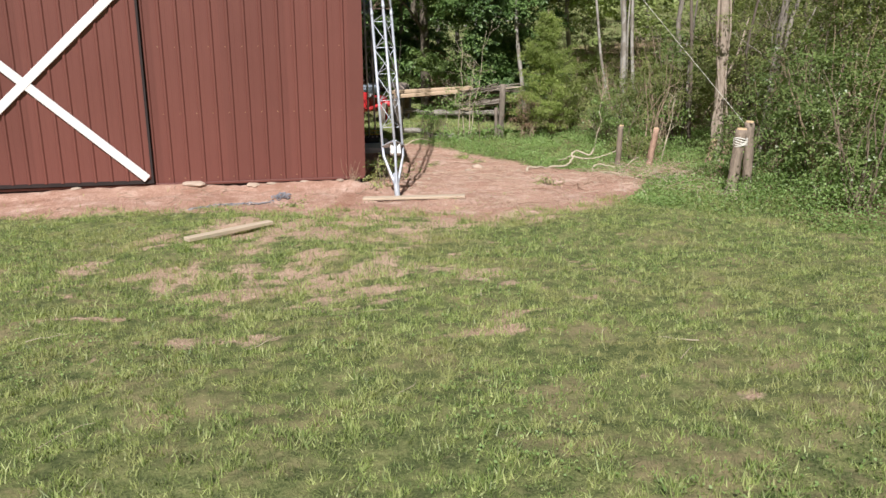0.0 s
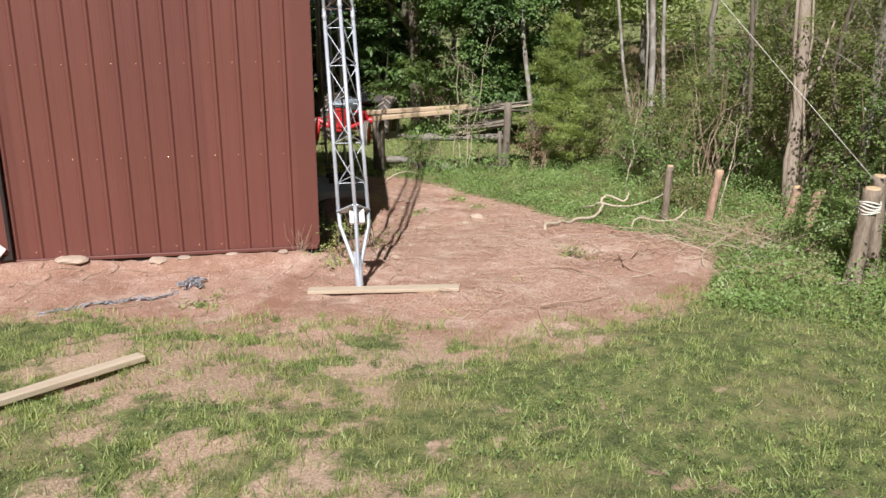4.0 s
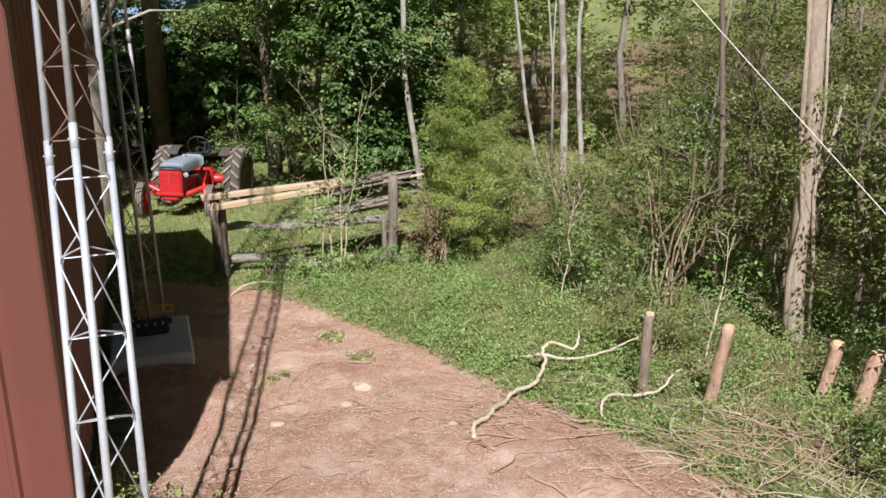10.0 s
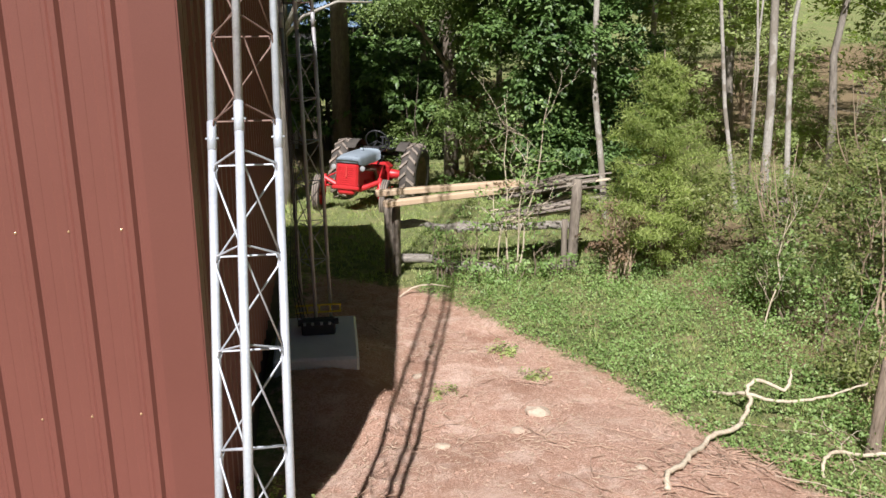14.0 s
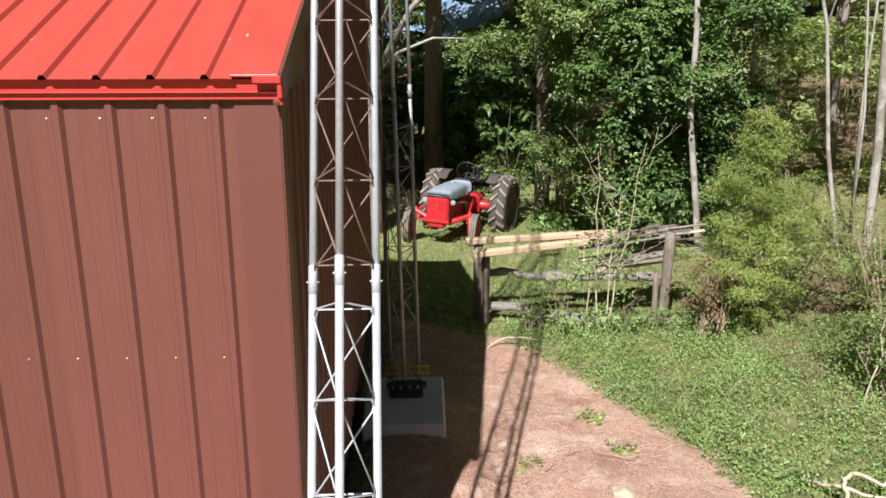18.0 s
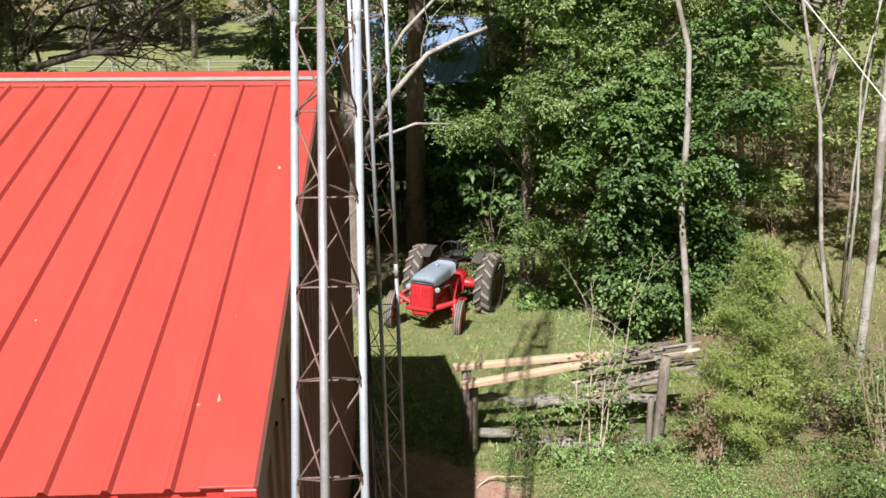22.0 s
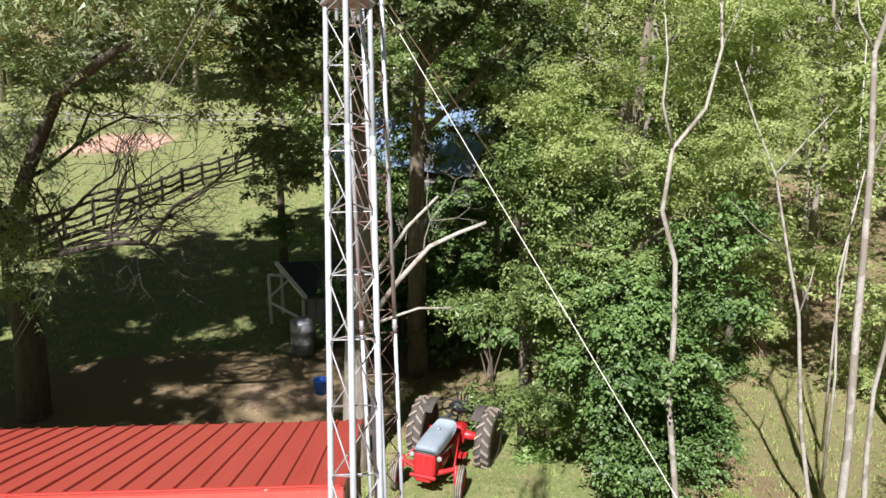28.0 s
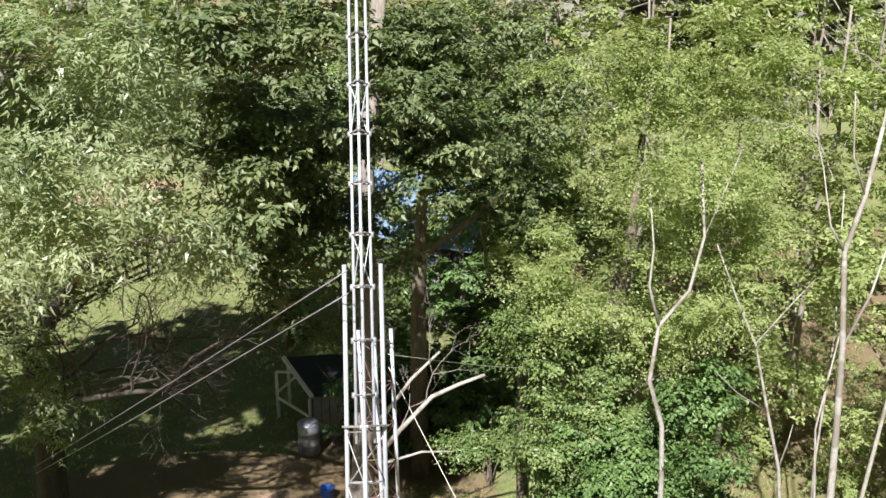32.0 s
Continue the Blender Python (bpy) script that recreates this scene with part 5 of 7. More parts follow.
for x, y, r in ((1.95, 2.09, .06), (2.17, 2.38, .10), (1.35, 1.9, .06), (1.0, 0.35, .04), (2.6, 1.2, .04), (0.75, -0.4, .05), (1.3, 3.3, .05), (1.6, 0.2, .035), (0.15, -0.35, .05), (1.9, 3.9, .04)):
    stone(x, y, r)
for x, w in ((-2.35, .17), (-1.55, .13), (-1.3, .08), (-0.85, .06), (-0.35, .07), (-3.9, .08)):
    stone(x, -0.07, w, 0.2, M_STONE, "flat broken concrete under the wall's edge", "concrete_chunk")
for x, y, r in [(rnd.uniform(-5, 3.3), rnd.uniform(-1.9, 4.5), rnd.uniform(.009, .02)) for _ in range(36)]:
    if inside(np.array([x]), np.array([y]))[0] > 0 and not (x < 0.1 and y > -0.1):
        stone(x, y, r, 0.6)

# ---- tractor ----


def tyre(r, w, rim_r, lugs, name, parent, centre, toe=0.0, back=True):
    """A wheel with its axle along local x: tyre with chevron lugs or ribs, rim and hub."""
    # rear discs take the dark rust tone in place of red paint in shadow
    wheel = part(name, Shape().lathe([(0.03, -w * 0.1), (0.06, -w * 0.12), (rim_r * 0.55, -w * 0.06), (rim_r * 0.9, -w * 0.16), (rim_r, -w * 0.42), (rim_r * 1.03, -w * 0.44), (rim_r * 1.03, w * 0.44), (rim_r, w * 0.42), (rim_r * 0.9, w * 0.1), (rim_r * 0.55, w * 0.16), (0.06, w * 0.2), (0.0, w * 0.2)], 28), M_RUST if back else M_RED, parent, "painted wheel disc", smooth=True)
    wheel.matrix_local = Matrix.Translation(centre) @ Matrix.Rotation(radians(toe), 4, "Z") @ Matrix.Rotation(math.pi / 2, 4, "Y")
    t = Shape().lathe([(rim_r, -w * 0.40), (rim_r * 1.1, -w * 0.5), (r * 0.9, -w * 0.52), (r * 0.975, -w * 0.42), (r, -w * 0.2), (r, w * 0.2), (r * 0.975, w * 0.42), (r * 0.9, w * 0.52), (rim_r * 1.1, w * 0.5), (rim_r, w * 0.40)], 36)
    part("tyre", t, M_RUBBER, wheel, "worn dark rubber tyre", smooth=True)
    if lugs:
        for k in range(lugs):
            for side in (-1, 1):
                a = 2 * math.pi * (k + (0.5 if side > 0 else 0)) / lugs
                lug = Shape()
                pts = []
                for f, h in ((0.02, 0.012), (0.5, 0.0)):
                    ang = a + (f * 0.42)
                    for da in (-0.045, 0.045):
                        for dr in (-0.01, 0.036):
                            rr = r + dr * 1.25 - (0.03 if f > 0.4 else 0)
                            pts.append((rr * math.cos(ang + da), rr * math.sin(ang + da), side * f * w * 0.98))
                lug.add(pts, [(0, 1, 3, 2), (4, 6, 7, 5), (0, 4, 5, 1), (2, 3, 7, 6), (1, 5, 7, 3), (0, 2, 6, 4)])
                part("lug", lug, M_TYRE, wheel, "dusty rubber lug")
    else:
        for dz in (-0.3, 0.0, 0.3):
            part("tread_rib", Shape().lathe([(r - 0.01, dz * w - 0.012), (r + 0.012, dz * w - 0.010), (r + 0.012, dz * w + 0.010), (r - 0.01, dz * w + 0.012)], 32), M_TYRE, wheel, smooth=True)
    return wheel


TR_AT, TR_TURN = (1.05, 11.745), -21.2
tractor = thing("tractor", "old red and grey farm tractor parked on the grass", "tractor", "", (TR_AT[0], TR_AT[1], H(*TR_AT) - 0.05), TR_TURN)
tractor.matrix_world = Matrix.Translation((TR_AT[0], TR_AT[1], H(*TR_AT) - 0.06)) @ Matrix.Rotation(radians(TR_TURN), 4, "Z") @ Matrix.Rotation(radians(-7.5), 4, "X") @ Matrix.Rotation(radians(1.5), 4, "Y")
# local: forward is -y, front axle at y = -0.35, rear axle at y = 1.32
FA, RA = -0.35, 1.27
for sx in (-1, 1):
    tyre(0.59, 0.30, 0.36, 18, "rear_wheel", tractor, Vector((sx * 0.69, RA, 0.59)))
    tyre(0.315, 0.13, 0.21, 0, "front_wheel", tractor, Vector((sx * 0.62, FA, 0.315)), 8, False)
hood = Shape()
secs = [(-0.665, 0.195, 0.895, 0.955), (-0.62, 0.208, 0.87, 1.005), (-0.42, 0.225, 0.84, 1.05), (0.2, 0.225, 0.86, 1.09), (0.62, 0.20, 0.90, 1.10)]
ring = []
for y, w, zb, zt in secs:
    r_ = []
    for k in range(11):
        a = math.pi * k / 10
        e = 0.42
        r_.append((w * (1 if math.cos(a) >= 0 else -1) * abs(math.cos(a)) ** e, y, zb + 0.02 + (zt - zb - 0.02) * abs(math.sin(a)) ** e))
    ring.append(r_)
hood.add([p for r_ in ring for p in r_], [(i * 11 + k, i * 11 + k + 1, (i + 1) * 11 + k + 1, (i + 1) * 11 + k) for i in range(4) for k in range(10)] + [tuple(range(11)), tuple(reversed(range(44, 55)))])
part("hood", hood, M_GREY, tractor, "faded grey rounded hood", True)
part("grille_shell", Shape().box((0.405, 0.16, 0.42), (0, -0.575, 0.69), None, 0.035), M_RED, tractor, "red grille shell")
part("grille_emblem", Shape().box((0.03, 0.012, 0.20), (0, -0.668, 0.76), None, 0.004), M_TRIM, tractor, "raised upright grille rib")
for k in range(9):
    part("grille_bar", Shape().box((0.31, 0.010, 0.014), (0, -0.657, 0.54 + k * 0.036), None, 0.003), M_RED, tractor)
part("bumper", Shape().box((0.50, 0.07, 0.07), (0, -0.68, 0.48), None, 0.02).box((0.30, 0.16, 0.10), (0, -0.60, 0.41), None, 0.03), M_RED, tractor, "red front bumper casting")
part("engine", Shape().box((0.26, 0.95, 0.42), (0, 0.02, 0.60), None, 0.04).box((0.34, 0.4, 0.2), (0, 0.1, 0.48), None, 0.04), M_RED, tractor, "red engine block")
part("manifold", Shape().tube([(0.17, -0.25, 0.78), (0.21, 0.0, 0.76), (0.2, 0.3, 0.74), (0.2, 0.55, 0.42), (0.22, 1.2, 0.36)], 0.03, 8), M_RUST, tractor, "rusty exhaust pipe", True)
part("transmission", Shape().box((0.32, 0.75, 0.36), (0, 0.8, 0.56), None, 0.05).box((0.44, 0.4, 0.42), (0, RA, 0.60), None, 0.08), M_RED, tractor, "red transmission housing")
part("rear_axle", Shape().tube([(-0.58, RA, 0.59), (-0.2, RA, 0.59), (0.2, RA, 0.59), (0.58, RA, 0.59)], [0.06, 0.10, 0.10, 0.06], 12), M_RED, tractor, "", True)
part("front_axle", Shape().tube([(-0.52, FA, 0.60), (-0.30, FA, 0.50), (-0.16, FA, 0.44), (0.16, FA, 0.44), (0.30, FA, 0.50), (0.52, FA, 0.60)], [0.04, 0.045, 0.055, 0.055, 0.045, 0.04], 8), M_RED, tractor, "red front axle beam")
for sx in (-1, 1):
    part("spindle", Shape().tube([(sx * 0.51, FA, 0.66), (sx * 0.52, FA, 0.30), (sx * 0.58, FA, 0.30)], 0.035, 8), M_RED, tractor, "", True)
    part("radius_rod", Shape().tube([(sx * 0.47, FA, 0.46), (sx * 0.2, 0.75, 0.46)], 0.022, 8), M_RED, tractor, "", True)
    part("steering_rod", Shape().tube([(sx * 0.47, FA + 0.06, 0.62), (sx * 0.24, 0.7, 0.80)], 0.016, 8), M_RED, tractor, "", True)
    part("headlight", Shape().lathe([(0.0, -0.05), (0.03, -0.045), (0.044, 0.0), (0.047, 0.03), (0.038, 0.035), (0.0, 0.038)], 16, Matrix.Translation((sx * 0.262, -0.56, 0.82)) @ Matrix.Rotation(math.pi / 2, 4, "X")), M_LAMP, tractor, "round headlight", True)
    fend = Shape()
    fp = []
    for k in range(9):
        a = radians(50 + 80 * k / 8)
        for dw in (-0.02, 0.17):
            fp.append((sx * (0.44 + dw - 0.02), RA + 0.60 * math.cos(a), 0.59 + 0.63 * math.sin(a)))
    fend.add(fp + [(x, y, z - 0.012) for x, y, z in fp], [(2 * k, 2 * k + 1, 2 * k + 3, 2 * k + 2) for k in range(8)] + [(18 + 2 * k + 2, 18 + 2 * k + 3, 18 + 2 * k + 1, 18 + 2 * k) for k in range(8)])
    part("fender", fend, M_RUBBER, tractor, "thin curved rear fender", True)
    part("footrest", Shape().box((0.18, 0.3, 0.02), (sx * 0.3, 0.75, 0.38), None, 0.006), M_RED, tractor)
part("dash", Shape().box((0.34, 0.08, 0.22), (0, 0.66, 1.02), None, 0.03), M_BLACK, tractor)
part("steering_column", Shape().tube([(0, 0.55, 1.0), (0, 0.98, 1.22)], 0.02, 8), M_BLACK, tractor)
wc, wr = Vector((0, 0.98, 1.22)), []
wm = Matrix.Rotation(radians(-62), 3, "X")
wheel_ring = [wc + wm @ Vector((0.22 * math.cos(a), 0.22 * math.sin(a), 0)) for a in [2 * math.pi * i / 24 for i in range(25)]]
sw = Shape().tube(wheel_ring, 0.014, 8, False)
for a in (0.5, 2.6, 4.7):
    sw.tube([wc, wc + wm @ Vector((0.22 * math.cos(a), 0.22 * math.sin(a), 0))], 0.009, 6)
part("steering_wheel", sw, M_BLACK, tractor, "thin black steering wheel", True)
part("seat", Shape().lathe([(0.0, 0.0), (0.16, 0.01), (0.22, 0.06), (0.235, 0.10), (0.225, 0.10), (0.20, 0.065), (0.15, 0.025), (0.0, 0.015)], 20, Matrix.Translation((0, 1.5, 0.98))), M_BLACK, tractor, "black pan seat", True)
for k in range(5):
    part("seat_slat", Shape().box((0.03, 0.02, 0.16), (-0.14 + 0.07 * k, 1.78, 1.16), None, 0.006), M_BLACK, tractor)
part("seat_back_frame", Shape().box((0.40, 0.03, 0.04), (0, 1.78, 1.25), None, 0.01).box((0.40, 0.03, 0.04), (0, 1.78, 1.07), None, 0.01).tube([(0, 1.75, 1.05), (0, 1.65, 0.9)], 0.02, 6), M_BLACK, tractor)
part("seat_spring", Shape().tube([(0, 1.1, 0.78), (0, 1.35, 0.84), (0, 1.5, 0.98)], 0.025, 6), M_BLACK, tractor)
part("lift_arm", Shape().tube([(-0.25, 1.5, 0.85), (-0.27, 1.95, 0.7)], 0.03, 6).tube([(0.25, 1.5, 0.85), (0.27, 1.95, 0.7)], 0.03, 6).box((0.5, 0.3, 0.14), (0.0, 1.75, 0.98), None, 0.03), M_BLACK, tractor, "black rear lift")
part("filler_cap", Shape().lathe([(0.035, 0), (0.04, 0.03), (0.03, 0.045), (0.0, 0.05)], 12, Matrix.Translation((0, 0.1, 1.085))), M_GREY, tractor, "", True)

# ---- small shelter, bucket, house and field fences beyond ----
shelter = thing("lean_to_shelter", "small wooden shelter with a dark sloping roof and pale frame", "shelter")
A_, B_ = Vector((-2.86, 20.4, 0.47)), Vector((-1.93, 18.7, 0.08))      # upper and lower ends of the near roof edge
WID = Vector((1.75, 0.15, 0.0))
for p, top in (((-2.97, 19.6), 0.42), ((-2.0, 18.75), 0.0), ((-1.15, 20.5), 0.4), ((-0.25, 18.85), 0.0), ((-2.75, 20.4), 0.38)):
    z0 = H(*p)
    part("shelter_post", Shape().box((0.08, 0.08, top - z0 + 0.1), (p[0], p[1], (top + z0) / 2 - 0.05), None, 0.008), M_WHITE, shelter, "pale grey post")
for a, b in (((-2.97, 19.6, 0.42), (-2.45, 19.65, 0.36)), ((-2.97, 19.6, -0.2), (-2.42, 19.6, 0.28)), ((-2.97, 19.6, -0.36), (-2.0, 18.75, -0.55))):
    part("shelter_brace", Shape().tube([a, b], 0.04, 5), M_WHITE, shelter, "pale grey brace")
up_, dn_ = Vector((0, 0, 0.06)), Vector((0, 0, -0.03))
part("rafter", Shape().add([p + d + e for e in (Vector((-.05, 0, 0)), Vector((.05, 0, 0))) for d in (up_, dn_) for p in (A_, B_)], [(0, 1, 3, 2), (4, 6, 7, 5), (0, 4, 5, 1), (2, 3, 7, 6), (0, 2, 6, 4), (1, 5, 7, 3)]), M_WHITE, shelter, "pale roof edge board")
part("shelter_roof", Shape().add([p + d for d in (Vector((0.05, 0, 0.03)), Vector((0.05, 0, -0.01))) for p in (A_, B_, B_ + WID, A_ + WID)], [(0, 1, 2, 3), (7, 6, 5, 4), (0, 4, 5, 1), (1, 5, 6, 2), (2, 6, 7, 3), (3, 7, 4, 0)]), M_BLACK, shelter, "dark sheet roof")
for i in range(8):
    x = -1.9 + i * 0.215
    part("wall_board", Shape().box((0.2, 0.035, 1.22), (x + 0.1, 18.76 + 0.02 * i, -0.58), None, 0.006), M_STEEL, shelter, "blue-grey wall board")
plank("loose_board", -2.05, 18.3, -1.75, 18.55, 0.12, 0.03, M_PLANK, "pale board lying before the shelter", 0.01)

barrel = tagged(new("barrel", Shape().lathe([(0, 0), (0.26, 0), (0.28, 0.04), (0.28, 0.3), (0.29, 0.31), (0.28, 0.33), (0.28, 0.62), (0.29, 0.63), (0.28, 0.66), (0.28, 0.86), (0.25, 0.9), (0, 0.9)], 20, Matrix.Translation((-1.95, 17.75, H(-1.95, 17.75) - 0.02))).mesh("barrel", M_STEEL, True)), "dull steel barrel beside the shelter", "barrel")
bucket = tagged(new("bucket", Shape().lathe([(0, 0), (0.13, 0), (0.165, 0.34), (0.175, 0.35), (0.155, 0.35), (0.12, 0.02), (0, 0.02)], 20, Matrix.Translation((-1.34, 15.6, H(-1.34, 15.6) - 0.01))).mesh("bucket", M_BLUE, True)), "blue plastic bucket on the ground", "bucket")

house = thing("house", "weathered grey board house with a pale blue metal roof", "house", "", (1.55, 31.2, H(1.55, 31.2)), -32.0)
HL, HW, HE, HR = 6.0, 2.0, 2.75, 4.75     # half width HW, eave and ridge heights
hp = math.atan2(HR - HE, HW)
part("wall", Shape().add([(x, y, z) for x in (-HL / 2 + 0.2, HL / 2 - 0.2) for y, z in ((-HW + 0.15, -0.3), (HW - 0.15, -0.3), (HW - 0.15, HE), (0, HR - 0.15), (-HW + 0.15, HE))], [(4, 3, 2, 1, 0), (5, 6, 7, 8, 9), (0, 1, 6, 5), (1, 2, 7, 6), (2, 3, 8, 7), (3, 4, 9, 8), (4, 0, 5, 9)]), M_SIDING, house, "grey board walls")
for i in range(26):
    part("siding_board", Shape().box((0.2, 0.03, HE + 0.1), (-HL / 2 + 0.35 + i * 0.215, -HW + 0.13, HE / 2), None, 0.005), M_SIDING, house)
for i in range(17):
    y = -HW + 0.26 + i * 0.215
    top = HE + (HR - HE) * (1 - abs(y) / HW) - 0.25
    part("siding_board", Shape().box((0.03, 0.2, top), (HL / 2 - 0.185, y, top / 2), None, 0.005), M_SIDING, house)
sl = math.hypot(HW, HR - HE) + 0.25
for sgn in (-1, 1):
    m = Matrix.Rotation(sgn * -hp, 3, "X")
    c = Vector((0, sgn * (HW / 2 + 0.06), (HE + HR) / 2 - 0.05))
    part("roof", Shape().box((HL + 0.3, sl, 0.05), c, m, 0.01), M_BLUEROOF, house, "pale blue sheet metal roof")
    for i in range(16):
        part("roof_seam", Shape().box((0.03, sl, 0.04), c + m @ Vector((-HL / 2 - 0.05 + i * 0.405, 0, 0.04)), m), M_BLUEROOF, house)
    part("rake_board", Shape().box((0.06, sl, 0.16), c + m @ Vector((HL / 2 + 0.12, 0, -0.1)), m), M_RAIL, house, "dark rake board")
win = part("window", Shape().box((0.05, 0.7, 0.07), (HL / 2 - 0.14, 0.1, 3.75)).box((0.05, 0.7, 0.07), (HL / 2 - 0.14, 0.1, 3.2)).box((0.05, 0.07, 0.5), (HL / 2 - 0.14, -0.22, 3.47)).box((0.05, 0.07, 0.5), (HL / 2 - 0.14, 0.42, 3.47)), M_WHITE, house, "small white attic window frame")
part("pane", Shape().box((0.02, 0.6, 0.5), (HL / 2 - 0.15, 0.1, 3.47)), M_PANE, win)
win = part("window", Shape().box((0.9, 0.05, 0.08), (1.2, -HW + 0.09, 2.2)).box((0.9, 0.05, 0.08), (1.2, -HW + 0.09, 1.2)).box((0.08, 0.05, 1.0), (0.75, -HW + 0.09, 1.7)).box((0.08, 0.05, 1.0), (1.65, -HW + 0.09, 1.7)), M_WHITERAIL, house, "pale window frame")
part("pane", Shape().box((0.84, 0.02, 0.95), (1.2, -HW + 0.1, 1.7)), M_PANE, win)

field_fence = thing("field_fence", "long dark three-rail fence across the pasture", "fence")
fpts = [(-14.45 + 0.56 * i + rnd.uniform(-.08, .08), 21.9 + 1.35 * i + 0.2 * math.sin(i * 1.3)) for i in range(20)]
for x, y in fpts:
    part("fence_post", Shape().box((0.12, 0.12, 1.2), (x, y, H(x, y) + 0.47), Euler((0, rnd.uniform(-.06, .06), rnd.uniform(0, 1))).to_matrix(), 0.01), M_RAIL, field_fence)
for (x0, y0), (x1, y1) in zip(fpts, fpts[1:]):
    for h in (0.25, 0.56, 0.92):
        a, b = Vector((x0, y0, H(x0, y0) + h)), Vector((x1, y1, H(x1, y1) + h))
        part("rail", Shape().tube([a, a.lerp(b, .5) + Vector((0, 0, rnd.uniform(-.08, .02))), b], 0.06, 5), M_RAIL, field_fence)
white_fence = thing("white_fence", "distant whitewashed rail fence", "fence")
for i in range(14):
    x, y = -26 + 3 * i, 53 + 0.5 * math.sin(i)
    part("fence_post", Shape().box((0.12, 0.12, 0.95), (x, y, H(x, y) + 0.42)), M_WHITERAIL, white_fence)
    for h in (0.4, 0.75):
        x2 = x + 3
        part("rail", Shape().tube([(x, y, H(x, y) + h), (x2, 53 + 0.5 * math.sin(i + 1), H(x2, y) + h)], 0.045, 5), M_WHITERAIL, white_fence)


# ---- trees and shrubs ----
tw = random.Random(23)


def twigs(s, a, length, r, depth, up=0.5, spread_=0.7):
    """Adds a forking spray of branches to shape s, starting at a; returns the twig ends."""
    ends = []

    def grow(p, d, ln, rr, k):
        q = p + d * ln
        m_ = p.lerp(q, 0.5) + Vector((tw.uniform(-1, 1), tw.uniform(-1, 1), tw.uniform(-1, 1))) * ln * 0.08
        s.tube([p, m_, q], [rr, rr * 0.85, rr * 0.7], 5 if rr > 0.012 else 4, False)
        if k == 0:
            ends.append(q)
            return
        for _ in range(tw.choice((2, 2, 3))):
            e = (d + Vector((tw.gauss(0, spread_), tw.gauss(0, spread_), tw.gauss(0, spread_ * 0.7) + up * 0.2))).normalized()
            grow(q, e, ln * tw.uniform(0.6, 0.85), rr * 0.62, k - 1)
    grow(Vector(a[0]), Vector(a[1]).normalized(), length, r, depth)
    return ends


def tree(name, label, trunk, r0, r1, bark, limbs=(), blobs=(), n=0, size=0.08, leaf=None, cat="tree", group="", up=0.6, long=1.7, droop=0.0, clump=0.27, per=140, sides=10, hollow=0.6, sprays=(), more=((), 0), simple=False, limb_bark=None):
    t = thing(name, label, cat, group)
    k = len(trunk) - 1
    part("trunk", Shape().tube(trunk, taper(k, r0, r1), sides), bark, t, smooth=True)
    for pts, a, b in limbs:
        part("limb", Shape().tube(pts, taper(len(pts) - 1, a, b), 7), limb_bark or bark, t, smooth=True)
    ends = []
    if sprays:
        for a, d, ln, r, dep in sprays:
            s = Shape()
            ends += twigs(s, (a, d), ln, r, dep)
            part("twig_spray", s, bark, t)
    pts = []
    if blobs:
        sub = []
        for c, r in blobs:
            for _ in range(7):
                d = Vector((tw.gauss(0, 1), tw.gauss(0, 1), tw.gauss(0, 1))).normalized() * tw.uniform(0.45, 0.95)
                q = tw.uniform(0.28, 0.5)
                sub.append(((c[0] + d.x * r[0], c[1] + d.y * r[1], c[2] + d.z * r[2]), (r[0] * q, r[1] * q, r[2] * q * 0.8)))
        leafy, fan = (12, 8) if n > 10000 else (8, 5) if n > 1500 else (6, 3)
        pts.append(boughs(sub, n, clump * 1.35, leafy, fan, 0.35, 0.2 + droop))
        if more[1]:
            pts.append(boughs(more[0], more[1], clump * 1.2, 12, 8, 0.3, 0.2 + droop))
    if pts:
        v, f = (shards_at if simple else blades_at)(*(np.concatenate(q) for q in zip(*pts)), size * 1.15, long * 1.15)
        part("crown", fast("crown", v, f, leaf), leaf, t)
    return t, ends


def shrub(x, y, h, w, n, size, leaf, label, stems=6, bark=M_TWIG, name="shrub", group="woodland shrubs", up=0.5, simple=False, sprays=0):
    z = H(x, y)
    t = thing(name, label, "shrub", group)
    for _ in range(stems):
        s = Shape()
        a = tw.uniform(0, 2 * math.pi)
        e = (x + w * 0.7 * tw.random() * math.cos(a), y + w * 0.7 * tw.random() * math.sin(a), z + h * tw.uniform(0.6, 0.98))
        s.tube(wander((x + tw.uniform(-.12, .12), y + tw.uniform(-.12, .12), z - 0.05), e, 4, h * 0.05, tw), taper(4, 0.006 + h * 0.006, 0.003), 5, False)
        part("stalk", s, bark, t)
    for _ in range(sprays):
        s = Shape()
        twigs(s, ((x + tw.uniform(-.3, .3) * w, y + tw.uniform(-.3, .3) * w, z + h * tw.uniform(0.1, 0.5)), (tw.uniform(-.6, .6), tw.uniform(-.6, .2), 1.0)), h * 0.2, 0.004 + 0.003 * h, 3)
        part("twig_spray", s, bark, t)
    blobs = [((x + tw.uniform(-.45, .45) * w, y + tw.uniform(-.45, .45) * w, z + h * tw.uniform(0.25, 0.82)), (w * tw.uniform(.35, .6), w * tw.uniform(.35, .6), h * tw.uniform(.16, .26))) for _ in range(6)]
    v, f = (shards_at if simple else blades_at)(*boughs(blobs, n, 0.16 + 0.06 * w, 9, 6, 0.25), size * 1.2, 1.9)
    part("foliage", fast("foliage", v, f, leaf), leaf, t)
    return t


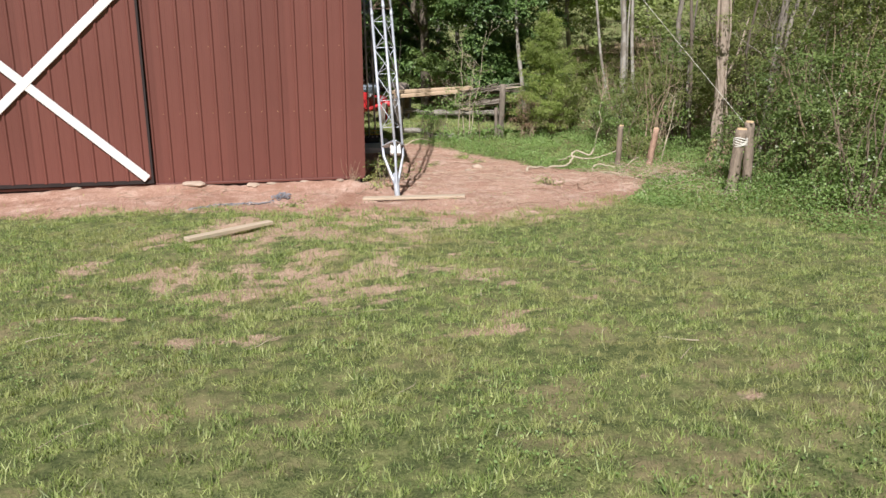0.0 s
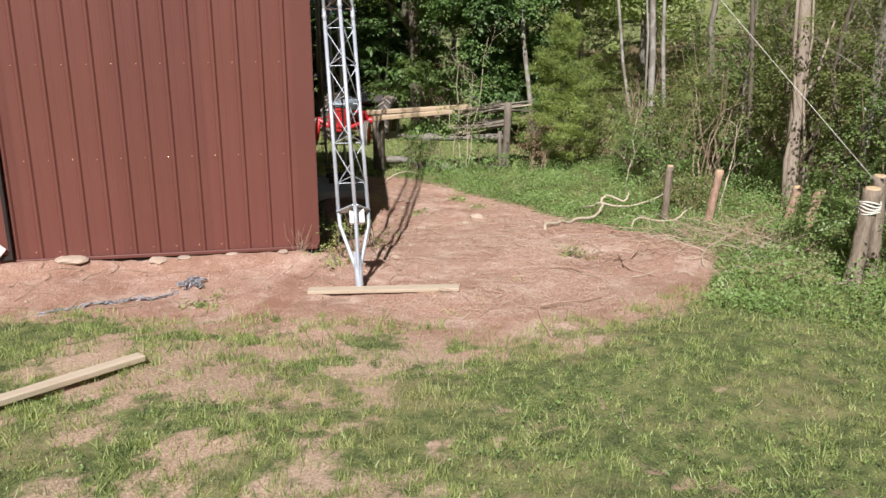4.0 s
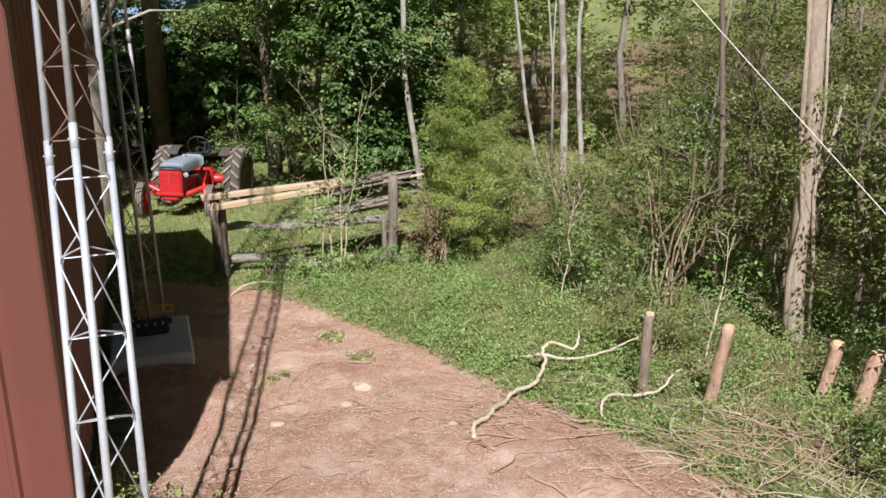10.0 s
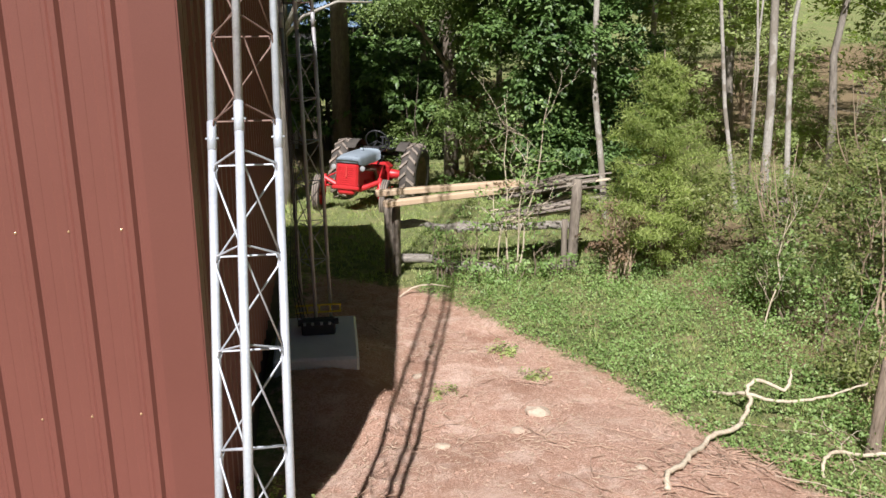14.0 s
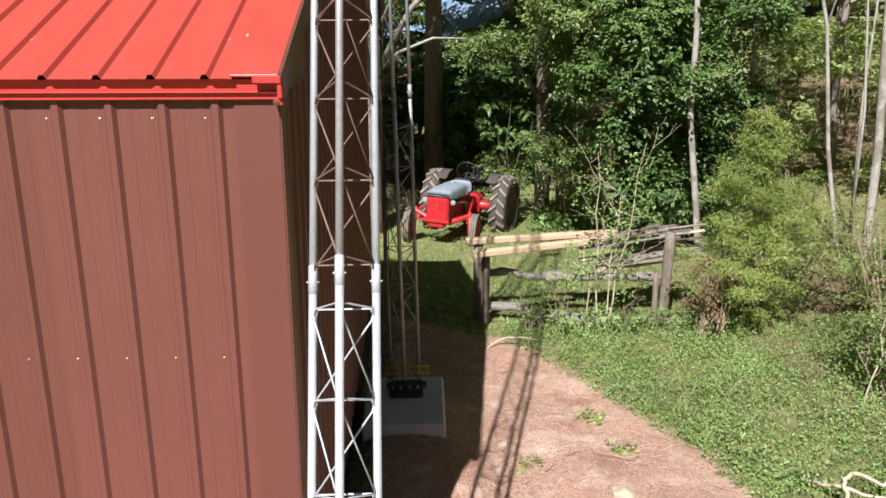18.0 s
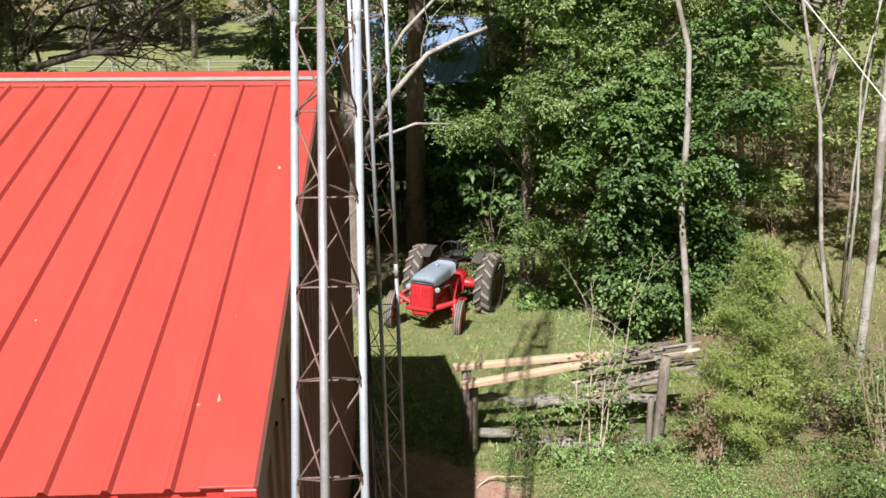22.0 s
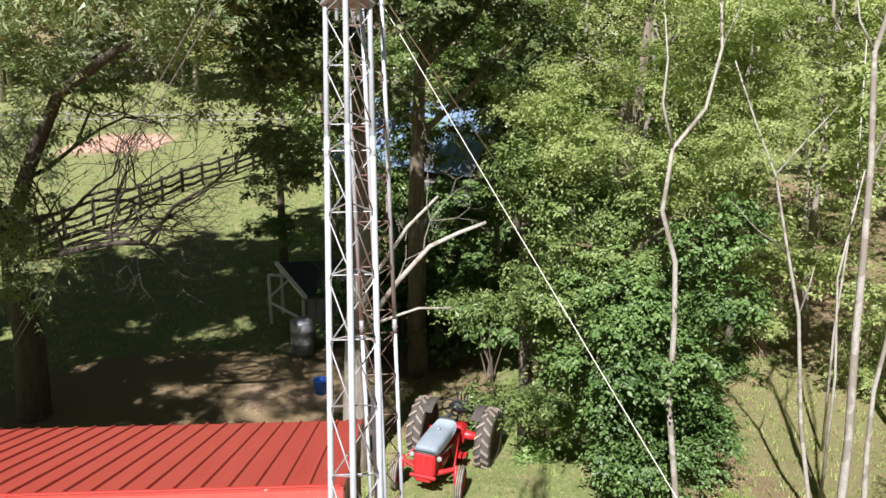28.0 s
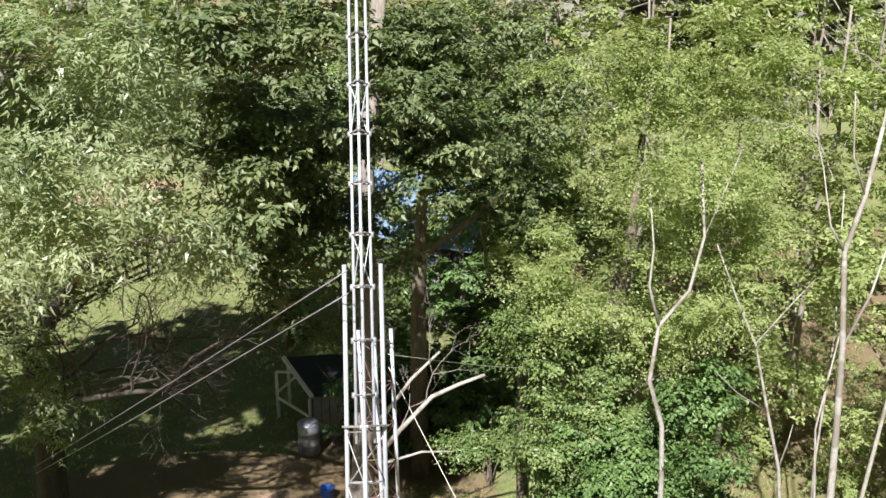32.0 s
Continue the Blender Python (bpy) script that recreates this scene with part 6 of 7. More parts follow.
# pale thin trunks at the edge of the woods
B1 = [(5.16, 9.9, -1.53), (5.14, 9.9, -1.29), (4.98, 9.9, -0.03), (4.77, 9.9, 1.42), (4.76, 9.9, 2.71), (4.69, 9.9, 3.8), (4.43, 9.9, 4.61), (4.52, 9.9, 5.55), (4.96, 9.9, 6.13), (5.12, 9.9, 7.0), (4.97, 9.9, 8.22)]
tree("pale_tree", "slender pale-barked tree with a crooked forked top", B1, 0.062, 0.018, M_PALE, [([B1[7]] + [(4.32, 9.9, 6.21), (4.35, 9.9, 6.82), (4.25, 10.01, 7.79)], 0.028, 0.008), ([B1[9]] + [(5.38, 10.01, 7.57), (5.7, 10.12, 8.43)], 0.016, 0.005)],
     [((4.9, 10.2, 8.3), (1.2, 1.1, 0.8)), ((4.1, 10.2, 8.0), (0.7, 0.8, 0.6))], 4200, 0.055, L_SPRING, group="slender trees", simple=True)
T2 = [(7.6, 10.19, -1.31), (7.55, 10.19, -1.08), (7.14, 10.19, 0.81), (6.87, 10.19, 2.76), (6.57, 10.19, 3.82), (6.23, 10.19, 5.07), (5.84, 10.19, 5.87), (5.44, 10.19, 6.78)]
tree("pale_tree", "slender pale-barked tree leaning over the glade", T2, 0.045, 0.010, M_PALE, [([T2[3]] + [(6.98, 10.19, 3.25), (7.03, 10.19, 3.59)], 0.02, 0.006), ([T2[5]] + [(6.75, 10.3, 5.64), (7.21, 10.41, 6.1)], 0.016, 0.005), ([T2[4]] + [(5.95, 10.07, 4.27), (5.5, 9.96, 4.73)], 0.012, 0.004)], group="slender trees")
TD = [(7.42, 9.0, -1.1), (7.36, 9.0, -0.71), (7.31, 9.0, 1.17), (7.18, 9.0, 2.9), (7.12, 9.0, 4.1), (7.03, 9.0, 5.5), (6.86, 9.0, 7.0), (7.05, 9.0, 7.82), (7.16, 9.0, 8.8)]
tree("pale_tree", "pale-barked woodland tree with a bare branching top", TD, 0.078, 0.026, M_PALE, [([TD[6], (6.6, 9.0, 7.4), (6.4, 9.0, 8.2)], 0.024, 0.007), ([TD[5], (7.4, 9.1, 6.3), (7.6, 9.1, 7.3)], 0.028, 0.009), ([TD[7], (6.8, 9, 8.4), (6.7, 9, 9.3)], 0.02, 0.006)], sprays=[((7.16, 9, 8.8), (0.1, 0, 1), 0.7, 0.02, 4), ((6.4, 9, 8.2), (-.3, 0, 1), 0.5, 0.012, 4)], group="slender trees")
for trunk, r in (([(7.5, 8.4, -1.1), (7.45, 8.4, -0.7), (7.27, 8.4, 1.25), (7.22, 8.4, 2.3), (7.5, 8.4, 5.2), (7.6, 8.5, 8.0)], 0.055), ([(7.95, 10.7, -1.1), (7.9, 10.7, 1.4), (7.7, 10.7, 3.2), (7.9, 10.7, 5.0)], 0.03), ([(8.9, 12.6, -1.1), (8.8, 12.6, 1.4), (8.9, 12.7, 4.2), (8.7, 12.7, 7.0)], 0.03)):
    tree("pale_tree", "slender pale-barked woodland trunk", trunk, r, r * 0.35, M_PALE, group="slender trees")
tree("bare_trunk", "tall woodland trunk with peeling pale bark", [(6.5, 2.0, -0.6), (6.45, 2.0, -0.3), (6.38, 2.0, 0.52), (6.36, 2.0, 1.8), (6.27, 2.0, 2.9), (6.3, 2.1, 5.5), (6.2, 2.2, 8.5)], 0.10, 0.06, M_BARE, [([(6.38, 2, 0.9), (6.7, 2.1, 1.5), (6.9, 2.2, 2.1)], 0.03, 0.01), ([(6.34, 1.98, -0.6), (6.28, 1.96, 0.3), (6.33, 1.93, 0.9), (6.22, 1.96, 1.7), (6.20, 2.0, 2.6), (6.10, 2.05, 4.2)], 0.034, 0.02), ([(6.62, 1.96, -0.6), (6.52, 1.93, 0.4), (6.40, 1.90, 1.1), (6.44, 1.94, 1.9), (6.36, 1.98, 3.0)], 0.024, 0.012)], group="slender trees")
tree("bare_trunk", "thin dark woodland trunk among the shrubs", [(6.62, 3.5, -0.7), (6.56, 3.5, 0.3), (6.51, 3.5, 1.4), (6.4, 3.6, 3.0), (6.45, 3.6, 6.0)], 0.042, 0.022, M_BARK, group="slender trees")
tree("bare_trunk", "forked grey woodland trunk hung with old vine", [(6.82, 1.2, -0.4), (6.86, 1.2, 0.4), (6.93, 1.25, 1.2), (6.98, 1.3, 1.84), (7.05, 1.3, 2.6), (7.2, 1.4, 5)], 0.085, 0.05, M_GREYBARK, [([(6.92, 1.25, 1.3), (7.06, 1.2, 1.8), (7.12, 1.2, 2.2), (7.3, 1.2, 2.75)], 0.055, 0.02), ([(6.9, 1.2, 1.0), (7.2, 1.1, 1.7), (7.45, 1.1, 2.3)], 0.02, 0.008)], group="slender trees")

# broad leafy trees behind the fence, the near one hung with ivy
tree("ivy_tree", "dense ivy-clad tree with glossy dark leaves behind the fence", [(4.4, 11.6, -1.4), (4.4, 11.6, 0.5), (4.2, 11.6, 3), (4.3, 11.8, 6)], 0.28, 0.1, M_BARK, [([(4.3, 11.6, 2), (4.0, 11.3, 3.2), (3.6, 11.1, 3.8)], 0.05, 0.012), ([(4.2, 11.6, 3), (4.8, 11.4, 3.8), (5.3, 11.2, 4.2)], 0.05, 0.012)],
     [((4.8, 10.7, 0.5), (1.0, 0.9, 1.2)), ((4.2, 10.6, 2.0), (1.3, 1.0, 1.3)), ((5.4, 10.8, 1.8), (1.0, 0.9, 1.2)), ((4.9, 10.8, 3.4), (1.3, 1.1, 1.2)), ((5.6, 10.9, 0.2), (0.6, 0.7, 0.9)), ((4.1, 10.7, 0.6), (0.6, 0.6, 0.9))], 50000, 0.068, L_IVY, group="leafy trees", long=1.3, up=0.35)
tree("broadleaf_tree", "bushy broad-leaved tree leaning over the tractor", [(2.98, 13.2, -1.5), (2.95, 13.2, 0.5), (2.85, 13.0, 2.6), (2.8, 12.8, 5.0)], 0.17, 0.07, M_BARK, [([(2.95, 13.1, 1.2), (2.3, 12.4, 2.0), (1.8, 11.9, 2.4)], 0.05, 0.015), ([(2.85, 13, 2.4), (3.2, 11.8, 3.2), (3.6, 11, 3.6)], 0.07, 0.02)],
     [((3.1, 11.4, 2.8), (1.1, 0.9, 0.8)), ((2.2, 13.4, -0.3), (0.4, 0.4, 0.5)), ((3.4, 11.9, 2.1), (0.9, 0.7, 0.7)), ((3.7, 11.3, 3.6), (1.1, 0.9, 0.9)), ((2.7, 11.3, 4.6), (0.8, 0.6, 0.5)), ((2.5, 11.1, 5.3), (0.6, 0.5, 0.4)), ((1.75, 11.9, 2.55), (0.65, 0.5, 0.25)), ((3.6, 11.6, 4.9), (1.6, 1.2, 1.0)), ((3.9, 12.3, 1.5), (0.8, 0.7, 1.0)), ((3.4, 11.9, 0.5), (0.5, 0.45, 0.6)), ((2.8, 11.9, 0.45), (0.4, 0.4, 0.45))], 66000, 0.060, L_BROAD, group="leafy trees", up=0.7)
tree("broadleaf_tree", "tall spring-green tree above the glade", [(5.0, 13.5, -1.5), (5.0, 13.5, 2), (4.9, 13.4, 5), (5.0, 13.2, 8)], 0.2, 0.06, M_BARK, [([(5, 13.5, 3.5), (6, 12.6, 5), (6.4, 12.2, 5.8)], 0.07, 0.02)],
     [((4.2, 11.2, 5.9), (1.6, 1.2, 0.9)), ((2.7, 11.2, 6.0), (0.9, 0.6, 0.5)), ((2.9, 12.2, 6.0), (1.0, 1.0, 0.7)), ((3.2, 11.0, 5.2), (0.8, 0.5, 0.4)), ((5.5, 11.4, 5.2), (1.4, 1.2, 0.9)), ((4.8, 12.0, 7.4), (1.9, 1.4, 1.0)), ((6.6, 12.2, 6.4), (1.4, 1.2, 1.0)), ((6.4, 13.0, 8.2), (1.8, 1.4, 1.0)), ((4.2, 13.0, 8.9), (1.7, 1.3, 0.9)), ((5.8, 12.2, 9.6), (1.6, 1.2, 0.8))], 116000, 0.054, L_SPRING, group="leafy trees", up=0.7, simple=True)
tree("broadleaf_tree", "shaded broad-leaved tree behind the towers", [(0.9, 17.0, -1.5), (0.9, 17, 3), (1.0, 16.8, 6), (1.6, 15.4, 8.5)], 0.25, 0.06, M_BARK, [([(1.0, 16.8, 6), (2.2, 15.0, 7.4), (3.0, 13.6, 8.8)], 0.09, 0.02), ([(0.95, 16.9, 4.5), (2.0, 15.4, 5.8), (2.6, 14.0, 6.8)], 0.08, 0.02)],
     [((1.0, 14.8, 8.0), (1.5, 1.2, 1.0)), ((0.4, 15.4, 8.2), (1.8, 1.4, 1.2)), ((2.4, 15.2, 7.6), (1.5, 1.3, 1.2)), ((1.6, 15.6, 9.4), (2.2, 1.6, 1.0)), ((3.2, 15.0, 9.0), (1.5, 1.2, 0.9)), ((3.3, 13.8, 6.8), (0.9, 1.0, 0.8)), ((2.2, 13.4, 8.0), (1.1, 0.9, 0.7)), ((3.0, 13.4, 8.6), (1.3, 1.0, 0.8)), ((2.4, 13.8, 9.6), (1.3, 1.0, 0.8))], 36000, 0.08, L_LEAF_SHADED, group="leafy trees", up=0.6)
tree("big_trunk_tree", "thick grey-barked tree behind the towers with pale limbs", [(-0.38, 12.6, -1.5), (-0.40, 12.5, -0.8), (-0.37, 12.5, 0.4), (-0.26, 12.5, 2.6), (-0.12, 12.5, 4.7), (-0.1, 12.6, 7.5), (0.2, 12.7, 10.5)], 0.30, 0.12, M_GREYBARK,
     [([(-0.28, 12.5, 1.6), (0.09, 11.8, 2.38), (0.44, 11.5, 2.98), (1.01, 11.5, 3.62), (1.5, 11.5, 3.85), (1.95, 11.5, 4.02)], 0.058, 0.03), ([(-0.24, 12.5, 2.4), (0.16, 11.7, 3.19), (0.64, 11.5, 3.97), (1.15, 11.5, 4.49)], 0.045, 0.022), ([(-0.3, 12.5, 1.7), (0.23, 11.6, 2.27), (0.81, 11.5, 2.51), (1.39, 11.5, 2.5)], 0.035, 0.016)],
     [((-0.2, 11.6, 6.9), (0.9, 0.7, 0.8)), ((0.9, 12.0, 8.5), (1.0, 0.8, 0.9)), ((-0.6, 12.4, 9.4), (1.5, 1.3, 1.2)), ((1.2, 12.6, 9.8), (1.4, 1.2, 1.0)), ((-1.2, 11.8, 5.4), (0.9, 0.7, 0.6)), ((0.4, 10.6, 8.6), (1.6, 1.0, 1.0)), ((-1.6, 10.4, 8.0), (1.4, 1.0, 0.9)), ((-1.0, 9.8, 6.9), (0.8, 0.9, 0.6)), ((-1.6, 12.6, 7.4), (1.3, 1.2, 0.9)), ((-1.4, 10.2, 8.6), (1.3, 1.1, 0.9)), ((-1.3, 8.8, 8.4), (0.9, 0.9, 0.9)), ((-1.1, 8.6, 10.0), (1.2, 1.0, 0.9))], 64000, 0.094, L_LEAF_SHADED, group="leafy trees", limb_bark=M_PALE,
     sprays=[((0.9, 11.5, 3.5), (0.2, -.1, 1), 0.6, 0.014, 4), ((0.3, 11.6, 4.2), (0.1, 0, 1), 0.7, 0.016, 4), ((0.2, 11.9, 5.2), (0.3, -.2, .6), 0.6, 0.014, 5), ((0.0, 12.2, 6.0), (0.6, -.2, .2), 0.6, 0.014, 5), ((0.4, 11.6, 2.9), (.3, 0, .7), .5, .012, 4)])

# willow beyond the barn
W_TR = [(-7.35, 14.6, -1.2), (-7.29, 14.6, -0.88), (-7.17, 14.6, 0.79), (-7.25, 14.6, 2.2), (-7.0, 14.2, 3.6)]
wl = [([(-7.1, 14.4, 2.6), (-6.2, 13.2, 3.0), (-5.3, 12.2, 3.4), (-4.4, 12.0, 3.62), (-3.8, 12, 3.62), (-3.3, 12, 4.25), (-2.6, 12, 4.65), (-1.8, 11.8, 5.4)], 0.075, 0.014), ([(-7.0, 14.2, 3.4), (-6.0, 13.0, 4.8), (-4.8, 11.5, 6.2), (-3.4, 10.2, 7.0), (-2.2, 9.2, 7.3)], 0.16, 0.03), ([(-7.0, 14.2, 3.5), (-7.6, 12.6, 5.2), (-7.4, 10.6, 7.0), (-6.4, 9, 7.6)], 0.16, 0.04), ([(-7.1, 14.3, 3.3), (-8.6, 14.0, 4.8), (-9.6, 13.0, 6.5)], 0.14, 0.05)]
# crown clumps over the barn are added out of view, to shade the yard
tree("willow", "big old willow with silvery drooping leaves behind the barn", W_TR, 0.40, 0.22, M_WILLOW_SHADED, wl,
     [((-2.2, 8.6, 7.8), (1.2, 1.0, 0.7)), ((-3.6, 9.2, 7.9), (1.5, 1.2, 0.8)), ((-5.2, 9.6, 7.2), (1.5, 1.3, 1.2)), ((-3.0, 10.6, 8.8), (2.0, 1.5, 1.2)), ((-5.4, 11.2, 8.8), (2.1, 1.7, 1.4)), ((-6.9, 10.2, 7.4), (1.5, 1.3, 1.5)), ((-7.4, 11.4, 5.6), (1.3, 1.1, 1.2)), ((-8.6, 12.4, 7.4), (2.0, 1.6, 1.6)), ((-7.6, 13.0, 3.8), (1.1, 0.9, 1.0)), ((-6.2, 10.6, 5.9), (1.0, 0.8, 0.8)), ((-2.6, 11.9, 6.3), (1.4, 1.0, 0.6)), ((-4.6, 11.8, 6.6), (1.6, 1.1, 0.6)), ((-4, 14, 9), (3, 2.2, 1.2)), ((-4.6, 6.6, 8.6), (1.6, 1.4, 1.0))] + [((-6.6, 6.2, 8.6), (1.8, 1.6, 1.2)), ((-8.6, 7.0, 8.2), (1.8, 1.6, 1.4)), ((-3.4, 7.4, 9.8), (1.8, 1.4, 0.9)), ((-6.0, 3.8, 9.4), (2.0, 1.6, 1.0)), ((-9.0, 4.4, 9.0), (2.0, 1.6, 1.4)), ((-2.4, 8.2, 10.6), (1.8, 1.4, 1.0)), ((-2.7, 6.8, 8.8), (1.2, 1.0, 0.9)), ((-6, 15, 8.4), (2.2, 2.0, 1.2)), ((-3.4, 16.5, 8.2), (2.0, 2.0, 1.1)), ((-8.4, 16.5, 8.2), (2.4, 2.2, 1.2)), ((-5.8, 18.5, 7.8), (2.4, 2.0, 1.0)), ((-2.4, 19.2, 7.2), (2.0, 1.8, 1.0)), ((-7.0, 13.0, 5.2), (1.1, 0.9, 0.8))], 170000, 0.110, L_WILLOW, group="leafy trees", long=3.2, droop=0.5, clump=0.28, per=80, simple=True,
     sprays=[((-4.4, 12, 3.62), (.3, -.2, 1), .8, .03, 4), ((-5.3, 12.2, 3.4), (-.2, 0, 1), .8, .03, 5), ((-3.3, 12, 4.25), (1, 0, .5), .7, .02, 5), ((-6.0, 13, 3.1), (.2, -.4, .8), .8, .03, 4), ((-2.6, 12, 4.65), (1, -.1, .2), .6, .018, 5), ((-4.8, 11.6, 6.1), (.8, -.2, -.3), .7, .02, 5), ((-4.0, 12, 3.6), (.8, .1, .6), .8, .025, 5), ((-6.4, 13.4, 3.0), (1, -.1, .4), 1.3, .05, 6), ((-6.0, 13.0, 3.4), (1, 0, .9), 1.2, .045, 6)] + [((-5.2, 12.3, 3.5), (1, .1, .15), 1.0, .035, 6), ((-6.4, 13.2, 4.4), (1, .2, .6), 1.3, .05, 6), ((-7.0, 14, 3.4), (.6, -.2, 1), 1.3, .05, 6), ((-5.8, 12.6, 3.2), (1, .1, .4), 1.1, .035, 6), ((-4.9, 12.1, 3.5), (1, 0, .7), 1.0, .03, 6), ((-6.6, 13.6, 3.6), (1, .1, .25), 1.4, .045, 6), ((-4.4, 12, 3.6), (1, .2, -.1), .7, .025, 5)], more=([((-6.2, 12.9, 3.6), (.5, .4, .5)), ((-6.0, 12.9, 4.6), (.55, .4, .45)), ((-5.7, 12.8, 3.1), (.4, .35, .3)), ((-6.6, 12.9, 4.0), (.6, .4, .7)), ((-5.4, 12.9, 5.6), (.7, .5, .4)), ((-6.5, 12.9, 2.6), (.4, .35, .4)), ((-6.4, 13, 5.6), (.6, .5, .5)), ((-4.4, 12.8, 6.2), (.7, .5, .35))], 11000))
tree("broadleaf_tree", "young green tree standing at the pasture's edge", [(-3.2, 24.5, -1.5), (-3.2, 24.5, 1.5), (-3.0, 24.4, 4)], 0.16, 0.06, M_BARK, [], [((-3.4, 23.6, 2.4), (1.3, 1.1, 1.3)), ((-2.4, 23.8, 4.0), (1.8, 1.4, 1.4)), ((-1.2, 23.0, 2.8), (1.4, 1.2, 1.5)), ((-3.6, 24.6, 0.5), (1.0, 0.8, 0.8)), ((-2.0, 24.6, 6.0), (1.8, 1.4, 1.2)), ((-3.0, 23.4, 0.6), (0.8, 0.7, 0.8))], 20000, 0.085, L_BROAD, group="leafy trees")

# unseen tree, added only to throw shade on the yard behind the barn
tree("willow", "unseen tall willow added beside the barn to shade the yard", [(-13.6, 10.0, -0.9), (-13.5, 10, 2), (-13.0, 10, 5), (-12, 10.5, 8)], 0.45, 0.2, M_GREYBARK, [([(-13, 10, 5), (-11, 9, 8.2), (-9, 8.5, 9.6)], 0.2, 0.05), ([(-13, 10, 5), (-11.5, 12, 8), (-9.5, 13.5, 9.5)], 0.2, 0.05)],
     [((x, y, z), (1.9, 1.7, 1.1)) for x, y, z in ((-12, 8, 9), (-10.4, 10.4, 9.6), (-9.8, 8.2, 9.2), (-11.4, 12.6, 10.2), (-9.2, 12.6, 10.4), (-12, 15, 9.6), (-9.2, 15.2, 10.4), (-10, 7, 8.8), (-8.9, 6.2, 9.2), (-11, 5.4, 9), (-13.6, 12.6, 9.4), (-9.8, 16.6, 9.6), (-7, 15.4, 12.3), (-9.8, 15.0, 12.3), (-12.8, 13.0, 12.3), (-6.6, 18.2, 12.3), (-9.4, 9.4, 12.4), (-7.3, 9.2, 12.3), (-7.6, 11.6, 12.4), (-5.4, 11.6, 12.3), (-6.2, 13.6, 12.3), (-11.4, 10.6, 12.3), (-5.6, 9.4, 12.3))], 46000, 0.35, L_WILLOW, group="leafy trees", long=2.2, droop=0.4, clump=0.5, per=90, hollow=0.2)
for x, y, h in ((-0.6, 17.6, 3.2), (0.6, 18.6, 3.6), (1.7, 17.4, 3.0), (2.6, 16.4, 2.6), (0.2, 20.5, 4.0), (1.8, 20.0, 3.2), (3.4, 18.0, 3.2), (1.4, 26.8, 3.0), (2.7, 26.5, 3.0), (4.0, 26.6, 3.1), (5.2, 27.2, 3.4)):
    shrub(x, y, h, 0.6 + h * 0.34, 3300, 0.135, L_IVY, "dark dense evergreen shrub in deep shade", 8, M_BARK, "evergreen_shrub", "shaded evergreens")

# tree added here to keep sun off the house wall
tree("broadleaf_tree", "broad-leaved tree added to shade the old house", [(4.4, 25.4, -1.6), (4.4, 25.4, 2), (4.0, 25.4, 5)], 0.22, 0.09, M_BARK, [([(4.1, 25.4, 4), (3, 25.6, 5.6), (1.6, 25.6, 6.0)], 0.09, 0.03)],
     [((1.5, 25.5, 5.8), (1.4, 1.2, 0.7)), ((3, 26, 6.4), (1.4, 1.2, 0.7)), ((2.2, 24.5, 7.0), (1.4, 1.2, 0.7)), ((4.4, 25.5, 5.6), (1.3, 1.2, 0.8)), ((0.4, 26, 5.6), (1.2, 1.0, 0.7)), ((3.6, 24.2, 7.2), (1.5, 1.2, 0.8)), ((5.4, 25.6, 3.6), (1.0, 1.0, 1.2))], 20000, 0.15, L_BROAD, group="leafy trees", clump=0.4, simple=True)
tree("broadleaf_tree", "thin twiggy tree before the old house", [(3.2, 19.8, -1.5), (3.1, 19.8, 1.5), (2.8, 19.7, 3.6), (2.5, 19.6, 5.2)], 0.10, 0.03, M_GREYBARK, [([(3.0, 19.8, 2.2), (2.2, 19.6, 3.6), (1.7, 19.5, 4.4)], 0.04, 0.012)],
     [((2.6, 19.5, 5.2), (0.8, 0.6, 0.45)), ((3.5, 19.6, 4.3), (0.6, 0.6, 0.5)), ((0.75, 19.5, 4.0), (0.6, 0.5, 0.8)), ((0.3, 19.5, 4.7), (0.5, 0.5, 0.5)), ((1.6, 19.4, 5.0), (0.4, 0.4, 0.3)), ((0.5, 19.5, 2.6), (0.6, 0.5, 0.7)), ((3.3, 19.4, 2.4), (0.8, 0.5, 0.6)), ((2.2, 19.4, 1.8), (0.8, 0.5, 0.6)), ((3.0, 19.5, 4.8), (0.6, 0.5, 0.35)), ((3.2, 19.5, 6.0), (0.8, 0.6, 0.5)), ((2.1, 19.5, 5.8), (0.7, 0.6, 0.4)), ((3.9, 19.6, 5.2), (0.8, 0.6, 0.6)), ((2.6, 19.3, 5.4), (0.9, 0.6, 0.3))], 26000, 0.10, L_BROAD, group="leafy trees", sprays=[((2.2, 19.6, 3.6), (-.2, 0, 1), .6, .014, 4), ((2.6, 19.6, 4.6), (.2, 0, 1), .6, .014, 4)])

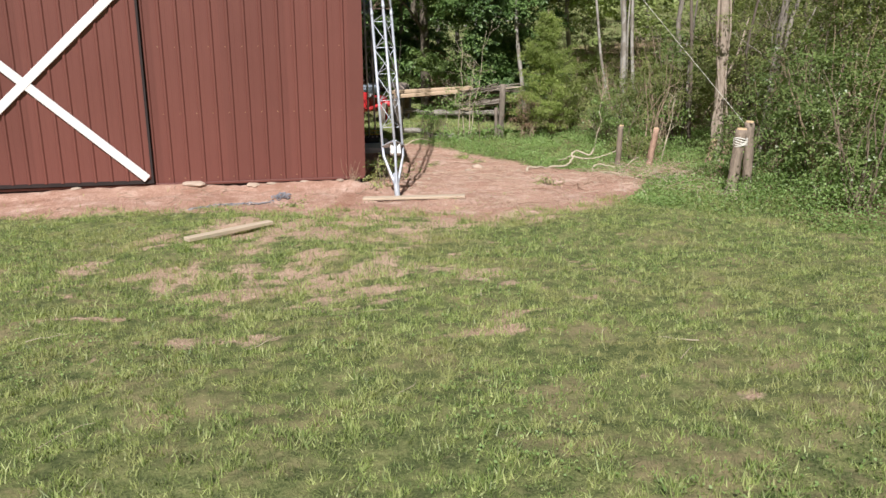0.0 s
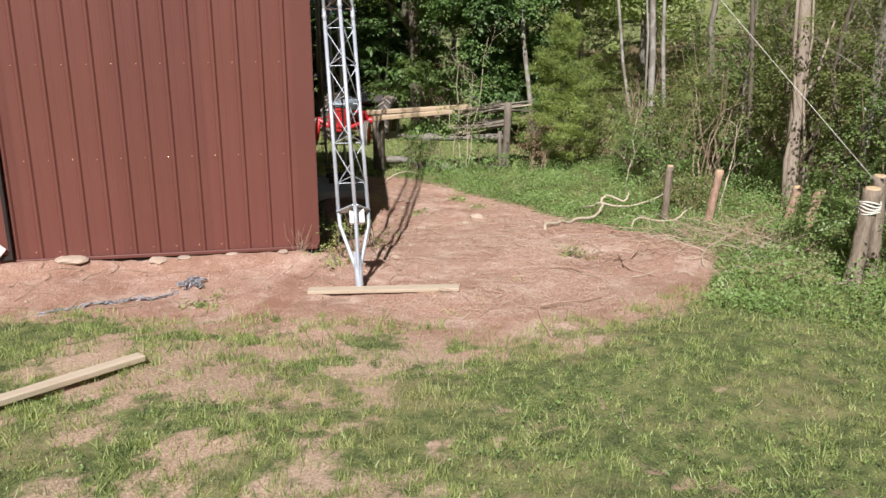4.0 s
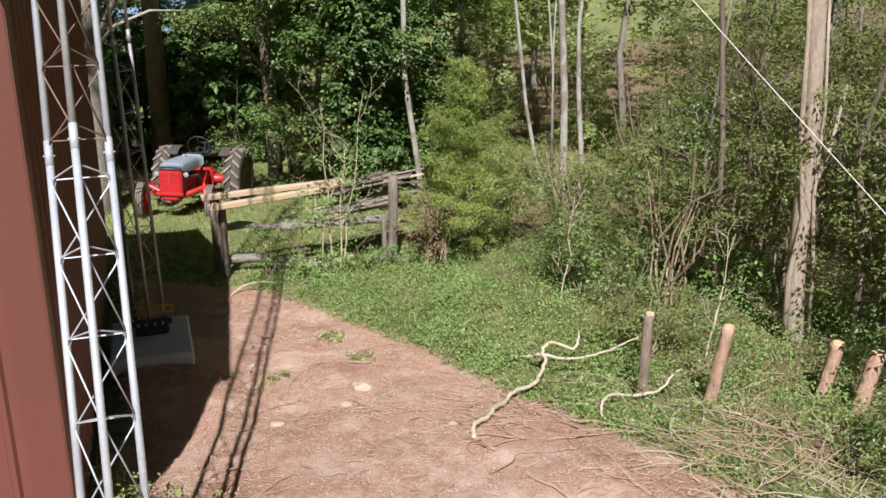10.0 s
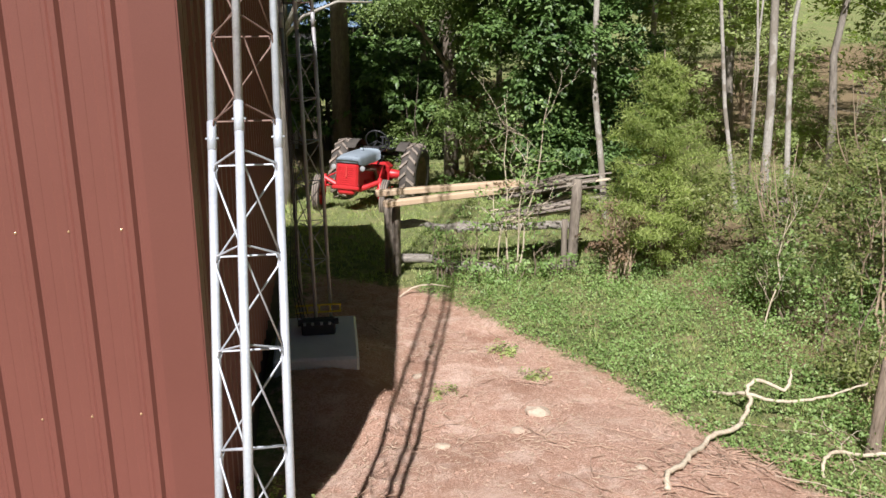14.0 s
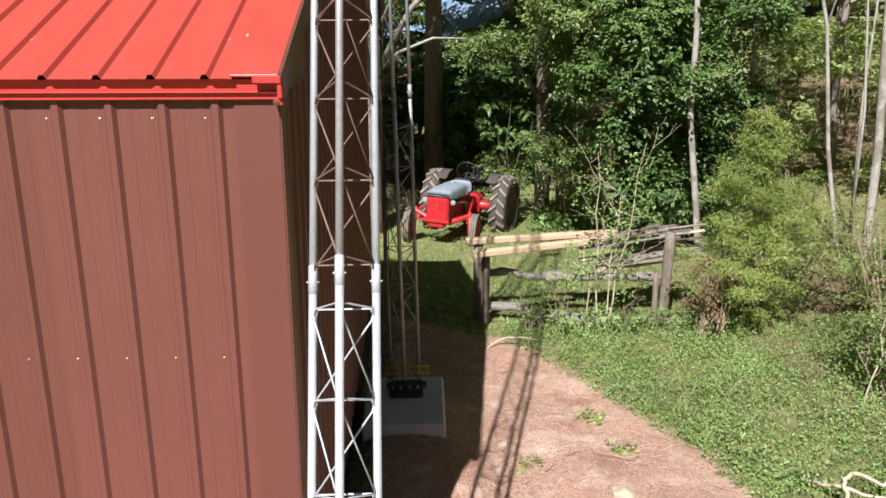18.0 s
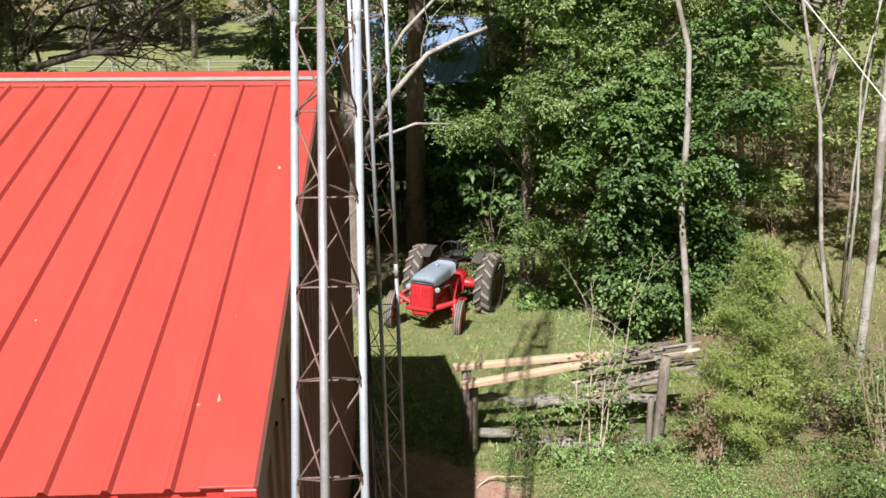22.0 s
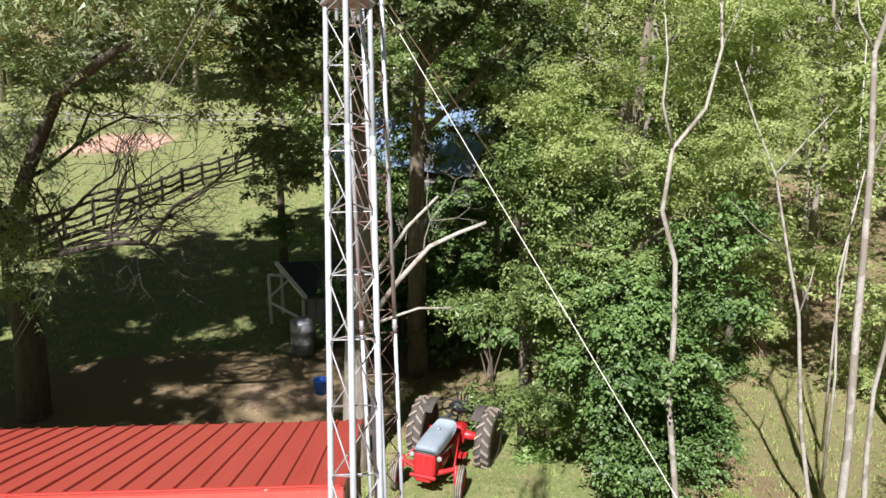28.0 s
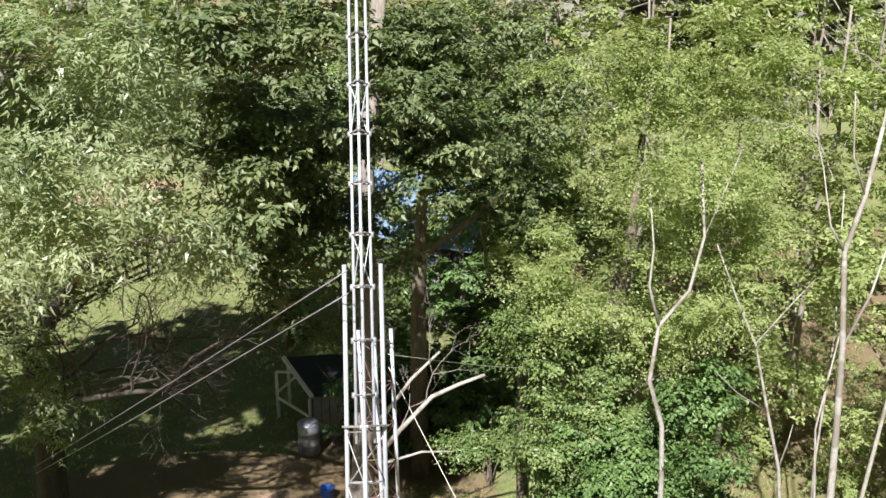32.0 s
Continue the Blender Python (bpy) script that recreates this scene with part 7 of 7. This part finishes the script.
# feathery cedar by the fence
cz = H(4.64, 6.3)
cedar = thing("cedar", "feathery yellow-green young cedar beside the fence", "conifer")
part("trunk", Shape().tube([(4.67, 6.3, cz - 0.1), (4.64, 6.3, 0.4), (4.58, 6.3, 1.4), (4.52, 6.3, 2.1)], taper(3, 0.05, 0.008), 8), M_TWIG, cedar, smooth=True)
sprays_c = []
for i in range(74):
    f = (i / 74) ** 0.85
    a, rr = i * 2.4 + tw.uniform(-.5, .5), (0.88 * (1 - f) ** 0.85 + 0.08) * tw.choice((0.3, 0.55, 0.75, 0.9, 1.15))
    base = Vector((4.64 - 0.1 * f, 6.3, cz + 0.2 + 2.45 * f))
    tip = base + Vector((rr * math.cos(a), rr * math.sin(a), rr * tw.uniform(0.1, 0.65)))
    part("limb", Shape().tube([base, base.lerp(tip, 0.5) + Vector((0, 0, -0.04)), tip], [0.010, 0.007, 0.003], 4, False), M_TWIG, cedar)
    side = Vector((-math.sin(a), math.cos(a), 0))
    for k in range(6):
        g = 0.35 + 0.15 * k
        for sg in (-1, 1):
            q = base.lerp(tip, g) + side * sg * rr * 0.26 * (1.2 - g) * tw.uniform(0.2, 1.5) + Vector((0, 0, tw.gauss(0, .04)))
            w = (0.035 + 0.04 * rr) * tw.uniform(0.6, 1.3)
            sprays_c.append((tuple(q), (w * 1.5, w * 1.5, w * 0.8)))
v, f = leaves(cloud(sprays_c, 42000, 0.045, 16, 0.1, 0.3), 0.050, 0.5, 5.5, 0.25)
part("foliage", fast("foliage", v, f, L_CEDAR), L_CEDAR, cedar)
shrub(4.08, 6.2, 1.2, 0.45, 900, 0.04, L_DRY, "twiggy brown dead brush beside the cedar", 26, M_STICK, "dead_brush")

shrub(3.3, 13.0, 2.0, 0.45, 1500, 0.05, L_DRY, "dead brown vine hanging on the tree behind the tractor", 16, M_STICK, "dead_vine", "")
shrub(3.05, 12.75, 0.55, 0.6, 2600, 0.05, L_COVER, "tall pale weeds beside the tractor", 10, M_TWIG, "weed", "yard weeds")
shrub(3.5, 12.9, 0.45, 0.45, 1500, 0.05, L_COVER, "tall pale weeds beside the tractor", 8, M_TWIG, "weed", "yard weeds")

# saplings and weeds at the fence
for x, y, h, dx in ((2.76, 6.35, 2.2, -0.12), (2.86, 6.4, 2.3, 0.35), (2.8, 6.3, 1.7, 0.12), (2.6, 6.2, 1.25, -0.1), (3.05, 6.3, 0.9, 0.05), (4.85, 3.92, 1.25, 0.12), (5.2, 3.4, 0.8, -0.1), (4.95, 2.6, 1.0, 0.15), (5.3, 1.8, 1.2, 0.2), (2.3, 6.3, 1.0, 0.05)):
    z = H(x, y)
    s = Shape()
    p = wander((x, y, z - 0.05), (x + dx, y, z + h), 6, 0.05, tw)
    s.tube(p, taper(6, 0.012, 0.003), 5, False)
    for k in range(5):
        twigs(s, (p[2 + k % 4], (tw.uniform(-1, 1), tw.uniform(-.5, .5), 0.8)), h * 0.16, 0.004, 2)
    sp = thing("sapling", "thin bare-stemmed sapling with a few leaves", "sapling", "saplings")
    part("stem", s, M_VINE if h > 1.1 else M_TWIG, sp)
    v, f = leaves(cloud([((x + dx, y, z + h * 0.75), (0.22, 0.2, h * 0.25))], 130, 0.06, 8), 0.05)
    part("foliage", fast("foliage", v, f, L_COVER), L_COVER, sp)
for x, y, h, w, n in ((1.95, 6.35, 0.8, 0.4, 800), (2.3, 6.3, 0.5, 0.3, 400), (3.3, 6.4, 0.35, 0.4, 600), (2.75, 6.2, 0.3, 0.5, 700)):
    shrub(x, y, h, w, int(n * 0.7), 0.036, L_COVER, "leafy weed growing against the fence", 8, M_TWIG, "weed", "fence weeds")

# low leafy cover between the clay and the woods
n = 300000
cx, cy = RNG.uniform(1.6, 8.5, n), RNG.uniform(-6.5, 6.5, n)
d = inside(cx, cy)
edge = 3.0 + 0.25 * np.sin(cy * 3.1) + np.clip((-2.4 - cy) * 0.75, 0, 2.5)
k = (d < 0.02) & (cx > edge - np.clip((cy - 1.2) * 0.55, 0, 2.2)) & (RNG.random(n) < 0.55 + 0.45 * np.sin(cx * 4.7 + 1.3 * np.sin(cy * 3)) * np.sin(cy * 4.1)) & ~((np.abs(cx - 4.2) < 0.55) & (np.abs(cy + 0.3) < 0.75) & (RNG.random(n) < 0.75))
cx, cy, d = cx[k], cy[k], d[k]
pts = np.stack([cx, cy, height(cx, cy) + RNG.random(len(cx)) ** 1.5 * np.clip(0.09 - d * 0.16, 0.06, 0.40) * (0.35 + 1.1 * value_noise(cx, cy, 2.3, 71)) * np.where(cy > 4.5, 0.6, 1.0) * np.where((cx > 4.5) & (cx < 6.0) & (np.abs(cy) < 0.9), 0.45, 1.0)], 1)
v, f = leaves(pts, 0.030, 0.75, 1.6)
tagged(new("ground_cover", fast("ground_cover", v, f, L_COVER)), "low leafy vines and weeds along the wood's edge", "ground cover", kind="stuff")
for x, y, h, w, nn in ((0.1, -0.45, 0.16, 0.22, 260), (0.55, 0.2, 0.35, 0.2, 320), (0.28, -0.1, 0.5, 0.16, 260), (2.57, -0.56, 0.09, 0.14, 140), (-1.0, -1.55, 0.06, 0.12, 90), (1.5, 2.9, 0.04, 0.09, 60), (2.4, 3.2, 0.06, 0.12, 80), (2.2, 3.9, 0.05, 0.1, 60), (0.16, 0.7, 0.45, 0.15, 200)):
    shrub(x, y, h, w, int(nn * 0.7), 0.026, L_GRASS, "small weed tuft on the clay", 5, M_TWIG, "weed", "clay weeds")
s = Shape()
for k in range(14):
    x = -0.19 + tw.gauss(0, .05)
    s.tube(wander((x, -0.07, -0.08), (x + tw.uniform(-.12, .12), -0.08, tw.uniform(.08, .3)), 3, .03, tw), taper(3, .004, .0015), 4, False)
tagged(new("dry_weed", s.mesh("dry_weed", M_STICK)), "dry dead weed against the wall's corner", "weed")

# woodland understory and trees
spots = [(5.3, -3.6, 1.6), (5.6, -2.4, 2.2), (6.2, -1.2, 2.4), (6.4, 0.0, 2.2), (6.9, 1.2, 2.6), (5.9, 3.4, 2.0), (6.6, 4.4, 2.6), (5.8, 5.4, 1.7), (7.2, 3.0, 3.0), (7.4, 6.0, 2.6), (7.6, -2.8, 3.0), (7.4, -0.6, 3.2), (8.2, 1.6, 3.4), (8.0, 4.6, 3.2), (5.3, 4.3, 1.0), (5.0, 6.9, 1.6), (5.6, 7.6, 1.6)] + [(8.8, 6.8, 3.2), (9.0, 0.2, 3.6), (9.4, 3.0, 3.6), (6.3, -4.4, 2.2), (7.8, -4.8, 3.0), (5.2, -1.2, 0.9), (5.0, 2.2, 0.7), (10.2, 5.0, 3.8), (10.6, 1.6, 4.0), (6.2, 6.6, 1.6), (6.9, 7.4, 1.3), (9.9, -2.0, 4.0), (10.5, 8.0, 3.4), (11.2, 10.0, 3.5), (9.4, 9.0, 2.2), (12, 3.5, 4.5), (12.5, 7, 4.5)]
for i, (x, y, h) in enumerate(spots):
    # the five listed spots get darker leaves, partly to stand in for deep shade
    lm = L_BROAD if i in (0, 1, 2, 3, 21) else (L_WOOD, L_WOOD, L_BROAD, L_WOOD)[i % 4]
    shrub(x, y, h, 0.5 + h * 0.36, int(2600 + h * 1900), 0.034 + 0.003 * h, lm, "tangled spring-green woodland shrub" if lm is not L_BROAD else "deep green woodland shrub", 11, M_STICK if i % 2 else M_TWIG, simple=True, sprays=3)

for i in range(34):
    x, y = tw.uniform(6.0, 12.5), tw.uniform(-4.2, 6.8)
    h = tw.uniform(2.4, 7.0)
    z = H(x, y)
    s = Shape()
    p = wander((x, y, z - 0.1), (x + tw.uniform(-.7, .5), y + tw.uniform(-.4, .4), z + h), 6, 0.12, tw)
    s.tube(p, taper(6, 0.010 + 0.004 * h, 0.005), 6, False)
    for k in range(6):
        twigs(s, (p[2 + k % 5], (tw.uniform(-1, 1), tw.uniform(-1, 1), 0.9)), h * 0.12, 0.007, 3)
    st_ = thing("young_tree", "thin bare young tree with fine twigs", "sapling", "woodland stems")
    part("stem", s, (M_TWIG, M_STICK, M_BARK, M_GREYBARK)[i % 4], st_)


def wood_tree(x, y, h, r, lm, crown, n, size, bark=M_GREYBARK, low=0.3):
    z = H(x, y)
    top = Vector((x + tw.uniform(-.8, .8), y + tw.uniform(-.8, .8), z + h))
    trunk = wander((x, y, z - 0.2), top, 6, h * 0.025, tw)
    blobs = [((x + tw.uniform(-.6, .6) * crown, y + tw.uniform(-.6, .6) * crown, z + h * tw.uniform(low, 1.0)), (crown * tw.uniform(.35, .6), crown * tw.uniform(.35, .6), crown * tw.uniform(.25, .45))) for _ in range(9)]
    limbs = [([trunk[3 + k % 3], Vector(b[0])], r * 0.35, 0.012) for k, b in enumerate(blobs[:5])]
    tree("woodland_tree", "slim woodland tree in light spring leaf", trunk, r, r * 0.3, bark, limbs, blobs, n, size, lm, group="woodland trees", clump=0.4, per=60, hollow=0.3, simple=True)


far_spots = [(8.5, -6, 8, L_WOOD), (11.5, -3.5, 9, L_SPRING), (12.5, 1, 10, L_WOOD), (14, 5, 10, L_SPRING), (13, 9.5, 9, L_WOOD), (10.5, 12.5, 8, L_SPRING), (8.5, 17, 9, L_SPRING), (11, 18, 10, L_WOOD), (14.5, 14, 10, L_SPRING), (17, 9, 11, L_WOOD), (17, 2, 11, L_SPRING), (16, -5, 11, L_WOOD), (6.4, 19.5, 10, L_WOOD), (5.2, 21, 10, L_BROAD), (8.5, 23, 11, L_WOOD), (13, 23, 11, L_SPRING)] + [(18, 18, 12, L_WOOD), (21, 12, 12, L_SPRING), (22, 4, 12, L_WOOD), (22, -4, 12, L_SPRING), (5.5, 26, 11, L_SPRING), (10, 29, 12, L_WOOD), (17, 27, 12, L_SPRING), (24, 22, 13, L_WOOD), (-1.6, 27, 9, L_BROAD), (0.0, 36, 11, L_WOOD), (5, 38, 12, L_SPRING), (12, 38, 13, L_WOOD), (20, 38, 13, L_SPRING), (28, 32, 13, L_WOOD), (28, 14, 13, L_SPRING), (29, 0, 13, L_WOOD)]
for x, y, h, lm in far_spots:
    wood_tree(x, y, h, 0.05 + 0.005 * h, lm, h * 0.34, 2500 if x > 0.75 * (y + 7) else 11000 if y < 25 else 6000, 0.22 if x > 0.75 * (y + 7) else 0.125 if y < 20 else 0.21, (M_GREYBARK, M_GREYBARK, M_BARK)[int(x * 3) % 3])

for x, y, h in ((7.6, -1.8, 5.0), (8.4, 1.0, 5.5), (9.8, 2.4, 6.5), (8.8, 5.4, 5.0), (11.4, 4.4, 6.5), (10.6, 6.6, 5.5), (13.6, 6.4, 7.0)):
    wood_tree(x, y, h, 0.045, L_WOOD, h * 0.36, 15000, 0.055, M_GREYBARK, 0.12)

for x, y, h in ((10.6, 19.6, 2.8), (12.0, 17.4, 2.6), (12.6, 20.6, 3.2), (9.0, 23.4, 3.2), (11.2, 22.6, 3.2), (13.6, 15.0, 2.8), (12.4, 12.6, 2.4), (7.6, 16.0, 1.6), (9.6, 17.4, 2.0), (8.2, 19.2, 2.2), (6.8, 18.2, 2.0), (10.8, 15.2, 1.8), (7.2, 21.5, 2.6), (9.6, 21.0, 2.4)):
    shrub(x, y, h, 0.6 + h * 0.35, 6500, 0.058, L_SPRING if y < 18 else L_WOOD, "light green shrub at the back of the glade", 9, M_STICK, simple=True, sprays=2)

# far tree line over the pasture and round about
for i in range(64):
    x, y = -62 + 2.2 * i + tw.uniform(-1, 1), 65 + tw.uniform(-3.5, 16)
    h = tw.uniform(9, 15)
    z = H(x, y)
    lm = (L_WOOD, L_BUD_HAZE, L_BUD_HAZE, L_LEAF_SHADED, L_WOOD, L_BUD_HAZE)[i % 6]
    trunk = wander((x, y, z - 0.3), (x, y, z + h), 3, 0.3, tw)
    blobs = [((x + tw.uniform(-2, 2), y + tw.uniform(-2, 2), z + h * tw.uniform(.15, .95)), (2.2, 2.0, 1.6)) for _ in range(7)]
    tree("far_tree", "distant tree of the wooded rise beyond the pasture", trunk, 0.25, 0.08, M_GREYBARK, [], blobs, *((5000, 0.39) if -48 < x < 14 else (1600, 1.1)), lm, group="far tree line", clump=0.6, per=16, sides=6, hollow=0.2, simple=True)
